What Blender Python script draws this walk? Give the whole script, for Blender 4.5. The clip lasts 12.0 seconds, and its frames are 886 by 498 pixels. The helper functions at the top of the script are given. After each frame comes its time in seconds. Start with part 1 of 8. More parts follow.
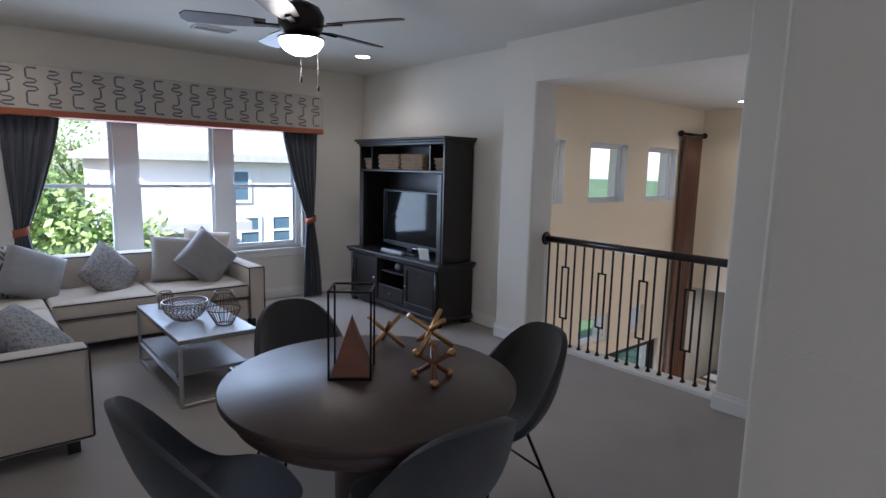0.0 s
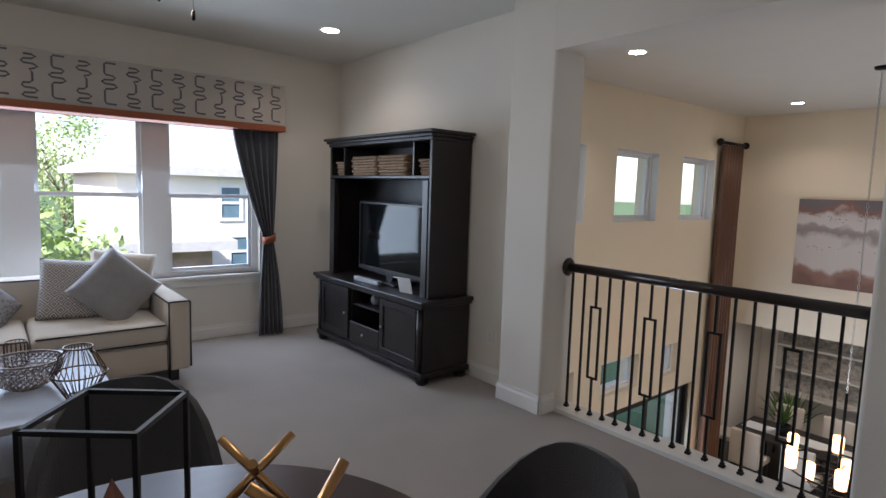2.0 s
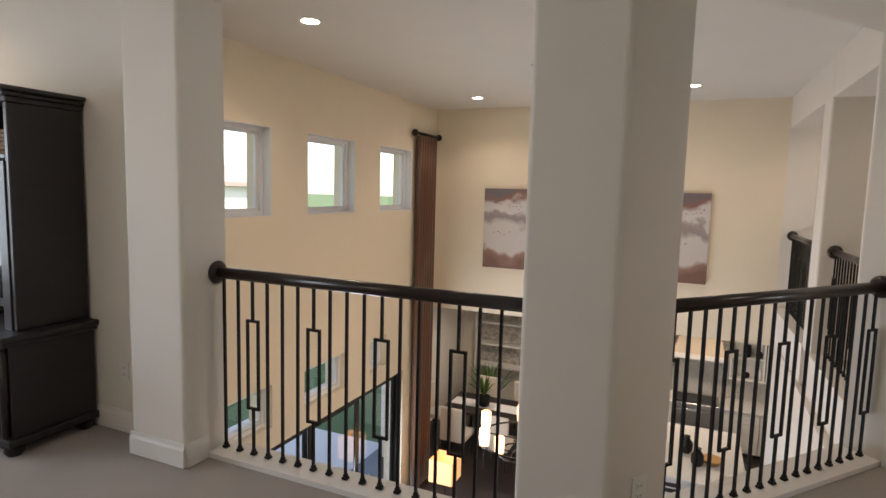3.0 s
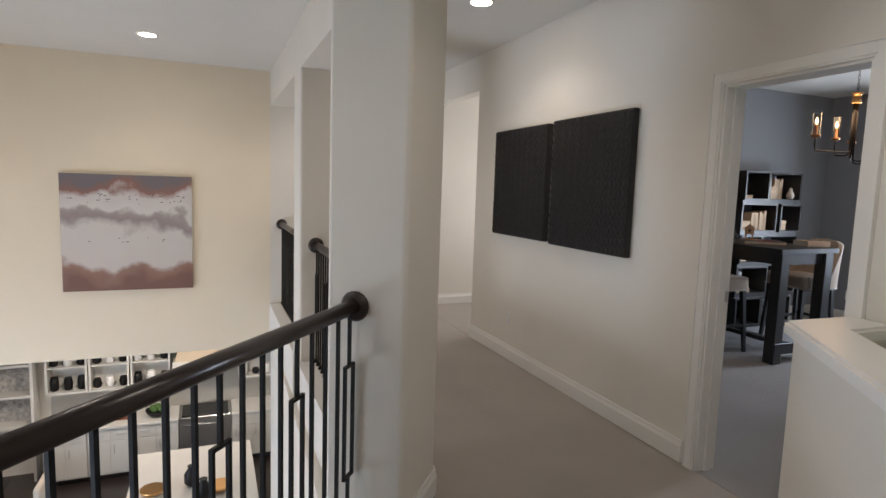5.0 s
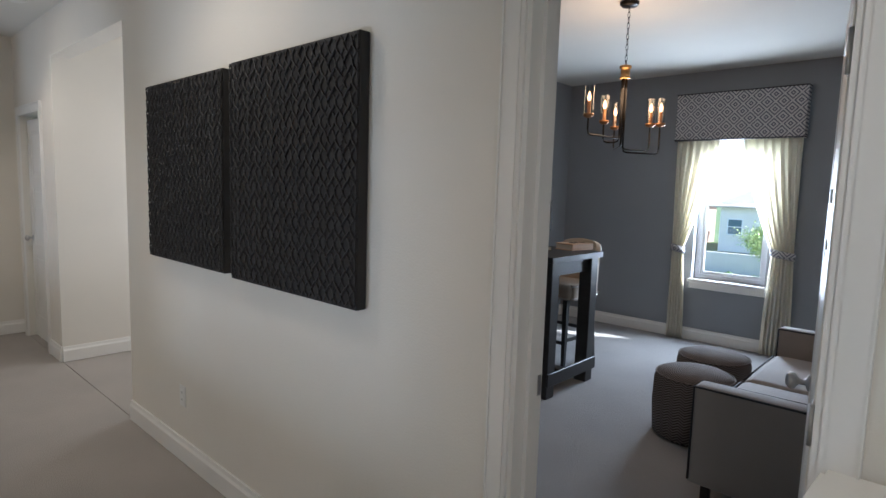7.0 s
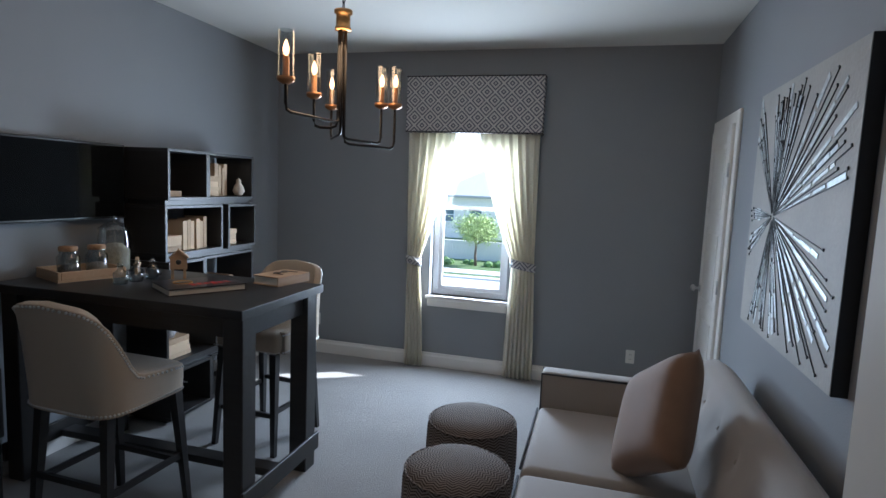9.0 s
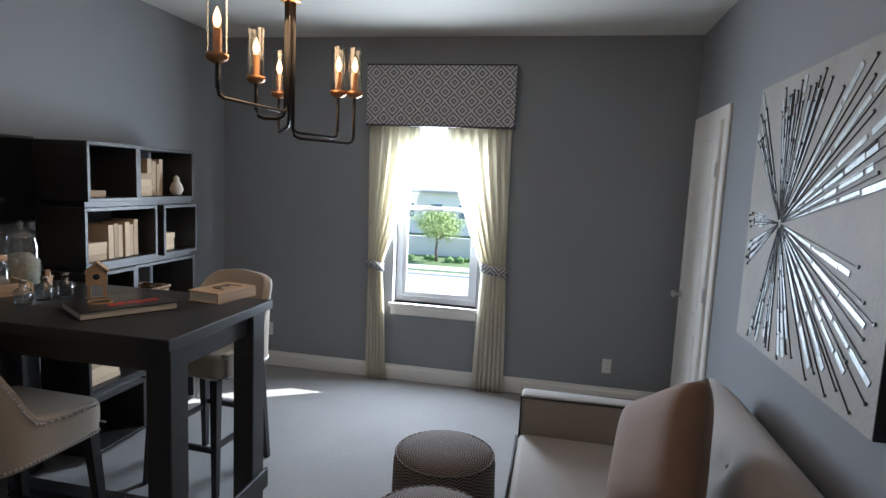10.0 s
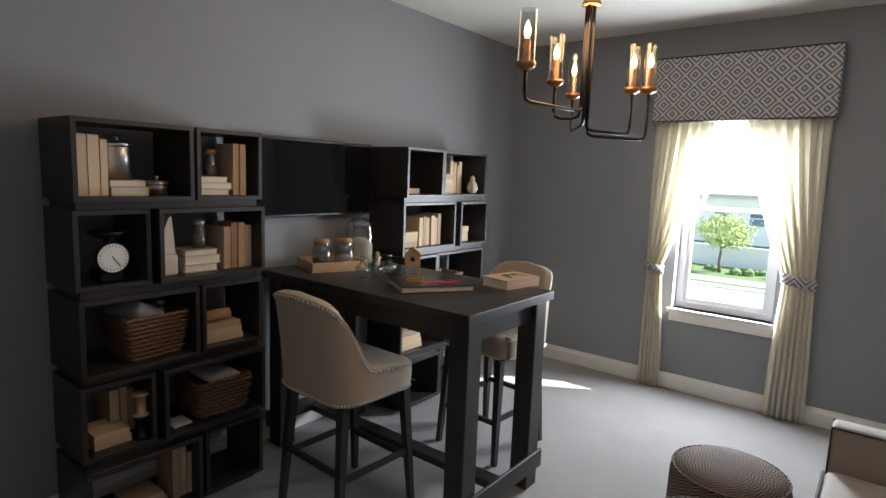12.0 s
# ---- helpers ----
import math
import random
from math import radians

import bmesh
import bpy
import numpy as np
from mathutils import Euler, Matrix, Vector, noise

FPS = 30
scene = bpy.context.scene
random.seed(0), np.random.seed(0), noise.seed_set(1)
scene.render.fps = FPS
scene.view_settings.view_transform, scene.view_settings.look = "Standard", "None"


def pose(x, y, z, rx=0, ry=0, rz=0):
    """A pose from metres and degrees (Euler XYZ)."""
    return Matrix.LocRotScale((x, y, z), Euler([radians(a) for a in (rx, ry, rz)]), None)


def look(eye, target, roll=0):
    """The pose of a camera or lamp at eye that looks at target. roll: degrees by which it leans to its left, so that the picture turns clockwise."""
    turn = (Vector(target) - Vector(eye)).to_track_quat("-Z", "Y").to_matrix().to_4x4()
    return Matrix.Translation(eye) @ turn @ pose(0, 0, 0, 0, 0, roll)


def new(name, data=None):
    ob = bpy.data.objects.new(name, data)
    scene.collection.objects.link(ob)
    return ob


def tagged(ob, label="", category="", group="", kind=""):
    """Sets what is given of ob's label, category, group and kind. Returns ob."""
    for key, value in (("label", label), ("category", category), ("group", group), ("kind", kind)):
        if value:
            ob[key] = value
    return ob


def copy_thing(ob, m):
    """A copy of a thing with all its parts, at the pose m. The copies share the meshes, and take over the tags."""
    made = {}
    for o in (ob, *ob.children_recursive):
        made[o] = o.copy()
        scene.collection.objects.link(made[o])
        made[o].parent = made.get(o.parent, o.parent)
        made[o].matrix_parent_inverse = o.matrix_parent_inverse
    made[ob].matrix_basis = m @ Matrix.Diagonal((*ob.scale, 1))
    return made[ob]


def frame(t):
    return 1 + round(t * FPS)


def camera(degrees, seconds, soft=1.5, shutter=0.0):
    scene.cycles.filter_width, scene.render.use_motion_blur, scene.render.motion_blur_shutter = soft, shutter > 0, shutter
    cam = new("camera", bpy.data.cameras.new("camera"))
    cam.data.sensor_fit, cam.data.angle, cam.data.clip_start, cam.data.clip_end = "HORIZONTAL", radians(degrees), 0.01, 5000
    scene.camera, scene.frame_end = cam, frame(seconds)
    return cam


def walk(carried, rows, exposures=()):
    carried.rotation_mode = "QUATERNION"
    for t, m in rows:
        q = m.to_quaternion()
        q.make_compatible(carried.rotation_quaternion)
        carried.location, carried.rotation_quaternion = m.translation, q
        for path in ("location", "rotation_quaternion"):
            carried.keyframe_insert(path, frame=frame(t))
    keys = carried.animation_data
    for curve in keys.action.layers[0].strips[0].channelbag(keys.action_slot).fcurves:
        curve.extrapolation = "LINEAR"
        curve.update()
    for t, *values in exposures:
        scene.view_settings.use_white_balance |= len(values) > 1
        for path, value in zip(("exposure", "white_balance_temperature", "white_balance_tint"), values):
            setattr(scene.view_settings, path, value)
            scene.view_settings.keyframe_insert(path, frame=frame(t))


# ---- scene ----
cam = camera(76.4, 12.0)
PATH = [
    (0, (-0.177, 0.006, 1.627), (1.107, 1.514, 1.345), 1.4),
    (0.5, (-0.057, 0.285, 1.57), (1.064, 1.922, 1.314), 1.3),
    (1, (0.141, 0.624, 1.531), (1.15, 2.337, 1.307), 1.3),
    (1.5, (0.472, 0.854, 1.544), (1.512, 2.548, 1.322), 1.8),
    (2, (0.874, 0.978, 1.501), (2.138, 2.514, 1.292), 1.8),
    (2.5, (1.32, 1.092, 1.478), (2.9, 2.302, 1.282), 1.4),
    (3, (1.709, 1.071, 1.469), (3.531, 1.869, 1.265), 1.5),
    (3.5, (2.226, 0.988, 1.464), (4.175, 1.399, 1.279), 1.5),
    (3.7, (2.382, 0.961, 1.453), (4.36, 1.192, 1.265), 1.2),
    (5.3, (3.518, 0.51, 1.521), (5.291, -0.393, 1.316), 1.8),
    (5.5, (3.689, 0.428, 1.533), (5.421, -0.553, 1.335), 1.6),
    (6, (4.025, 0.142, 1.537), (5.624, -1.041, 1.33), 1.6),
    (6.5, (4.328, -0.233, 1.542), (5.805, -1.566, 1.343), 1.7),
    (6.7, (4.452, -0.368, 1.524), (5.875, -1.758, 1.32), 1.7),
    (8.3, (5.016, -1.54, 1.574), (5.874, -3.332, 1.346), 2.4),
    (8.5, (5.09, -1.663, 1.594), (5.834, -3.504, 1.367), 2.4),
    (9, (5.226, -1.93, 1.639), (5.748, -3.848, 1.418), 2.4),
    (9.5, (5.303, -2.148, 1.662), (5.651, -4.105, 1.442), 2.6),
    (10, (5.361, -2.284, 1.669), (5.744, -4.233, 1.435), 2.6),
    (10.5, (5.42, -2.302, 1.657), (6.032, -4.188, 1.396), 2.6),
    (11, (5.436, -2.309, 1.645), (6.351, -4.066, 1.367), 2.6),
    (11.5, (5.433, -2.305, 1.649), (6.556, -3.936, 1.368), 2.5),
    (12, (5.382, -2.163, 1.639), (6.605, -3.722, 1.376), 2.2),
]
walk(cam, [(t, look(eye, target, roll)) for t, eye, target, roll in PATH], [(0, 1.2, 5450, 16), (1.5, 1.2, 5500, 15), (2, 1.22, 5900, 16), (2.5, 1.5, 6400, 17), (3.5, 1.62, 6750, 17), (5.5, 1.75, 5700, 12), (6.5, 1.7, 5600, 11), (8.5, 1.6, 5350, 8), (9.5, 1.65, 5600, 9), (10.5, 1.8, 6050, 10), (12, 2.1, 6450, 12)])

# ---- world, sun and lamps ----
SUN_EL, SUN_TRAVEL = radians(38), Vector((0.85, 0.53, 0))
world = bpy.data.worlds.new("world")
scene.world = world
world.use_nodes = True
_wn, _wl = world.node_tree.nodes, world.node_tree.links
_sky = _wn.new("ShaderNodeTexSky")
_sky.sky_type, _sky.sun_disc = "NISHITA", False
_sky.sun_elevation, _sky.sun_rotation = SUN_EL, math.atan2(-SUN_TRAVEL.x, -SUN_TRAVEL.y)
_wn["Background"].inputs["Strength"].default_value = 0.15
_wl.new(_sky.outputs[0], _wn["Background"].inputs["Color"])


def lamp(name, kind, energy, color, m, **kw):
    data = bpy.data.lights.new(name, kind)
    data.energy, data.color = energy, color
    for k, v in kw.items():
        if k == "size":
            data.size = v
        elif k == "size_y":
            data.shape, data.size_y = "RECTANGLE", v
        elif k == "angle":
            data.angle = v
        elif k == "radius":
            data.shadow_soft_size = v
        elif k == "spot":
            data.spot_size, data.spot_blend = radians(v), 0.6
    ob = new(name, data)
    ob.matrix_world = m
    return ob


_d = Vector((SUN_TRAVEL.x * math.cos(SUN_EL), SUN_TRAVEL.y * math.cos(SUN_EL), -math.sin(SUN_EL)))
lamp("sun", "SUN", 5.0, (1.0, 0.95, 0.87), look((0, 0, 30), Vector((0, 0, 30)) + _d), angle=radians(0.6))
WARM, DAY = (1.0, 0.84, 0.66), (0.74, 0.87, 1.0)
# daylight in the openings
lamp("daylight_loft", "AREA", 33, DAY, look((1.6, 6.62, 1.4), (1.6, 0, -0.6)), size=2.6, size_y=1.5)
lamp("daylight_game", "AREA", 24, (0.84, 0.92, 1.0), look((6.30, -6.80, 1.30), (6.30, -4.5, 1.25)), size=0.62, size_y=1.2)
lamp("daylight_slider", "AREA", 60, DAY, look((7.7, 5.10, -2.1), (7.7, 0, -2.6)), size=2.4, size_y=1.9)
# no window here: area lamp added within the closed alcove to brighten it
lamp("alcove_fill", "AREA", 6, (1, 0.95, 0.88), look((9.1, -3.6, 1.6), (9.1, 0, 1.2)), size=1.2, size_y=1.6)
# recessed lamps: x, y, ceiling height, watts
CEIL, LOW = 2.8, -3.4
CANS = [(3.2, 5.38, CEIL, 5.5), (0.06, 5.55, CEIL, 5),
        # (5.9, 1.5) is unseen, supposed from the void's other three
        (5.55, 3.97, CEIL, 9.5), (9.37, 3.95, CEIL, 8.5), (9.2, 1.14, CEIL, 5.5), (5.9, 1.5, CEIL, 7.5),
        # (4.36, -0.75) is unseen, added to brighten the landing and doorway wall
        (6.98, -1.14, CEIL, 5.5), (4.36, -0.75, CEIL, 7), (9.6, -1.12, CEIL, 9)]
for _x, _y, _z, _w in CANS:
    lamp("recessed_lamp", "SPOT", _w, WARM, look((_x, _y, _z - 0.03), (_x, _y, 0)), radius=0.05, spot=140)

# ---- materials ----


def material(name, base, rough=0.6, metal=0.0, vary=0.08, scale=3.0, bump=0.0, bscale=60.0, tint=None, sheen=0.0, spec=0.5, alpha_random=0.0):
    """A paint, cloth or wood: base colour with mottling at two scales, and fine relief."""
    m = bpy.data.materials.new(name)
    m.use_nodes = True
    n, l = m.node_tree.nodes, m.node_tree.links
    b = n["Principled BSDF"]
    b.inputs["Roughness"].default_value, b.inputs["Metallic"].default_value = rough, metal
    b.inputs["Specular IOR Level"].default_value = spec
    if sheen:
        b.inputs["Sheen Weight"].default_value = sheen
    co = n.new("ShaderNodeTexCoord")
    big, fine = n.new("ShaderNodeTexNoise"), n.new("ShaderNodeTexNoise")
    big.inputs["Scale"].default_value, big.inputs["Detail"].default_value = scale, 4
    fine.inputs["Scale"].default_value, fine.inputs["Detail"].default_value = bscale, 3
    l.new(co.outputs["Object"], big.inputs["Vector"]), l.new(co.outputs["Object"], fine.inputs["Vector"])
    ramp = n.new("ShaderNodeMix")
    ramp.data_type = "RGBA"
    dark = [c * (1 - vary) for c in base]
    lite = [min(1, c * (1 + vary)) for c in (tint or base)]
    ramp.inputs["A"].default_value, ramp.inputs["B"].default_value = (*dark, 1), (*lite, 1)
    mixf = n.new("ShaderNodeMath")
    mixf.operation = "ADD"
    half = n.new("ShaderNodeMath")
    half.operation, half.inputs[1].default_value = "MULTIPLY_ADD", 0.4
    half.inputs[2].default_value = -0.2
    l.new(fine.outputs["Fac"], half.inputs[0])
    l.new(big.outputs["Fac"], mixf.inputs[0]), l.new(half.outputs[0], mixf.inputs[1])
    out = mixf.outputs[0]
    if alpha_random:
        info = n.new("ShaderNodeObjectInfo")
        ma = n.new("ShaderNodeMath")
        ma.operation, ma.inputs[1].default_value = "MULTIPLY_ADD", alpha_random
        l.new(info.outputs["Random"], ma.inputs[0]), l.new(out, ma.inputs[2])
        out = ma.outputs[0]
    l.new(out, ramp.inputs["Factor"]), l.new(ramp.outputs["Result"], b.inputs["Base Color"])
    if bump:
        bp = n.new("ShaderNodeBump")
        bp.inputs["Strength"].default_value, bp.inputs["Distance"].default_value = bump, 0.01
        l.new(fine.outputs["Fac"], bp.inputs["Height"]), l.new(bp.outputs["Normal"], b.inputs["Normal"])
    return m


def grained(name, a, c, rough, scale=(1, 14, 14), spec=0.5, bump=0.1):
    """Wood with grain along the object's x axis."""
    m = material(name, a, rough, spec=spec)
    n, l = m.node_tree.nodes, m.node_tree.links
    co, mp, nz = n.new("ShaderNodeTexCoord"), n.new("ShaderNodeMapping"), n.new("ShaderNodeTexNoise")
    mp.inputs["Scale"].default_value = scale
    nz.inputs["Scale"].default_value, nz.inputs["Detail"].default_value, nz.inputs["Distortion"].default_value = 3, 6, 0.6
    mix = n.new("ShaderNodeMix")
    mix.data_type = "RGBA"
    mix.inputs["A"].default_value, mix.inputs["B"].default_value = (*a, 1), (*c, 1)
    l.new(co.outputs["Object"], mp.inputs["Vector"]), l.new(mp.outputs[0], nz.inputs["Vector"])
    l.new(nz.outputs["Fac"], mix.inputs["Factor"]), l.new(mix.outputs["Result"], n["Principled BSDF"].inputs["Base Color"])
    bp = n.new("ShaderNodeBump")
    bp.inputs["Strength"].default_value, bp.inputs["Distance"].default_value = bump, 0.004
    l.new(nz.outputs["Fac"], bp.inputs["Height"]), l.new(bp.outputs["Normal"], n["Principled BSDF"].inputs["Normal"])
    return m


def glass(name, color=(1, 1, 1), rough=0.0, clear=0.9, gloss=0.035):
    """A thin pane: clear with a real mirror's gloss."""
    m = bpy.data.materials.new(name)
    m.use_nodes = True
    n, l = m.node_tree.nodes, m.node_tree.links
    tr, gl, mix, fr = (n.new("ShaderNode" + k) for k in ("BsdfTransparent", "BsdfGlossy", "MixShader", "LayerWeight"))
    tr.inputs["Color"].default_value = (*[c * clear + (1 - clear) * c * c for c in color], 1)
    gl.inputs["Roughness"].default_value = rough
    fr.inputs["Blend"].default_value = 0.5
    pw, ma = n.new("ShaderNodeMath"), n.new("ShaderNodeMath")
    pw.operation, pw.inputs[1].default_value = "POWER", 4.0
    ma.operation, ma.inputs[1].default_value, ma.inputs[2].default_value = "MULTIPLY_ADD", 0.7, gloss
    l.new(fr.outputs["Facing"], pw.inputs[0]), l.new(pw.outputs[0], ma.inputs[0])
    l.new(ma.outputs[0], mix.inputs[0]), l.new(tr.outputs[0], mix.inputs[1]), l.new(gl.outputs[0], mix.inputs[2])
    l.new(mix.outputs[0], n["Material Output"].inputs["Surface"])
    return m


def glow(name, color, strength):
    m = bpy.data.materials.new(name)
    m.use_nodes = True
    b = m.node_tree.nodes["Principled BSDF"]
    b.inputs["Base Color"].default_value = (*color, 1)
    b.inputs["Emission Color"].default_value, b.inputs["Emission Strength"].default_value = (*color, 1), strength
    return m


WALL = material("warm_white_wall_paint", (0.74, 0.70, 0.63), 0.75, vary=0.03, bump=0.12, bscale=140, spec=0.25)
CREAM = material("cream_wall_paint", (0.78, 0.69, 0.54), 0.75, vary=0.03, bump=0.12, bscale=140, spec=0.25)
GREY = material("slate_grey_wall_paint", (0.255, 0.265, 0.28), 0.7, vary=0.04, bump=0.15, bscale=140, spec=0.3)
CEILING = material("ceiling_paint", (0.72, 0.70, 0.65), 0.85, vary=0.03, bump=0.2, bscale=90, spec=0.2)
TRIM = material("white_trim_paint", (0.78, 0.76, 0.72), 0.4, vary=0.03)
CARPET = material("beige_carpet", (0.40, 0.36, 0.32), 0.95, vary=0.14, scale=2.2, bump=0.9, bscale=190, sheen=0.2, spec=0.1)
CARPET2 = material("pale_grey_carpet", (0.345, 0.335, 0.325), 0.95, vary=0.15, scale=2.0, bump=0.9, bscale=190, sheen=0.2, spec=0.1)
ESPRESSO = grained("espresso_wood", (0.012, 0.010, 0.010), (0.028, 0.021, 0.019), 0.36)
TABLEWOOD = grained("dark_walnut_wood", (0.055, 0.034, 0.028), (0.095, 0.060, 0.048), 0.42)
BLACKWOOD = grained("black_stained_wood", (0.015, 0.0145, 0.0145), (0.034, 0.032, 0.031), 0.40)
IRON = material("black_iron", (0.012, 0.011, 0.011), 0.45, 0.6, vary=0.2)
HANDRAIL = grained("dark_handrail_wood", (0.016, 0.010, 0.008), (0.03, 0.018, 0.014), 0.28)
CREAMCLOTH = material("cream_linen", (0.62, 0.55, 0.46), 0.9, vary=0.06, bump=0.35, bscale=320, sheen=0.2, spec=0.15)
PIPING = material("charcoal_piping", (0.03, 0.03, 0.035), 0.8)
CHARCOAL = material("charcoal_felt", (0.055, 0.053, 0.053), 0.9, vary=0.12, bump=0.5, bscale=260, sheen=0.3, spec=0.15)
CURTAIN = material("slate_blue_curtain", (0.065, 0.070, 0.085), 0.85, vary=0.1, bump=0.3, bscale=300, sheen=0.3)
BROWNCURTAIN = material("brown_satin_curtain", (0.13, 0.055, 0.025), 0.5, vary=0.18, scale=6, sheen=0.4)
RUST = material("rust_orange_trim", (0.30, 0.085, 0.035), 0.7, vary=0.08, bump=0.3, bscale=300)
BRASS = material("brass", (0.50, 0.29, 0.12), 0.30, 1.0, vary=0.06)
BRONZE = material("bronze_copper", (0.40, 0.20, 0.10), 0.35, 1.0, vary=0.1)
SILVER = material("brushed_steel", (0.55, 0.55, 0.55), 0.32, 1.0, vary=0.06)
DARKWIRE = material("dark_bronze_wire", (0.13, 0.075, 0.05), 0.38, 0.9, vary=0.15)
GREYTOP = material("grey_stained_tabletop", (0.22, 0.21, 0.21), 0.32, vary=0.1)
REDWOOD = grained("reddish_wood", (0.16, 0.05, 0.025), (0.26, 0.09, 0.045), 0.45)
BLACKPLASTIC = material("black_plastic", (0.012, 0.012, 0.013), 0.35)
SCREEN = material("dark_screen", (0.006, 0.007, 0.008), 0.06, vary=0.0, spec=0.3)
WINDOWVINYL = material("white_window_vinyl", (0.74, 0.75, 0.76), 0.45, vary=0.03)
PANE = glass("window_glass")
CLEAR = glass("clear_glass", (0.78, 0.82, 0.82), gloss=0.14)
WHITEPLASTIC = material("white_plastic", (0.75, 0.74, 0.71), 0.4, vary=0.03)
LAMPGLOW = glow("lamp_glow", (1.0, 0.86, 0.66), 14)
FROST = glow("frosted_lamp_bowl", (1.0, 0.87, 0.68), 7)
BULB = glow("filament_bulb", (1.0, 0.48, 0.18), 3.2)


# ---- mesh helpers ----
def bm_new():
    return bmesh.new()


def box(bm, x0, x1, y0, y1, z0, z1, bevel=0.0, seg=2, m=None):
    r = bmesh.ops.create_cube(bm, size=1.0)
    vs = r["verts"]
    for v in vs:
        v.co = Vector(((x0 + x1) / 2 + v.co.x * (x1 - x0), (y0 + y1) / 2 + v.co.y * (y1 - y0), (z0 + z1) / 2 + v.co.z * (z1 - z0)))
    if m is not None:
        bmesh.ops.transform(bm, matrix=m, verts=vs)
    if bevel:
        es = list({e for v in vs for e in v.link_edges})
        bmesh.ops.bevel(bm, geom=es, offset=bevel, segments=seg, affect="EDGES", profile=0.5)
    return bm


def prism(bm, pts, z0, z1):
    lo = [bm.verts.new((x, y, z0)) for x, y in pts]
    hi = [bm.verts.new((x, y, z1)) for x, y in pts]
    k = len(pts)
    bm.faces.new(list(reversed(lo))), bm.faces.new(hi)
    for i in range(k):
        bm.faces.new((lo[i], lo[(i + 1) % k], hi[(i + 1) % k], hi[i]))
    bmesh.ops.recalc_face_normals(bm, faces=bm.faces)
    return bm


def tube(bm, pts, r, n=8, closed=False):
    """A round bar along points; r may be a list."""
    pts = [Vector(p) for p in pts]
    rs = r if isinstance(r, (list, tuple)) else [r] * len(pts)
    rings, up = [], Vector((0, 0, 1))
    k = len(pts)
    for i, p in enumerate(pts):
        a = pts[i - 1] if i or closed else p
        b = pts[(i + 1) % k] if i < k - 1 or closed else p
        d = (b - a).normalized()
        side = d.cross(up if abs(d.z) < 0.95 else Vector((1, 0, 0))).normalized()
        top = side.cross(d)
        rings.append([bm.verts.new(p + rs[i] * (math.cos(2 * math.pi * j / n) * side + math.sin(2 * math.pi * j / n) * top)) for j in range(n)])
    for i in range(k if closed else k - 1):
        p, q = rings[i], rings[(i + 1) % k]
        for j in range(n):
            bm.faces.new((p[j], p[(j + 1) % n], q[(j + 1) % n], q[j])).smooth = True
    if not closed:
        bm.faces.new(list(reversed(rings[0]))), bm.faces.new(rings[-1])
    return bm


def lathe(bm, profile, n=20, at=(0, 0, 0), closed=True):
    """Turned shape: profile of (radius, height) from bottom to top."""
    rings = []
    for r, z in profile:
        rings.append([bm.verts.new((at[0] + r * math.cos(2 * math.pi * j / n), at[1] + r * math.sin(2 * math.pi * j / n), at[2] + z)) for j in range(n)])
    for p, q in zip(rings, rings[1:]):
        for j in range(n):
            bm.faces.new((p[j], p[(j + 1) % n], q[(j + 1) % n], q[j])).smooth = True
    if closed:
        if profile[0][0] > 1e-4:
            bm.faces.new(list(reversed(rings[0])))
        if profile[-1][0] > 1e-4:
            bm.faces.new(rings[-1])
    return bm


def cushion(bm, w, d, h, n=14, sq=5.0, puff=0.35, m=Matrix()):
    """A stuffed cushion w by d by h about its centre, full in the middle and thin at the seams."""
    sides = []
    for s in (1, -1):
        rows = []
        for i in range(n + 1):
            row = []
            for j in range(n + 1):
                u, v = -1 + 2 * i / n, -1 + 2 * j / n
                f = max(0.0, (1 - abs(u) ** sq) * (1 - abs(v) ** sq)) ** puff
                pin = 1 - 0.05 * (1 - abs(v) ** 2) * abs(u) ** 3
                pin2 = 1 - 0.05 * (1 - abs(u) ** 2) * abs(v) ** 3
                row.append(bm.verts.new(m @ Vector((u * w / 2 * pin, v * d / 2 * pin2, s * h / 2 * f))))
            rows.append(row)
        for i in range(n):
            for j in range(n):
                q = (rows[i][j], rows[i + 1][j], rows[i + 1][j + 1], rows[i][j + 1])
                bm.faces.new(q if s > 0 else q[::-1]).smooth = True
        sides.append(rows)
    bmesh.ops.remove_doubles(bm, verts=bm.verts, dist=1e-4)
    return bm


def mesh_of(name, bm, mat):
    me = bpy.data.meshes.new(name)
    bm.to_mesh(me)
    bm.free()
    me.materials.append(mat)
    return me


def part(name, bm, mat, parent=None, label="", m=None):
    ob = new(name, mesh_of(name, bm, mat))
    if parent is not None:
        ob.parent = parent
    if m is not None:
        ob.matrix_local = m
    return tagged(ob, label)


def part_of(name, mesh, parent, m=None, label=""):
    """A part that shares another part's mesh."""
    ob = new(name, mesh)
    ob.parent = parent
    if m is not None:
        ob.matrix_local = m
    return tagged(ob, label)


def thing(name, m, label, category, group=""):
    ob = new(name)
    ob.empty_display_size = 0.1
    ob.matrix_world = m
    return tagged(ob, label, category, group)


def struct(name, bm, mat, label, category="structure"):
    return tagged(part(name, bm, mat), label, category, kind="structure")

# ---- the large structure ----
TVX, WINY, COLX, RAILX, OUTX = 3.91, 6.50, 3.745, 3.975, 4.05
WESTX = -0.745         # wall behind the corner sofa
HALLY = -1.82          # hall face of the wall with the two black panels
EASTX, NORTHY, HALLEND = 10.35, 5.02, 11.25
HEAD = 2.41            # underside of the beams over the balustrades
U2, N2 = Vector((0.765, -0.644)), Vector((0.644, 0.765))
P0 = Vector((3.745, 1.285))


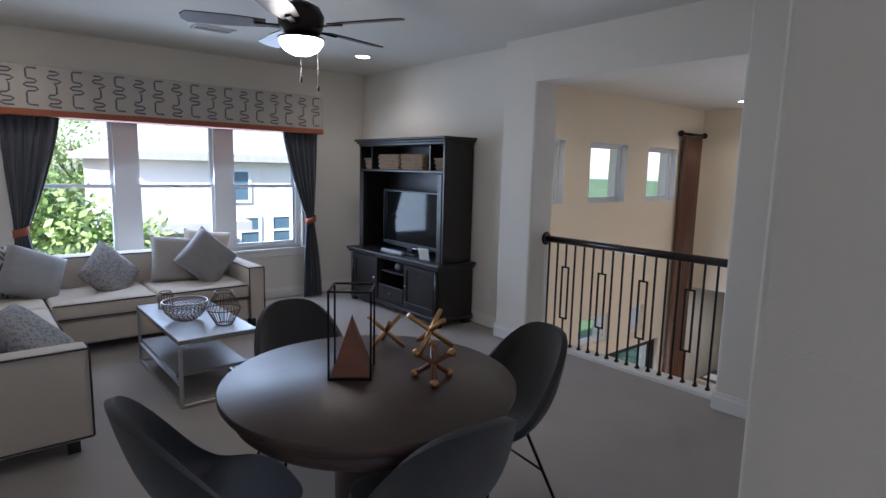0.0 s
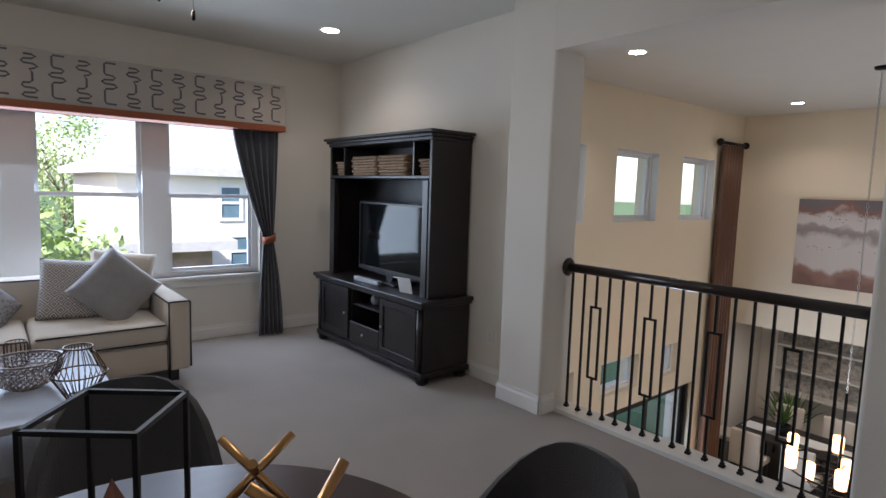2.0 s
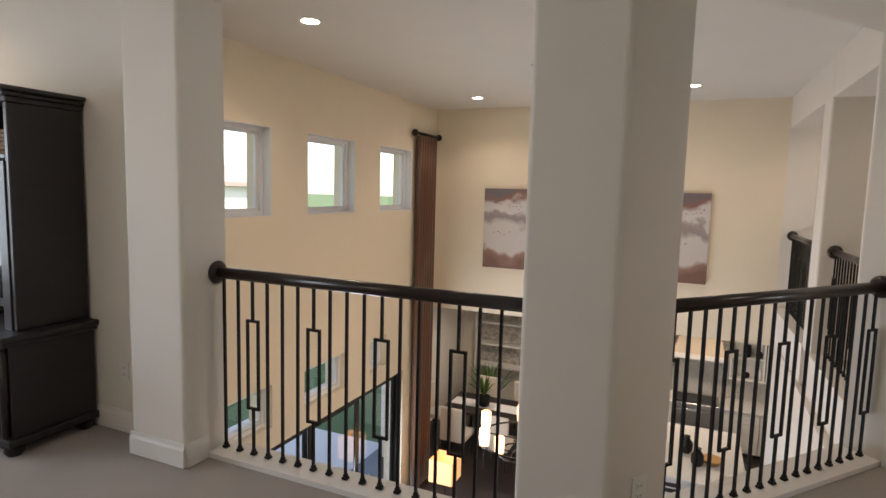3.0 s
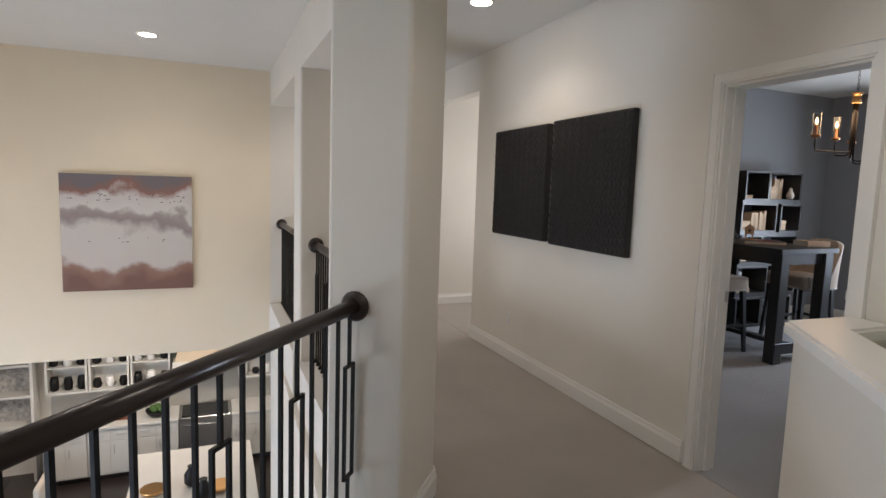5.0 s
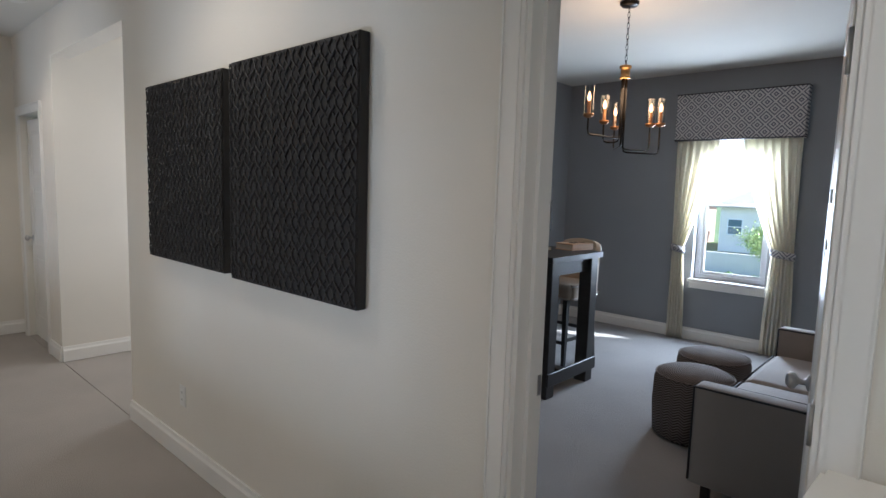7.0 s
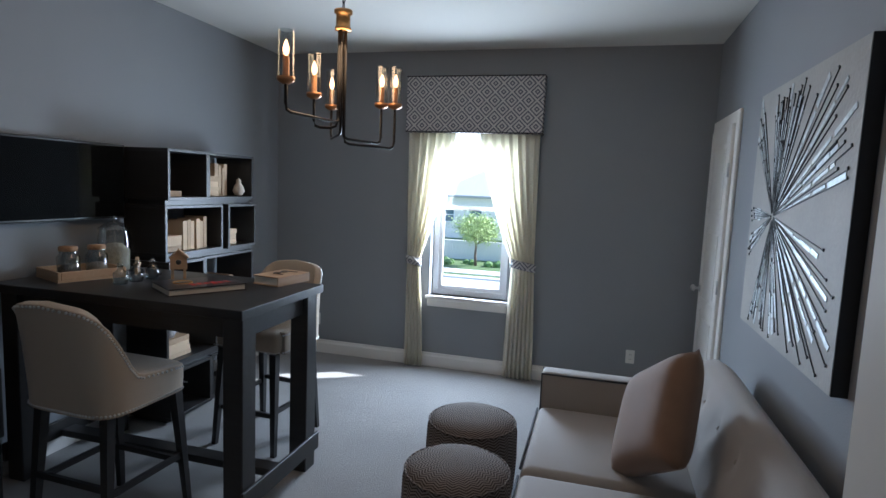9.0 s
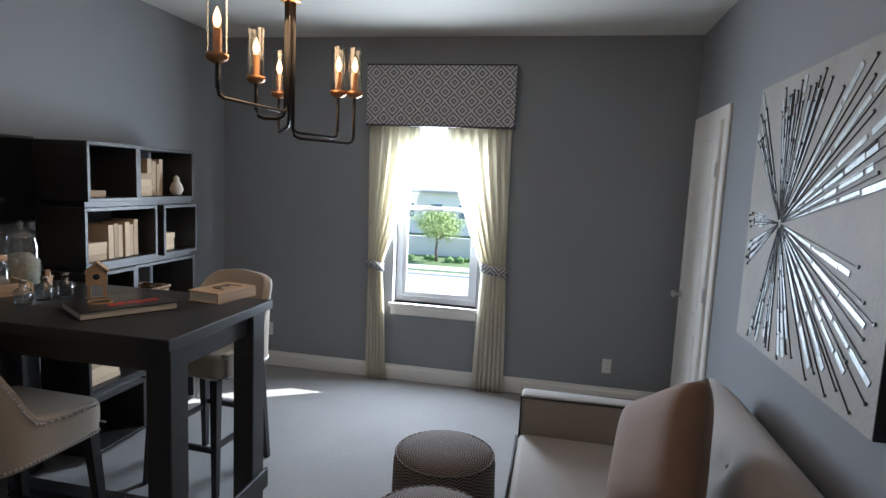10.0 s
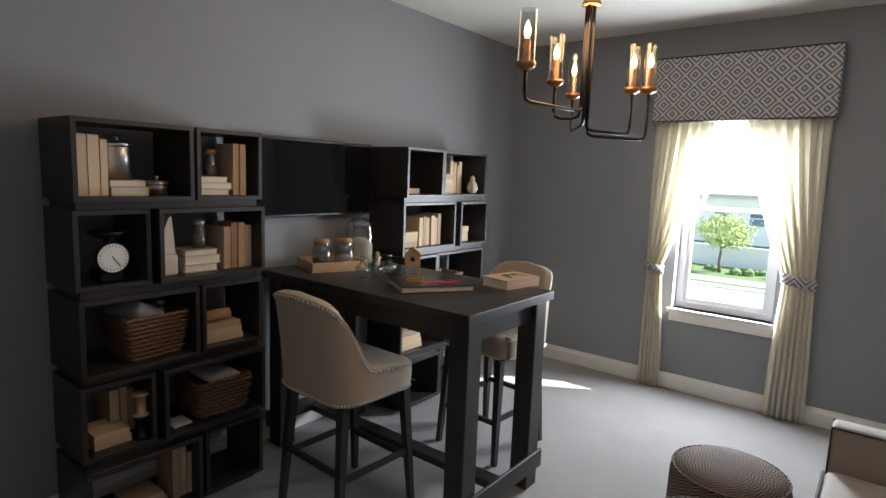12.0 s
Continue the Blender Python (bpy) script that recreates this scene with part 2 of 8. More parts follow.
def diag(s, off):
    q = P0 + U2 * s + N2 * off
    return (q.x, q.y)


# floor of the upper storey
RY = -0.17             # the hall's balustrade line
bm = bm_new()
dA, dB = diag(0, 0.36), diag(2.48, 0.36)
prism(bm, [(WESTX, -6.0), (0.98, -6.0), (0.98, -1.9), (2.6, -1.9), (2.6, -1.0), (3.55, -1.0), (4.33, -1.55), (4.33, -1.82), (HALLEND, -1.82), (HALLEND, RY + 0.13),
           (5.9, RY + 0.13), diag(2.30, 0.36), (OUTX, 1.27), (OUTX, WINY), (WESTX, WINY)], -0.35, 0.0)
struct("floor", bm, CARPET, "beige cut-pile carpet over the upper floor")
bm = bm_new()
box(bm, 4.3, 8.2, -6.8, -1.825, -0.35, 0.0)
struct("floor_game_room", bm, CARPET2, "pale grey carpet in the games room")
bm = bm_new()
box(bm, 8.37, 10.0, -4.2, -1.825, -0.35, 0.0)
struct("floor_alcove", bm, CARPET, "beige carpet in the hall alcove")
# ceilings
bm = bm_new()
box(bm, WESTX - 0.15, HALLEND + 0.2, -1.9, WINY + 0.1, CEIL, CEIL + 0.15)
struct("ceiling", bm, CEILING, "off-white ceiling of loft, hall and void")
bm = bm_new()
box(bm, 4.2, 11.5, -6.9, -1.905, CEIL, CEIL + 0.15)
struct("ceiling_game_room", bm, CEILING, "off-white ceiling of the games room")


def wall_with_holes(name, mat, axis, face, back, a0, a1, z0, z1, holes, label):
    """A straight wall along x or y from a0 to a1, thickness face..back, with rectangular holes (a, b, low, high)."""
    bm = bm_new()
    xs = sorted({a0, a1, *[h[0] for h in holes], *[h[1] for h in holes]})
    for p, q in zip(xs, xs[1:]):
        mid = (p + q) / 2
        cuts = sorted((h[2], h[3]) for h in holes if h[0] < mid < h[1])
        z = z0
        for lo, hi in cuts + [(z1, z1)]:
            if lo > z + 1e-5:
                f0, f1 = min(face, back), max(face, back)
                if axis == "x":
                    box(bm, p, q, f0, f1, z, lo)
                else:
                    box(bm, f0, f1, p, q, z, lo)
            z = hi
    bmesh.ops.remove_doubles(bm, verts=bm.verts, dist=1e-5)
    inner = [f for f in bm.faces if sum(1 for g in bm.faces if g is not f and (g.calc_center_median() - f.calc_center_median()).length < 1e-5)]
    bmesh.ops.delete(bm, geom=inner, context="FACES_ONLY")
    return struct(name, bm, mat, label, "wall")


LW = [(0.24, 1.0), (1.21, 1.99), (2.2, 2.97)]     # loft window lights
wall_with_holes("wall_north", WALL, "x", WINY, WINY + 0.18, WESTX - 0.15, TVX, 0, CEIL, [(0.18, 3.03, 0.62, 2.25)], "warm white loft wall with a wide window")
wall_with_holes("wall_tv", WALL, "y", TVX, TVX + 0.19, 3.77, WINY + 0.18, 0, CEIL, [], "warm white loft wall behind the media cabinet")
wall_with_holes("wall_west", WALL, "y", WESTX, WESTX - 0.15, -6.0, WINY + 0.18, 0, CEIL, [], "plain warm white loft wall")
wall_with_holes("wall_south", WALL, "x", -6.0, -6.15, WESTX - 0.15, 1.0, 0, CEIL, [], "plain warm white wall")
# wall end beside the start of the walk
bm = bm_new()
box(bm, 0.894, 2.55, -6.0, 0.396, 0, CEIL, 0.02, 3)
struct("wall_stair", bm, WALL, "warm white wall with a rounded corner", "wall")


def column(name, pts, label):
    bm = bm_new()
    prism(bm, pts, 0, CEIL)
    es = [e for e in bm.edges if abs(e.verts[0].co.z - e.verts[1].co.z) > 1]
    bmesh.ops.bevel(bm, geom=es, offset=0.022, segments=4, affect="EDGES", profile=0.5)
    return struct(name, bm, WALL, label, "column")


column("column_1", [(COLX, 3.39), (OUTX, 3.39), (OUTX, 3.79), (COLX, 3.79)], "square warm white drywall column")
column("column_2", [(COLX, 1.635), (COLX, 1.285), diag(0.30, 0), diag(0.30, 0.36), (OUTX, 1.27), (OUTX, 1.635)], "angled warm white drywall column")
column("column_3", [diag(2.15, 0), diag(2.58, 0), (6.1, RY - 0.22), (6.1, RY + 0.13), diag(2.30, 0.36), diag(2.15, 0.36)], "angled warm white drywall column")
C4 = 7.92
column("column_4", [(C4, RY - 0.22), (C4 + 0.36, RY - 0.22), (C4 + 0.36, RY + 0.13), (C4, RY + 0.13)], "square warm white drywall column")
wall_with_holes("wall_hall_north", WALL, "x", RY - 0.22, RY + 0.13, EASTX, HALLEND, 0, CEIL, [], "warm white wall at the end of the hall")
# beams over the openings
for _n, _p in (("beam_1", [(COLX + 0.002, 1.5), (OUTX - 0.002, 1.5), (OUTX - 0.002, 3.5), (COLX + 0.002, 3.5)]),
               ("beam_2", [diag(0.2, 0.002), diag(2.2, 0.002), diag(2.2, 0.358), diag(0.2, 0.358)]),
               ("beam_3", [(5.9, RY - 0.218), (C4 + 0.1, RY - 0.218), (C4 + 0.1, RY + 0.128), (5.9, RY + 0.128)]),
               ("beam_4", [(C4 + 0.1, RY - 0.218), (EASTX + 0.1, RY - 0.218), (EASTX + 0.1, RY + 0.128), (C4 + 0.1, RY + 0.128)])):
    bm = bm_new()
    prism(bm, _p, HEAD, CEIL - 0.001)
    struct(_n, bm, WALL, "warm white drywall beam over a balustrade", "beam")
# white curbs under the balustrades, and the floor's edge below
for _n, _p in (("curb_1", [(RAILX - 0.09, 1.5), (OUTX + 0.012, 1.5), (OUTX + 0.012, 3.4), (RAILX - 0.09, 3.4)]),
               ("curb_2", [diag(0.27, 0.14), diag(2.18, 0.14), diag(2.18, 0.372), diag(0.27, 0.372)]),
               ("curb_3", [(5.95, RY - 0.07), (C4 + 0.02, RY - 0.07), (C4 + 0.02, RY + 0.142), (5.95, RY + 0.142)]),
               ("curb_4", [(C4 + 0.3, RY - 0.07), (EASTX + 0.02, RY - 0.07), (EASTX + 0.02, RY + 0.142), (C4 + 0.3, RY + 0.142)])):
    bm = bm_new()
    prism(bm, _p, -0.36, 0.028)
    struct(_n, bm, TRIM, "white painted curb under a balustrade", "trim")
# hall wall with the door to the games room, and the alcove
DX0, DX1, DTOP = 4.757, 5.466, 2.072
bm_walls = [(DX0, DX1, 0, DTOP)]
wall_with_holes("wall_hall_south", WALL, "x", HALLY, HALLY - 0.07, 2.55, 8.37, 0, CEIL, bm_walls, "warm white hall wall with a doorway")
wall_with_holes("wall_game_north", GREY, "x", HALLY - 0.07, HALLY - 0.13, 4.40, 8.2, 0, CEIL, bm_walls, "slate grey games room wall with a doorway")
wall_with_holes("wall_hall_opening", WALL, "x", HALLY, HALLY - 0.13, 8.37, 9.95, 2.46, CEIL, [], "warm white drywall over the hall opening")
wall_with_holes("wall_hall_corner", WALL, "x", HALLY, HALLY - 0.13, 9.95, HALLEND, 0, CEIL, [(10.35, 11.06, 0, DTOP)], "warm white hall wall with a narrow door")
wall_with_holes("wall_hall_end", WALL, "y", HALLEND, HALLEND + 0.15, -2.6, 0.2, 0, CEIL, [], "warm white end wall of the hall")
wall_with_holes("wall_alcove_west", WALL, "y", 8.37, 8.28, -4.2, HALLY - 0.07, 0, CEIL, [], "warm white alcove wall")
wall_with_holes("wall_alcove_east", WALL, "y", 9.95, 10.08, -4.2, HALLY - 0.13, 0, CEIL, [], "warm white alcove wall")
wall_with_holes("wall_alcove_south", WALL, "x", -4.2, -4.3, 8.28, 10.08, 0, CEIL, [], "warm white alcove wall")
# games room
GE, GW, GS = 8.2, 4.40, -6.74
wall_with_holes("wall_game_east", GREY, "y", GE, GE + 0.08, GS, HALLY - 0.07, 0, CEIL, [], "slate grey games room wall behind the shelves")
wall_with_holes("wall_game_west", GREY, "y", GW, GW - 0.1, GS, HALLY - 0.07, 0, CEIL, [], "slate grey games room wall behind the sofa")
wall_with_holes("wall_game_south", GREY, "x", GS, GS - 0.2, 4.2, GE + 0.1, 0, CEIL, [(5.95, 6.65, 0.66, 2.25)], "slate grey games room wall with a window")
# the double-height void below and beyond
VW = [(5.45, 6.30), (6.90, 7.87), (8.50, 9.45)]
wall_with_holes("wall_void_north", CREAM, "x", NORTHY, NORTHY + 0.32, OUTX + 0.005, EASTX, LOW, CEIL,
                [(a, b, 1.17, 2.07) for a, b in VW] + [(5.5, 6.3, -1.08, -0.62), (6.85, 7.7, -1.08, -0.62), (8.3, 8.75, -1.08, -0.62), (5.9, 9.3, LOW, -1.32)], "tall cream wall with three high windows")
wall_with_holes("wall_void_east", CREAM, "y", EASTX, EASTX + 0.15, RY + 0.13, NORTHY + 0.3, -0.50, CEIL, [], "tall cream wall above the kitchen")
bm = bm_new()
box(bm, OUTX - 0.25, OUTX, 1.0, NORTHY + 0.3, LOW, -0.36)
struct("wall_void_west", bm, CREAM, "cream wall below the loft's edge", "wall")
bm = bm_new()
prism(bm, [(OUTX - 0.2, 1.27), (OUTX, 1.27), diag(2.32, 0.362), (EASTX, RY + 0.13), (EASTX, RY - 0.1), (5.6, RY - 0.2)], LOW, -0.36)
struct("wall_void_south", bm, WALL, "warm white wall below the hall", "wall")
bm = bm_new()
box(bm, 3.0, 14.3, -1.3, 6.2, LOW - 0.2, LOW)
struct("floor_lower", bm, material("dark_plank_floor", (0.030, 0.022, 0.020), 0.3, vary=0.3, scale=6), "dark wooden floor of the lower storey")
bm = bm_new()
box(bm, EASTX + 0.15, 14.2, -1.2, 6.0, -0.50, -0.36)
struct("ceiling_lower", bm, CEILING, "off-white ceiling over kitchen and dining nook")
wall_with_holes("wall_lower_east", WALL, "y", 14.0, 14.15, -1.2, 6.0, LOW, -0.36, [], "warm white wall behind kitchen and dining nook")
wall_with_holes("wall_lower_north", WALL, "x", 5.85, 6.0, EASTX + 0.15, 14.1, LOW, -0.36, [(11.0, 11.9, -2.6, -1.0)], "warm white dining nook wall with a window")
wall_with_holes("wall_kitchen_south", WALL, "x", -1.05, -1.2, EASTX, 14.0, LOW, -0.5, [], "warm white kitchen wall")
wall_with_holes("wall_nook_west", WALL, "y", EASTX, EASTX + 0.15, NORTHY + 0.3, 6.0, LOW, -0.36, [], "warm white dining nook wall")
# stair enclosure: half wall with a white cap
PZ = 1.03
bm = bm_new()
prism(bm, [(4.732, -1.470), (4.715, HALLY), (4.60, HALLY), (4.605, -1.545), (3.42, -0.615), (2.55, -0.615), (2.55, -0.55), (3.56, -0.55)], 0, PZ - 0.05)
struct("half_wall", bm, WALL, "warm white half wall round the stairs", "wall")
bm = bm_new()
prism(bm, [(4.767, -1.457), (4.75, HALLY + 0.002), (4.565, HALLY + 0.002), (4.57, -1.56), (3.40, -0.64), (2.56, -0.64), (2.56, -0.51), (3.57, -0.51)], PZ - 0.05, PZ)
bmesh.ops.bevel(bm, geom=[e for e in bm.edges if e.verts[0].co.z > PZ - 0.01 and e.verts[1].co.z > PZ - 0.01], offset=0.012, segments=2, affect="EDGES")
struct("half_wall_cap", bm, TRIM, "white painted cap of the stair half wall", "trim")
bm = bm_new()
for _i in range(6):
    box(bm, 2.6, 4.33, -1.8, -0.75, -1.2 - 0.18 * _i, -1.05 - 0.18 * _i)
struct("stair_well", bm, CARPET, "carpeted stairs going down", "stairs")
# baseboards: straight runs (x0, y0, x1, y1), face to the left of the run
def baseboard(x0, y0, x1, y1, h=0.13):
    a, b = Vector((x0, y0, 0)), Vector((x1, y1, 0))
    d = (b - a).normalized()
    nrm = Vector((-d.y, d.x, 0))
    prof = [(0.001, 0.004), (0.017, 0.004), (0.017, h - 0.035), (0.011, h - 0.02), (0.009, h), (0.001, h)]
    bm = bm_new()
    rings = [[bm.verts.new(p + nrm * o + Vector((0, 0, z))) for o, z in prof] for p in (a, b)]
    k = len(prof)
    for i in range(k):
        bm.faces.new((rings[0][i], rings[0][(i + 1) % k], rings[1][(i + 1) % k], rings[1][i]))
    bm.faces.new(rings[0]), bm.faces.new(rings[1][::-1])
    bmesh.ops.recalc_face_normals(bm, faces=bm.faces)
    struct("baseboard", bm, TRIM, "white painted baseboard", "baseboard")


for _r in ((TVX, WINY, WESTX, WINY), (TVX, 3.79, TVX, WINY), (COLX, 3.39, COLX, 3.79), (COLX, 3.79, TVX, 3.79), (RAILX - 0.09, 3.39, COLX, 3.39),
           (COLX, 1.285, COLX, 1.635), (COLX, 1.635, RAILX - 0.09, 1.635), (*diag(0.30, 0), COLX, 1.285), (*diag(2.58, 0), *diag(2.15, 0)), (*diag(2.15, 0), *diag(2.15, 0.13)),
           (6.1, RY - 0.22, *diag(2.58, 0)), (DX1 + 0.09, HALLY, 8.37, HALLY), (9.95, HALLY, 10.27, HALLY), (HALLEND, HALLY, HALLEND, RY - 0.22),
           (9.95, -4.2, 9.95, HALLY), (8.37, HALLY, 8.37, -4.2), (8.37, -4.2, 9.95, -4.2), (C4, RY - 0.22, C4, RY - 0.07), (C4 + 0.36, RY - 0.22, C4, RY - 0.22),
           (GW, GS, GE, GS), (GE, GS, GE, HALLY - 0.13), (GW, -5.75, GW, GS), (GW, HALLY - 0.13, GW, -5.75), (GE, HALLY - 0.13, DX1 + 0.09, HALLY - 0.13), (0.894, 0.396, 0.894, -6.0), (2.55, 0.396, 0.894, 0.396)):
    baseboard(*_r)


# ---- balustrades ----
def balustrade(name, a, b, label):
    """Round dark handrail, rosettes and iron balusters; every fifth carries a rectangle."""
    a, b = Vector(a), Vector(b)
    run = (b - a).length
    d = (b - a).normalized()
    ang = math.degrees(math.atan2(d.y, d.x))
    th = thing(name, pose(a.x, a.y, 0.028, 0, 0, ang), label, "balustrade")
    z = 0.975
    bm = bm_new()
    tube(bm, [(0.0, 0, z), (run, 0, z)], 0.031, 14)
    part("handrail", bm, HANDRAIL, th)
    for s in (0, 1):
        bm = bm_new()
        x = 0 if s == 0 else run
        q = 1 if s == 0 else -1
        tube(bm, [(x, 0, z), (x + q * 0.008, 0, z), (x + q * 0.02, 0, z), (x + q * 0.026, 0, z)], [0.062, 0.064, 0.052, 0.038], 20)
        part("rosette", bm, HANDRAIL, th)
    bm = bm_new()
    box(bm, -0.0065, 0.0065, -0.0065, 0.0065, 0, z)
    plain = mesh_of("baluster", bm, IRON)
    bm = bm_new()
    box(bm, -0.016, 0.016, -0.016, 0.016, 0.0, 0.016, 0.004, 1)
    box(bm, -0.011, 0.011, -0.011, 0.011, 0.016, 0.03, 0.003, 1)
    shoe = mesh_of("shoe", bm, IRON)
    ups = []
    for hi in (True, False):
        bm = bm_new()
        lo, top = 0.25, 0.74
        box(bm, -0.0065, 0.0065, -0.0065, 0.0065, 0, lo)
        box(bm, -0.0065, 0.0065, -0.0065, 0.0065, top, z)
        w = 0.035
        box(bm, -w, w, -0.0065, 0.0065, lo, lo + 0.013)
        box(bm, -w, w, -0.0065, 0.0065, top - 0.013, top)
        box(bm, -w - 0.0065, -w + 0.0065, -0.0065, 0.0065, lo, top)
        box(bm, w - 0.0065, w + 0.0065, -0.0065, 0.0065, lo, top)
        ups.append(mesh_of("ornamental_baluster", bm, IRON))
    n = max(2, round(run / 0.098))
    for i in range(n):
        x = (i + 0.5) * run / n
        fancy = i % 4 == 2
        part_of("ornamental_baluster" if fancy else "baluster", ups[(i // 4) % 2] if fancy else plain, th, pose(x, 0, 0))
        part_of("shoe", shoe, th, pose(x, 0, 0))
    return th


balustrade("balustrade", (RAILX, 3.39), (RAILX, 1.635), "dark round handrail over black iron balusters beside the void")
balustrade("balustrade", diag(0.30, 0.225), diag(2.15, 0.225), "dark angled handrail over black iron balusters")
balustrade("balustrade", (6.1, RY), (C4, RY), "dark handrail over black iron balusters beside the hall")
balustrade("balustrade", (C4 + 0.36, RY), (EASTX, RY), "dark handrail over black iron balusters at the hall's end")


# ---- windows ----
def double_hung(name, x0, x1, z0, z1, y, out, label, frames=None, mid=True):
    """A white window in a wall along x: outer frame, sashes and panes. out: +1 when outside is towards +y."""
    w = tagged(new(name), label, "window", kind="structure")
    w.matrix_world = pose(0, y, 0)
    lights = frames or [(x0 + 0.05, x1 - 0.05)]
    bm = bm_new()
    edges = [x0] + [v for p in lights for v in p] + [x1]
    for i in range(0, len(edges), 2):
        box(bm, edges[i], edges[i + 1], 0.0, out * 0.09, z0, z1)
    box(bm, x0, x1, 0.002, out * 0.088, z0, z0 + 0.045)
    box(bm, x0, x1, 0.002, out * 0.088, z1 - 0.045, z1)
    bmesh.ops.recalc_face_normals(bm, faces=bm.faces)
    part("window_frame", bm, WINDOWVINYL, w)
    zm = (z0 + z1) / 2 if mid is True else mid
    for a, b in lights:
        spans = ((z0 + 0.045, zm + 0.02, 0.02), (zm - 0.02, z1 - 0.045, 0.05)) if mid else ((z0 + 0.045, z1 - 0.045, 0.03),)
        for lo, hi, off in spans:
            bm = bm_new()
            s, y0, y1 = 0.032, out * off, out * (off + 0.028)
            box(bm, a, b, y0, y1, lo, lo + s), box(bm, a, b, y0, y1, hi - s, hi)
            box(bm, a, a + s, y0, y1, lo + s, hi - s), box(bm, b - s, b, y0, y1, lo + s, hi - s)
            bmesh.ops.recalc_face_normals(bm, faces=bm.faces)
            sash = part("sash", bm, WINDOWVINYL, w)
            bm = bm_new()
            box(bm, a + s - 0.004, b - s + 0.004, min(y0, y1) + 0.011, min(y0, y1) + 0.016, lo + s - 0.004, hi - s + 0.004)
            p = part("pane", bm, PANE, sash)
            p.visible_shadow = False
    return w


w1 = double_hung("window_1", 0.18, 3.03, 0.62, 2.25, WINY + 0.06, 1, "wide white triple window with six panes", LW, 1.37)
bm = bm_new()
box(bm, 0.12, 3.09, -0.09, 0.02, 0.585, 0.62, 0.006, 2)
box(bm, 0.16, 3.05, -0.075, -0.058, 0.52, 0.585, 0.004, 1)
part("window_sill", bm, TRIM, w1)
w2 = double_hung("window_2", 5.95, 6.65, 0.66, 2.25, GS - 0.1, -1, "white sash window in the games room", None, 1.45)
bm = bm_new()
box(bm, 5.92, 6.68, -0.05, 0.12, 0.625, 0.66, 0.006, 2)
box(bm, 5.94, 6.66, 0.101, 0.115, 0.56, 0.625, 0.004, 1)
part("window_sill", bm, TRIM, w2)
for _i, (_a, _b) in enumerate(VW):
    double_hung("window_%d" % (3 + _i), _a, _b, 1.17, 2.07, NORTHY + 0.1, 1, "small square white window high on a cream wall", None, False)
# white painted linings of the high windows' reveals
for _i, (_a, _b) in enumerate(VW):
    bm = bm_new()
    _y0, _y1, _t = NORTHY - 0.002, NORTHY + 0.099, 0.006
    box(bm, _a, _a + _t, _y0, _y1, 1.17, 2.07), box(bm, _b - _t, _b, _y0, _y1, 1.17, 2.07)
    box(bm, _a + _t, _b - _t, _y0, _y1, 1.17, 1.17 + _t), box(bm, _a + _t, _b - _t, _y0, _y1, 2.07 - _t, 2.07)
    struct("trim_reveal", bm, WINDOWVINYL, "white painted lining of a high window's reveal", "trim")
for _i, (_a, _b) in enumerate(((5.5, 6.3), (6.85, 7.7), (8.3, 8.75))):
    double_hung("window_%d" % (6 + _i), _a, _b, -1.08, -0.62, NORTHY + 0.08, 1, "low wide white transom window in the cream wall", None, False)

# ---- loft things ----


def piping_loop(th, pts, parent=None):
    bm = bm_new()
    tube(bm, pts, 0.006, 6)
    return part("piping", bm, PIPING, parent or th, "dark contrast piping")


def soft_box(x0, x1, y0, y1, z0, z1, bevel=0.05, seg=4):
    bm = bm_new()
    box(bm, x0, x1, y0, y1, z0, z1, bevel, seg)
    for f in bm.faces:
        f.smooth = True
    return bm


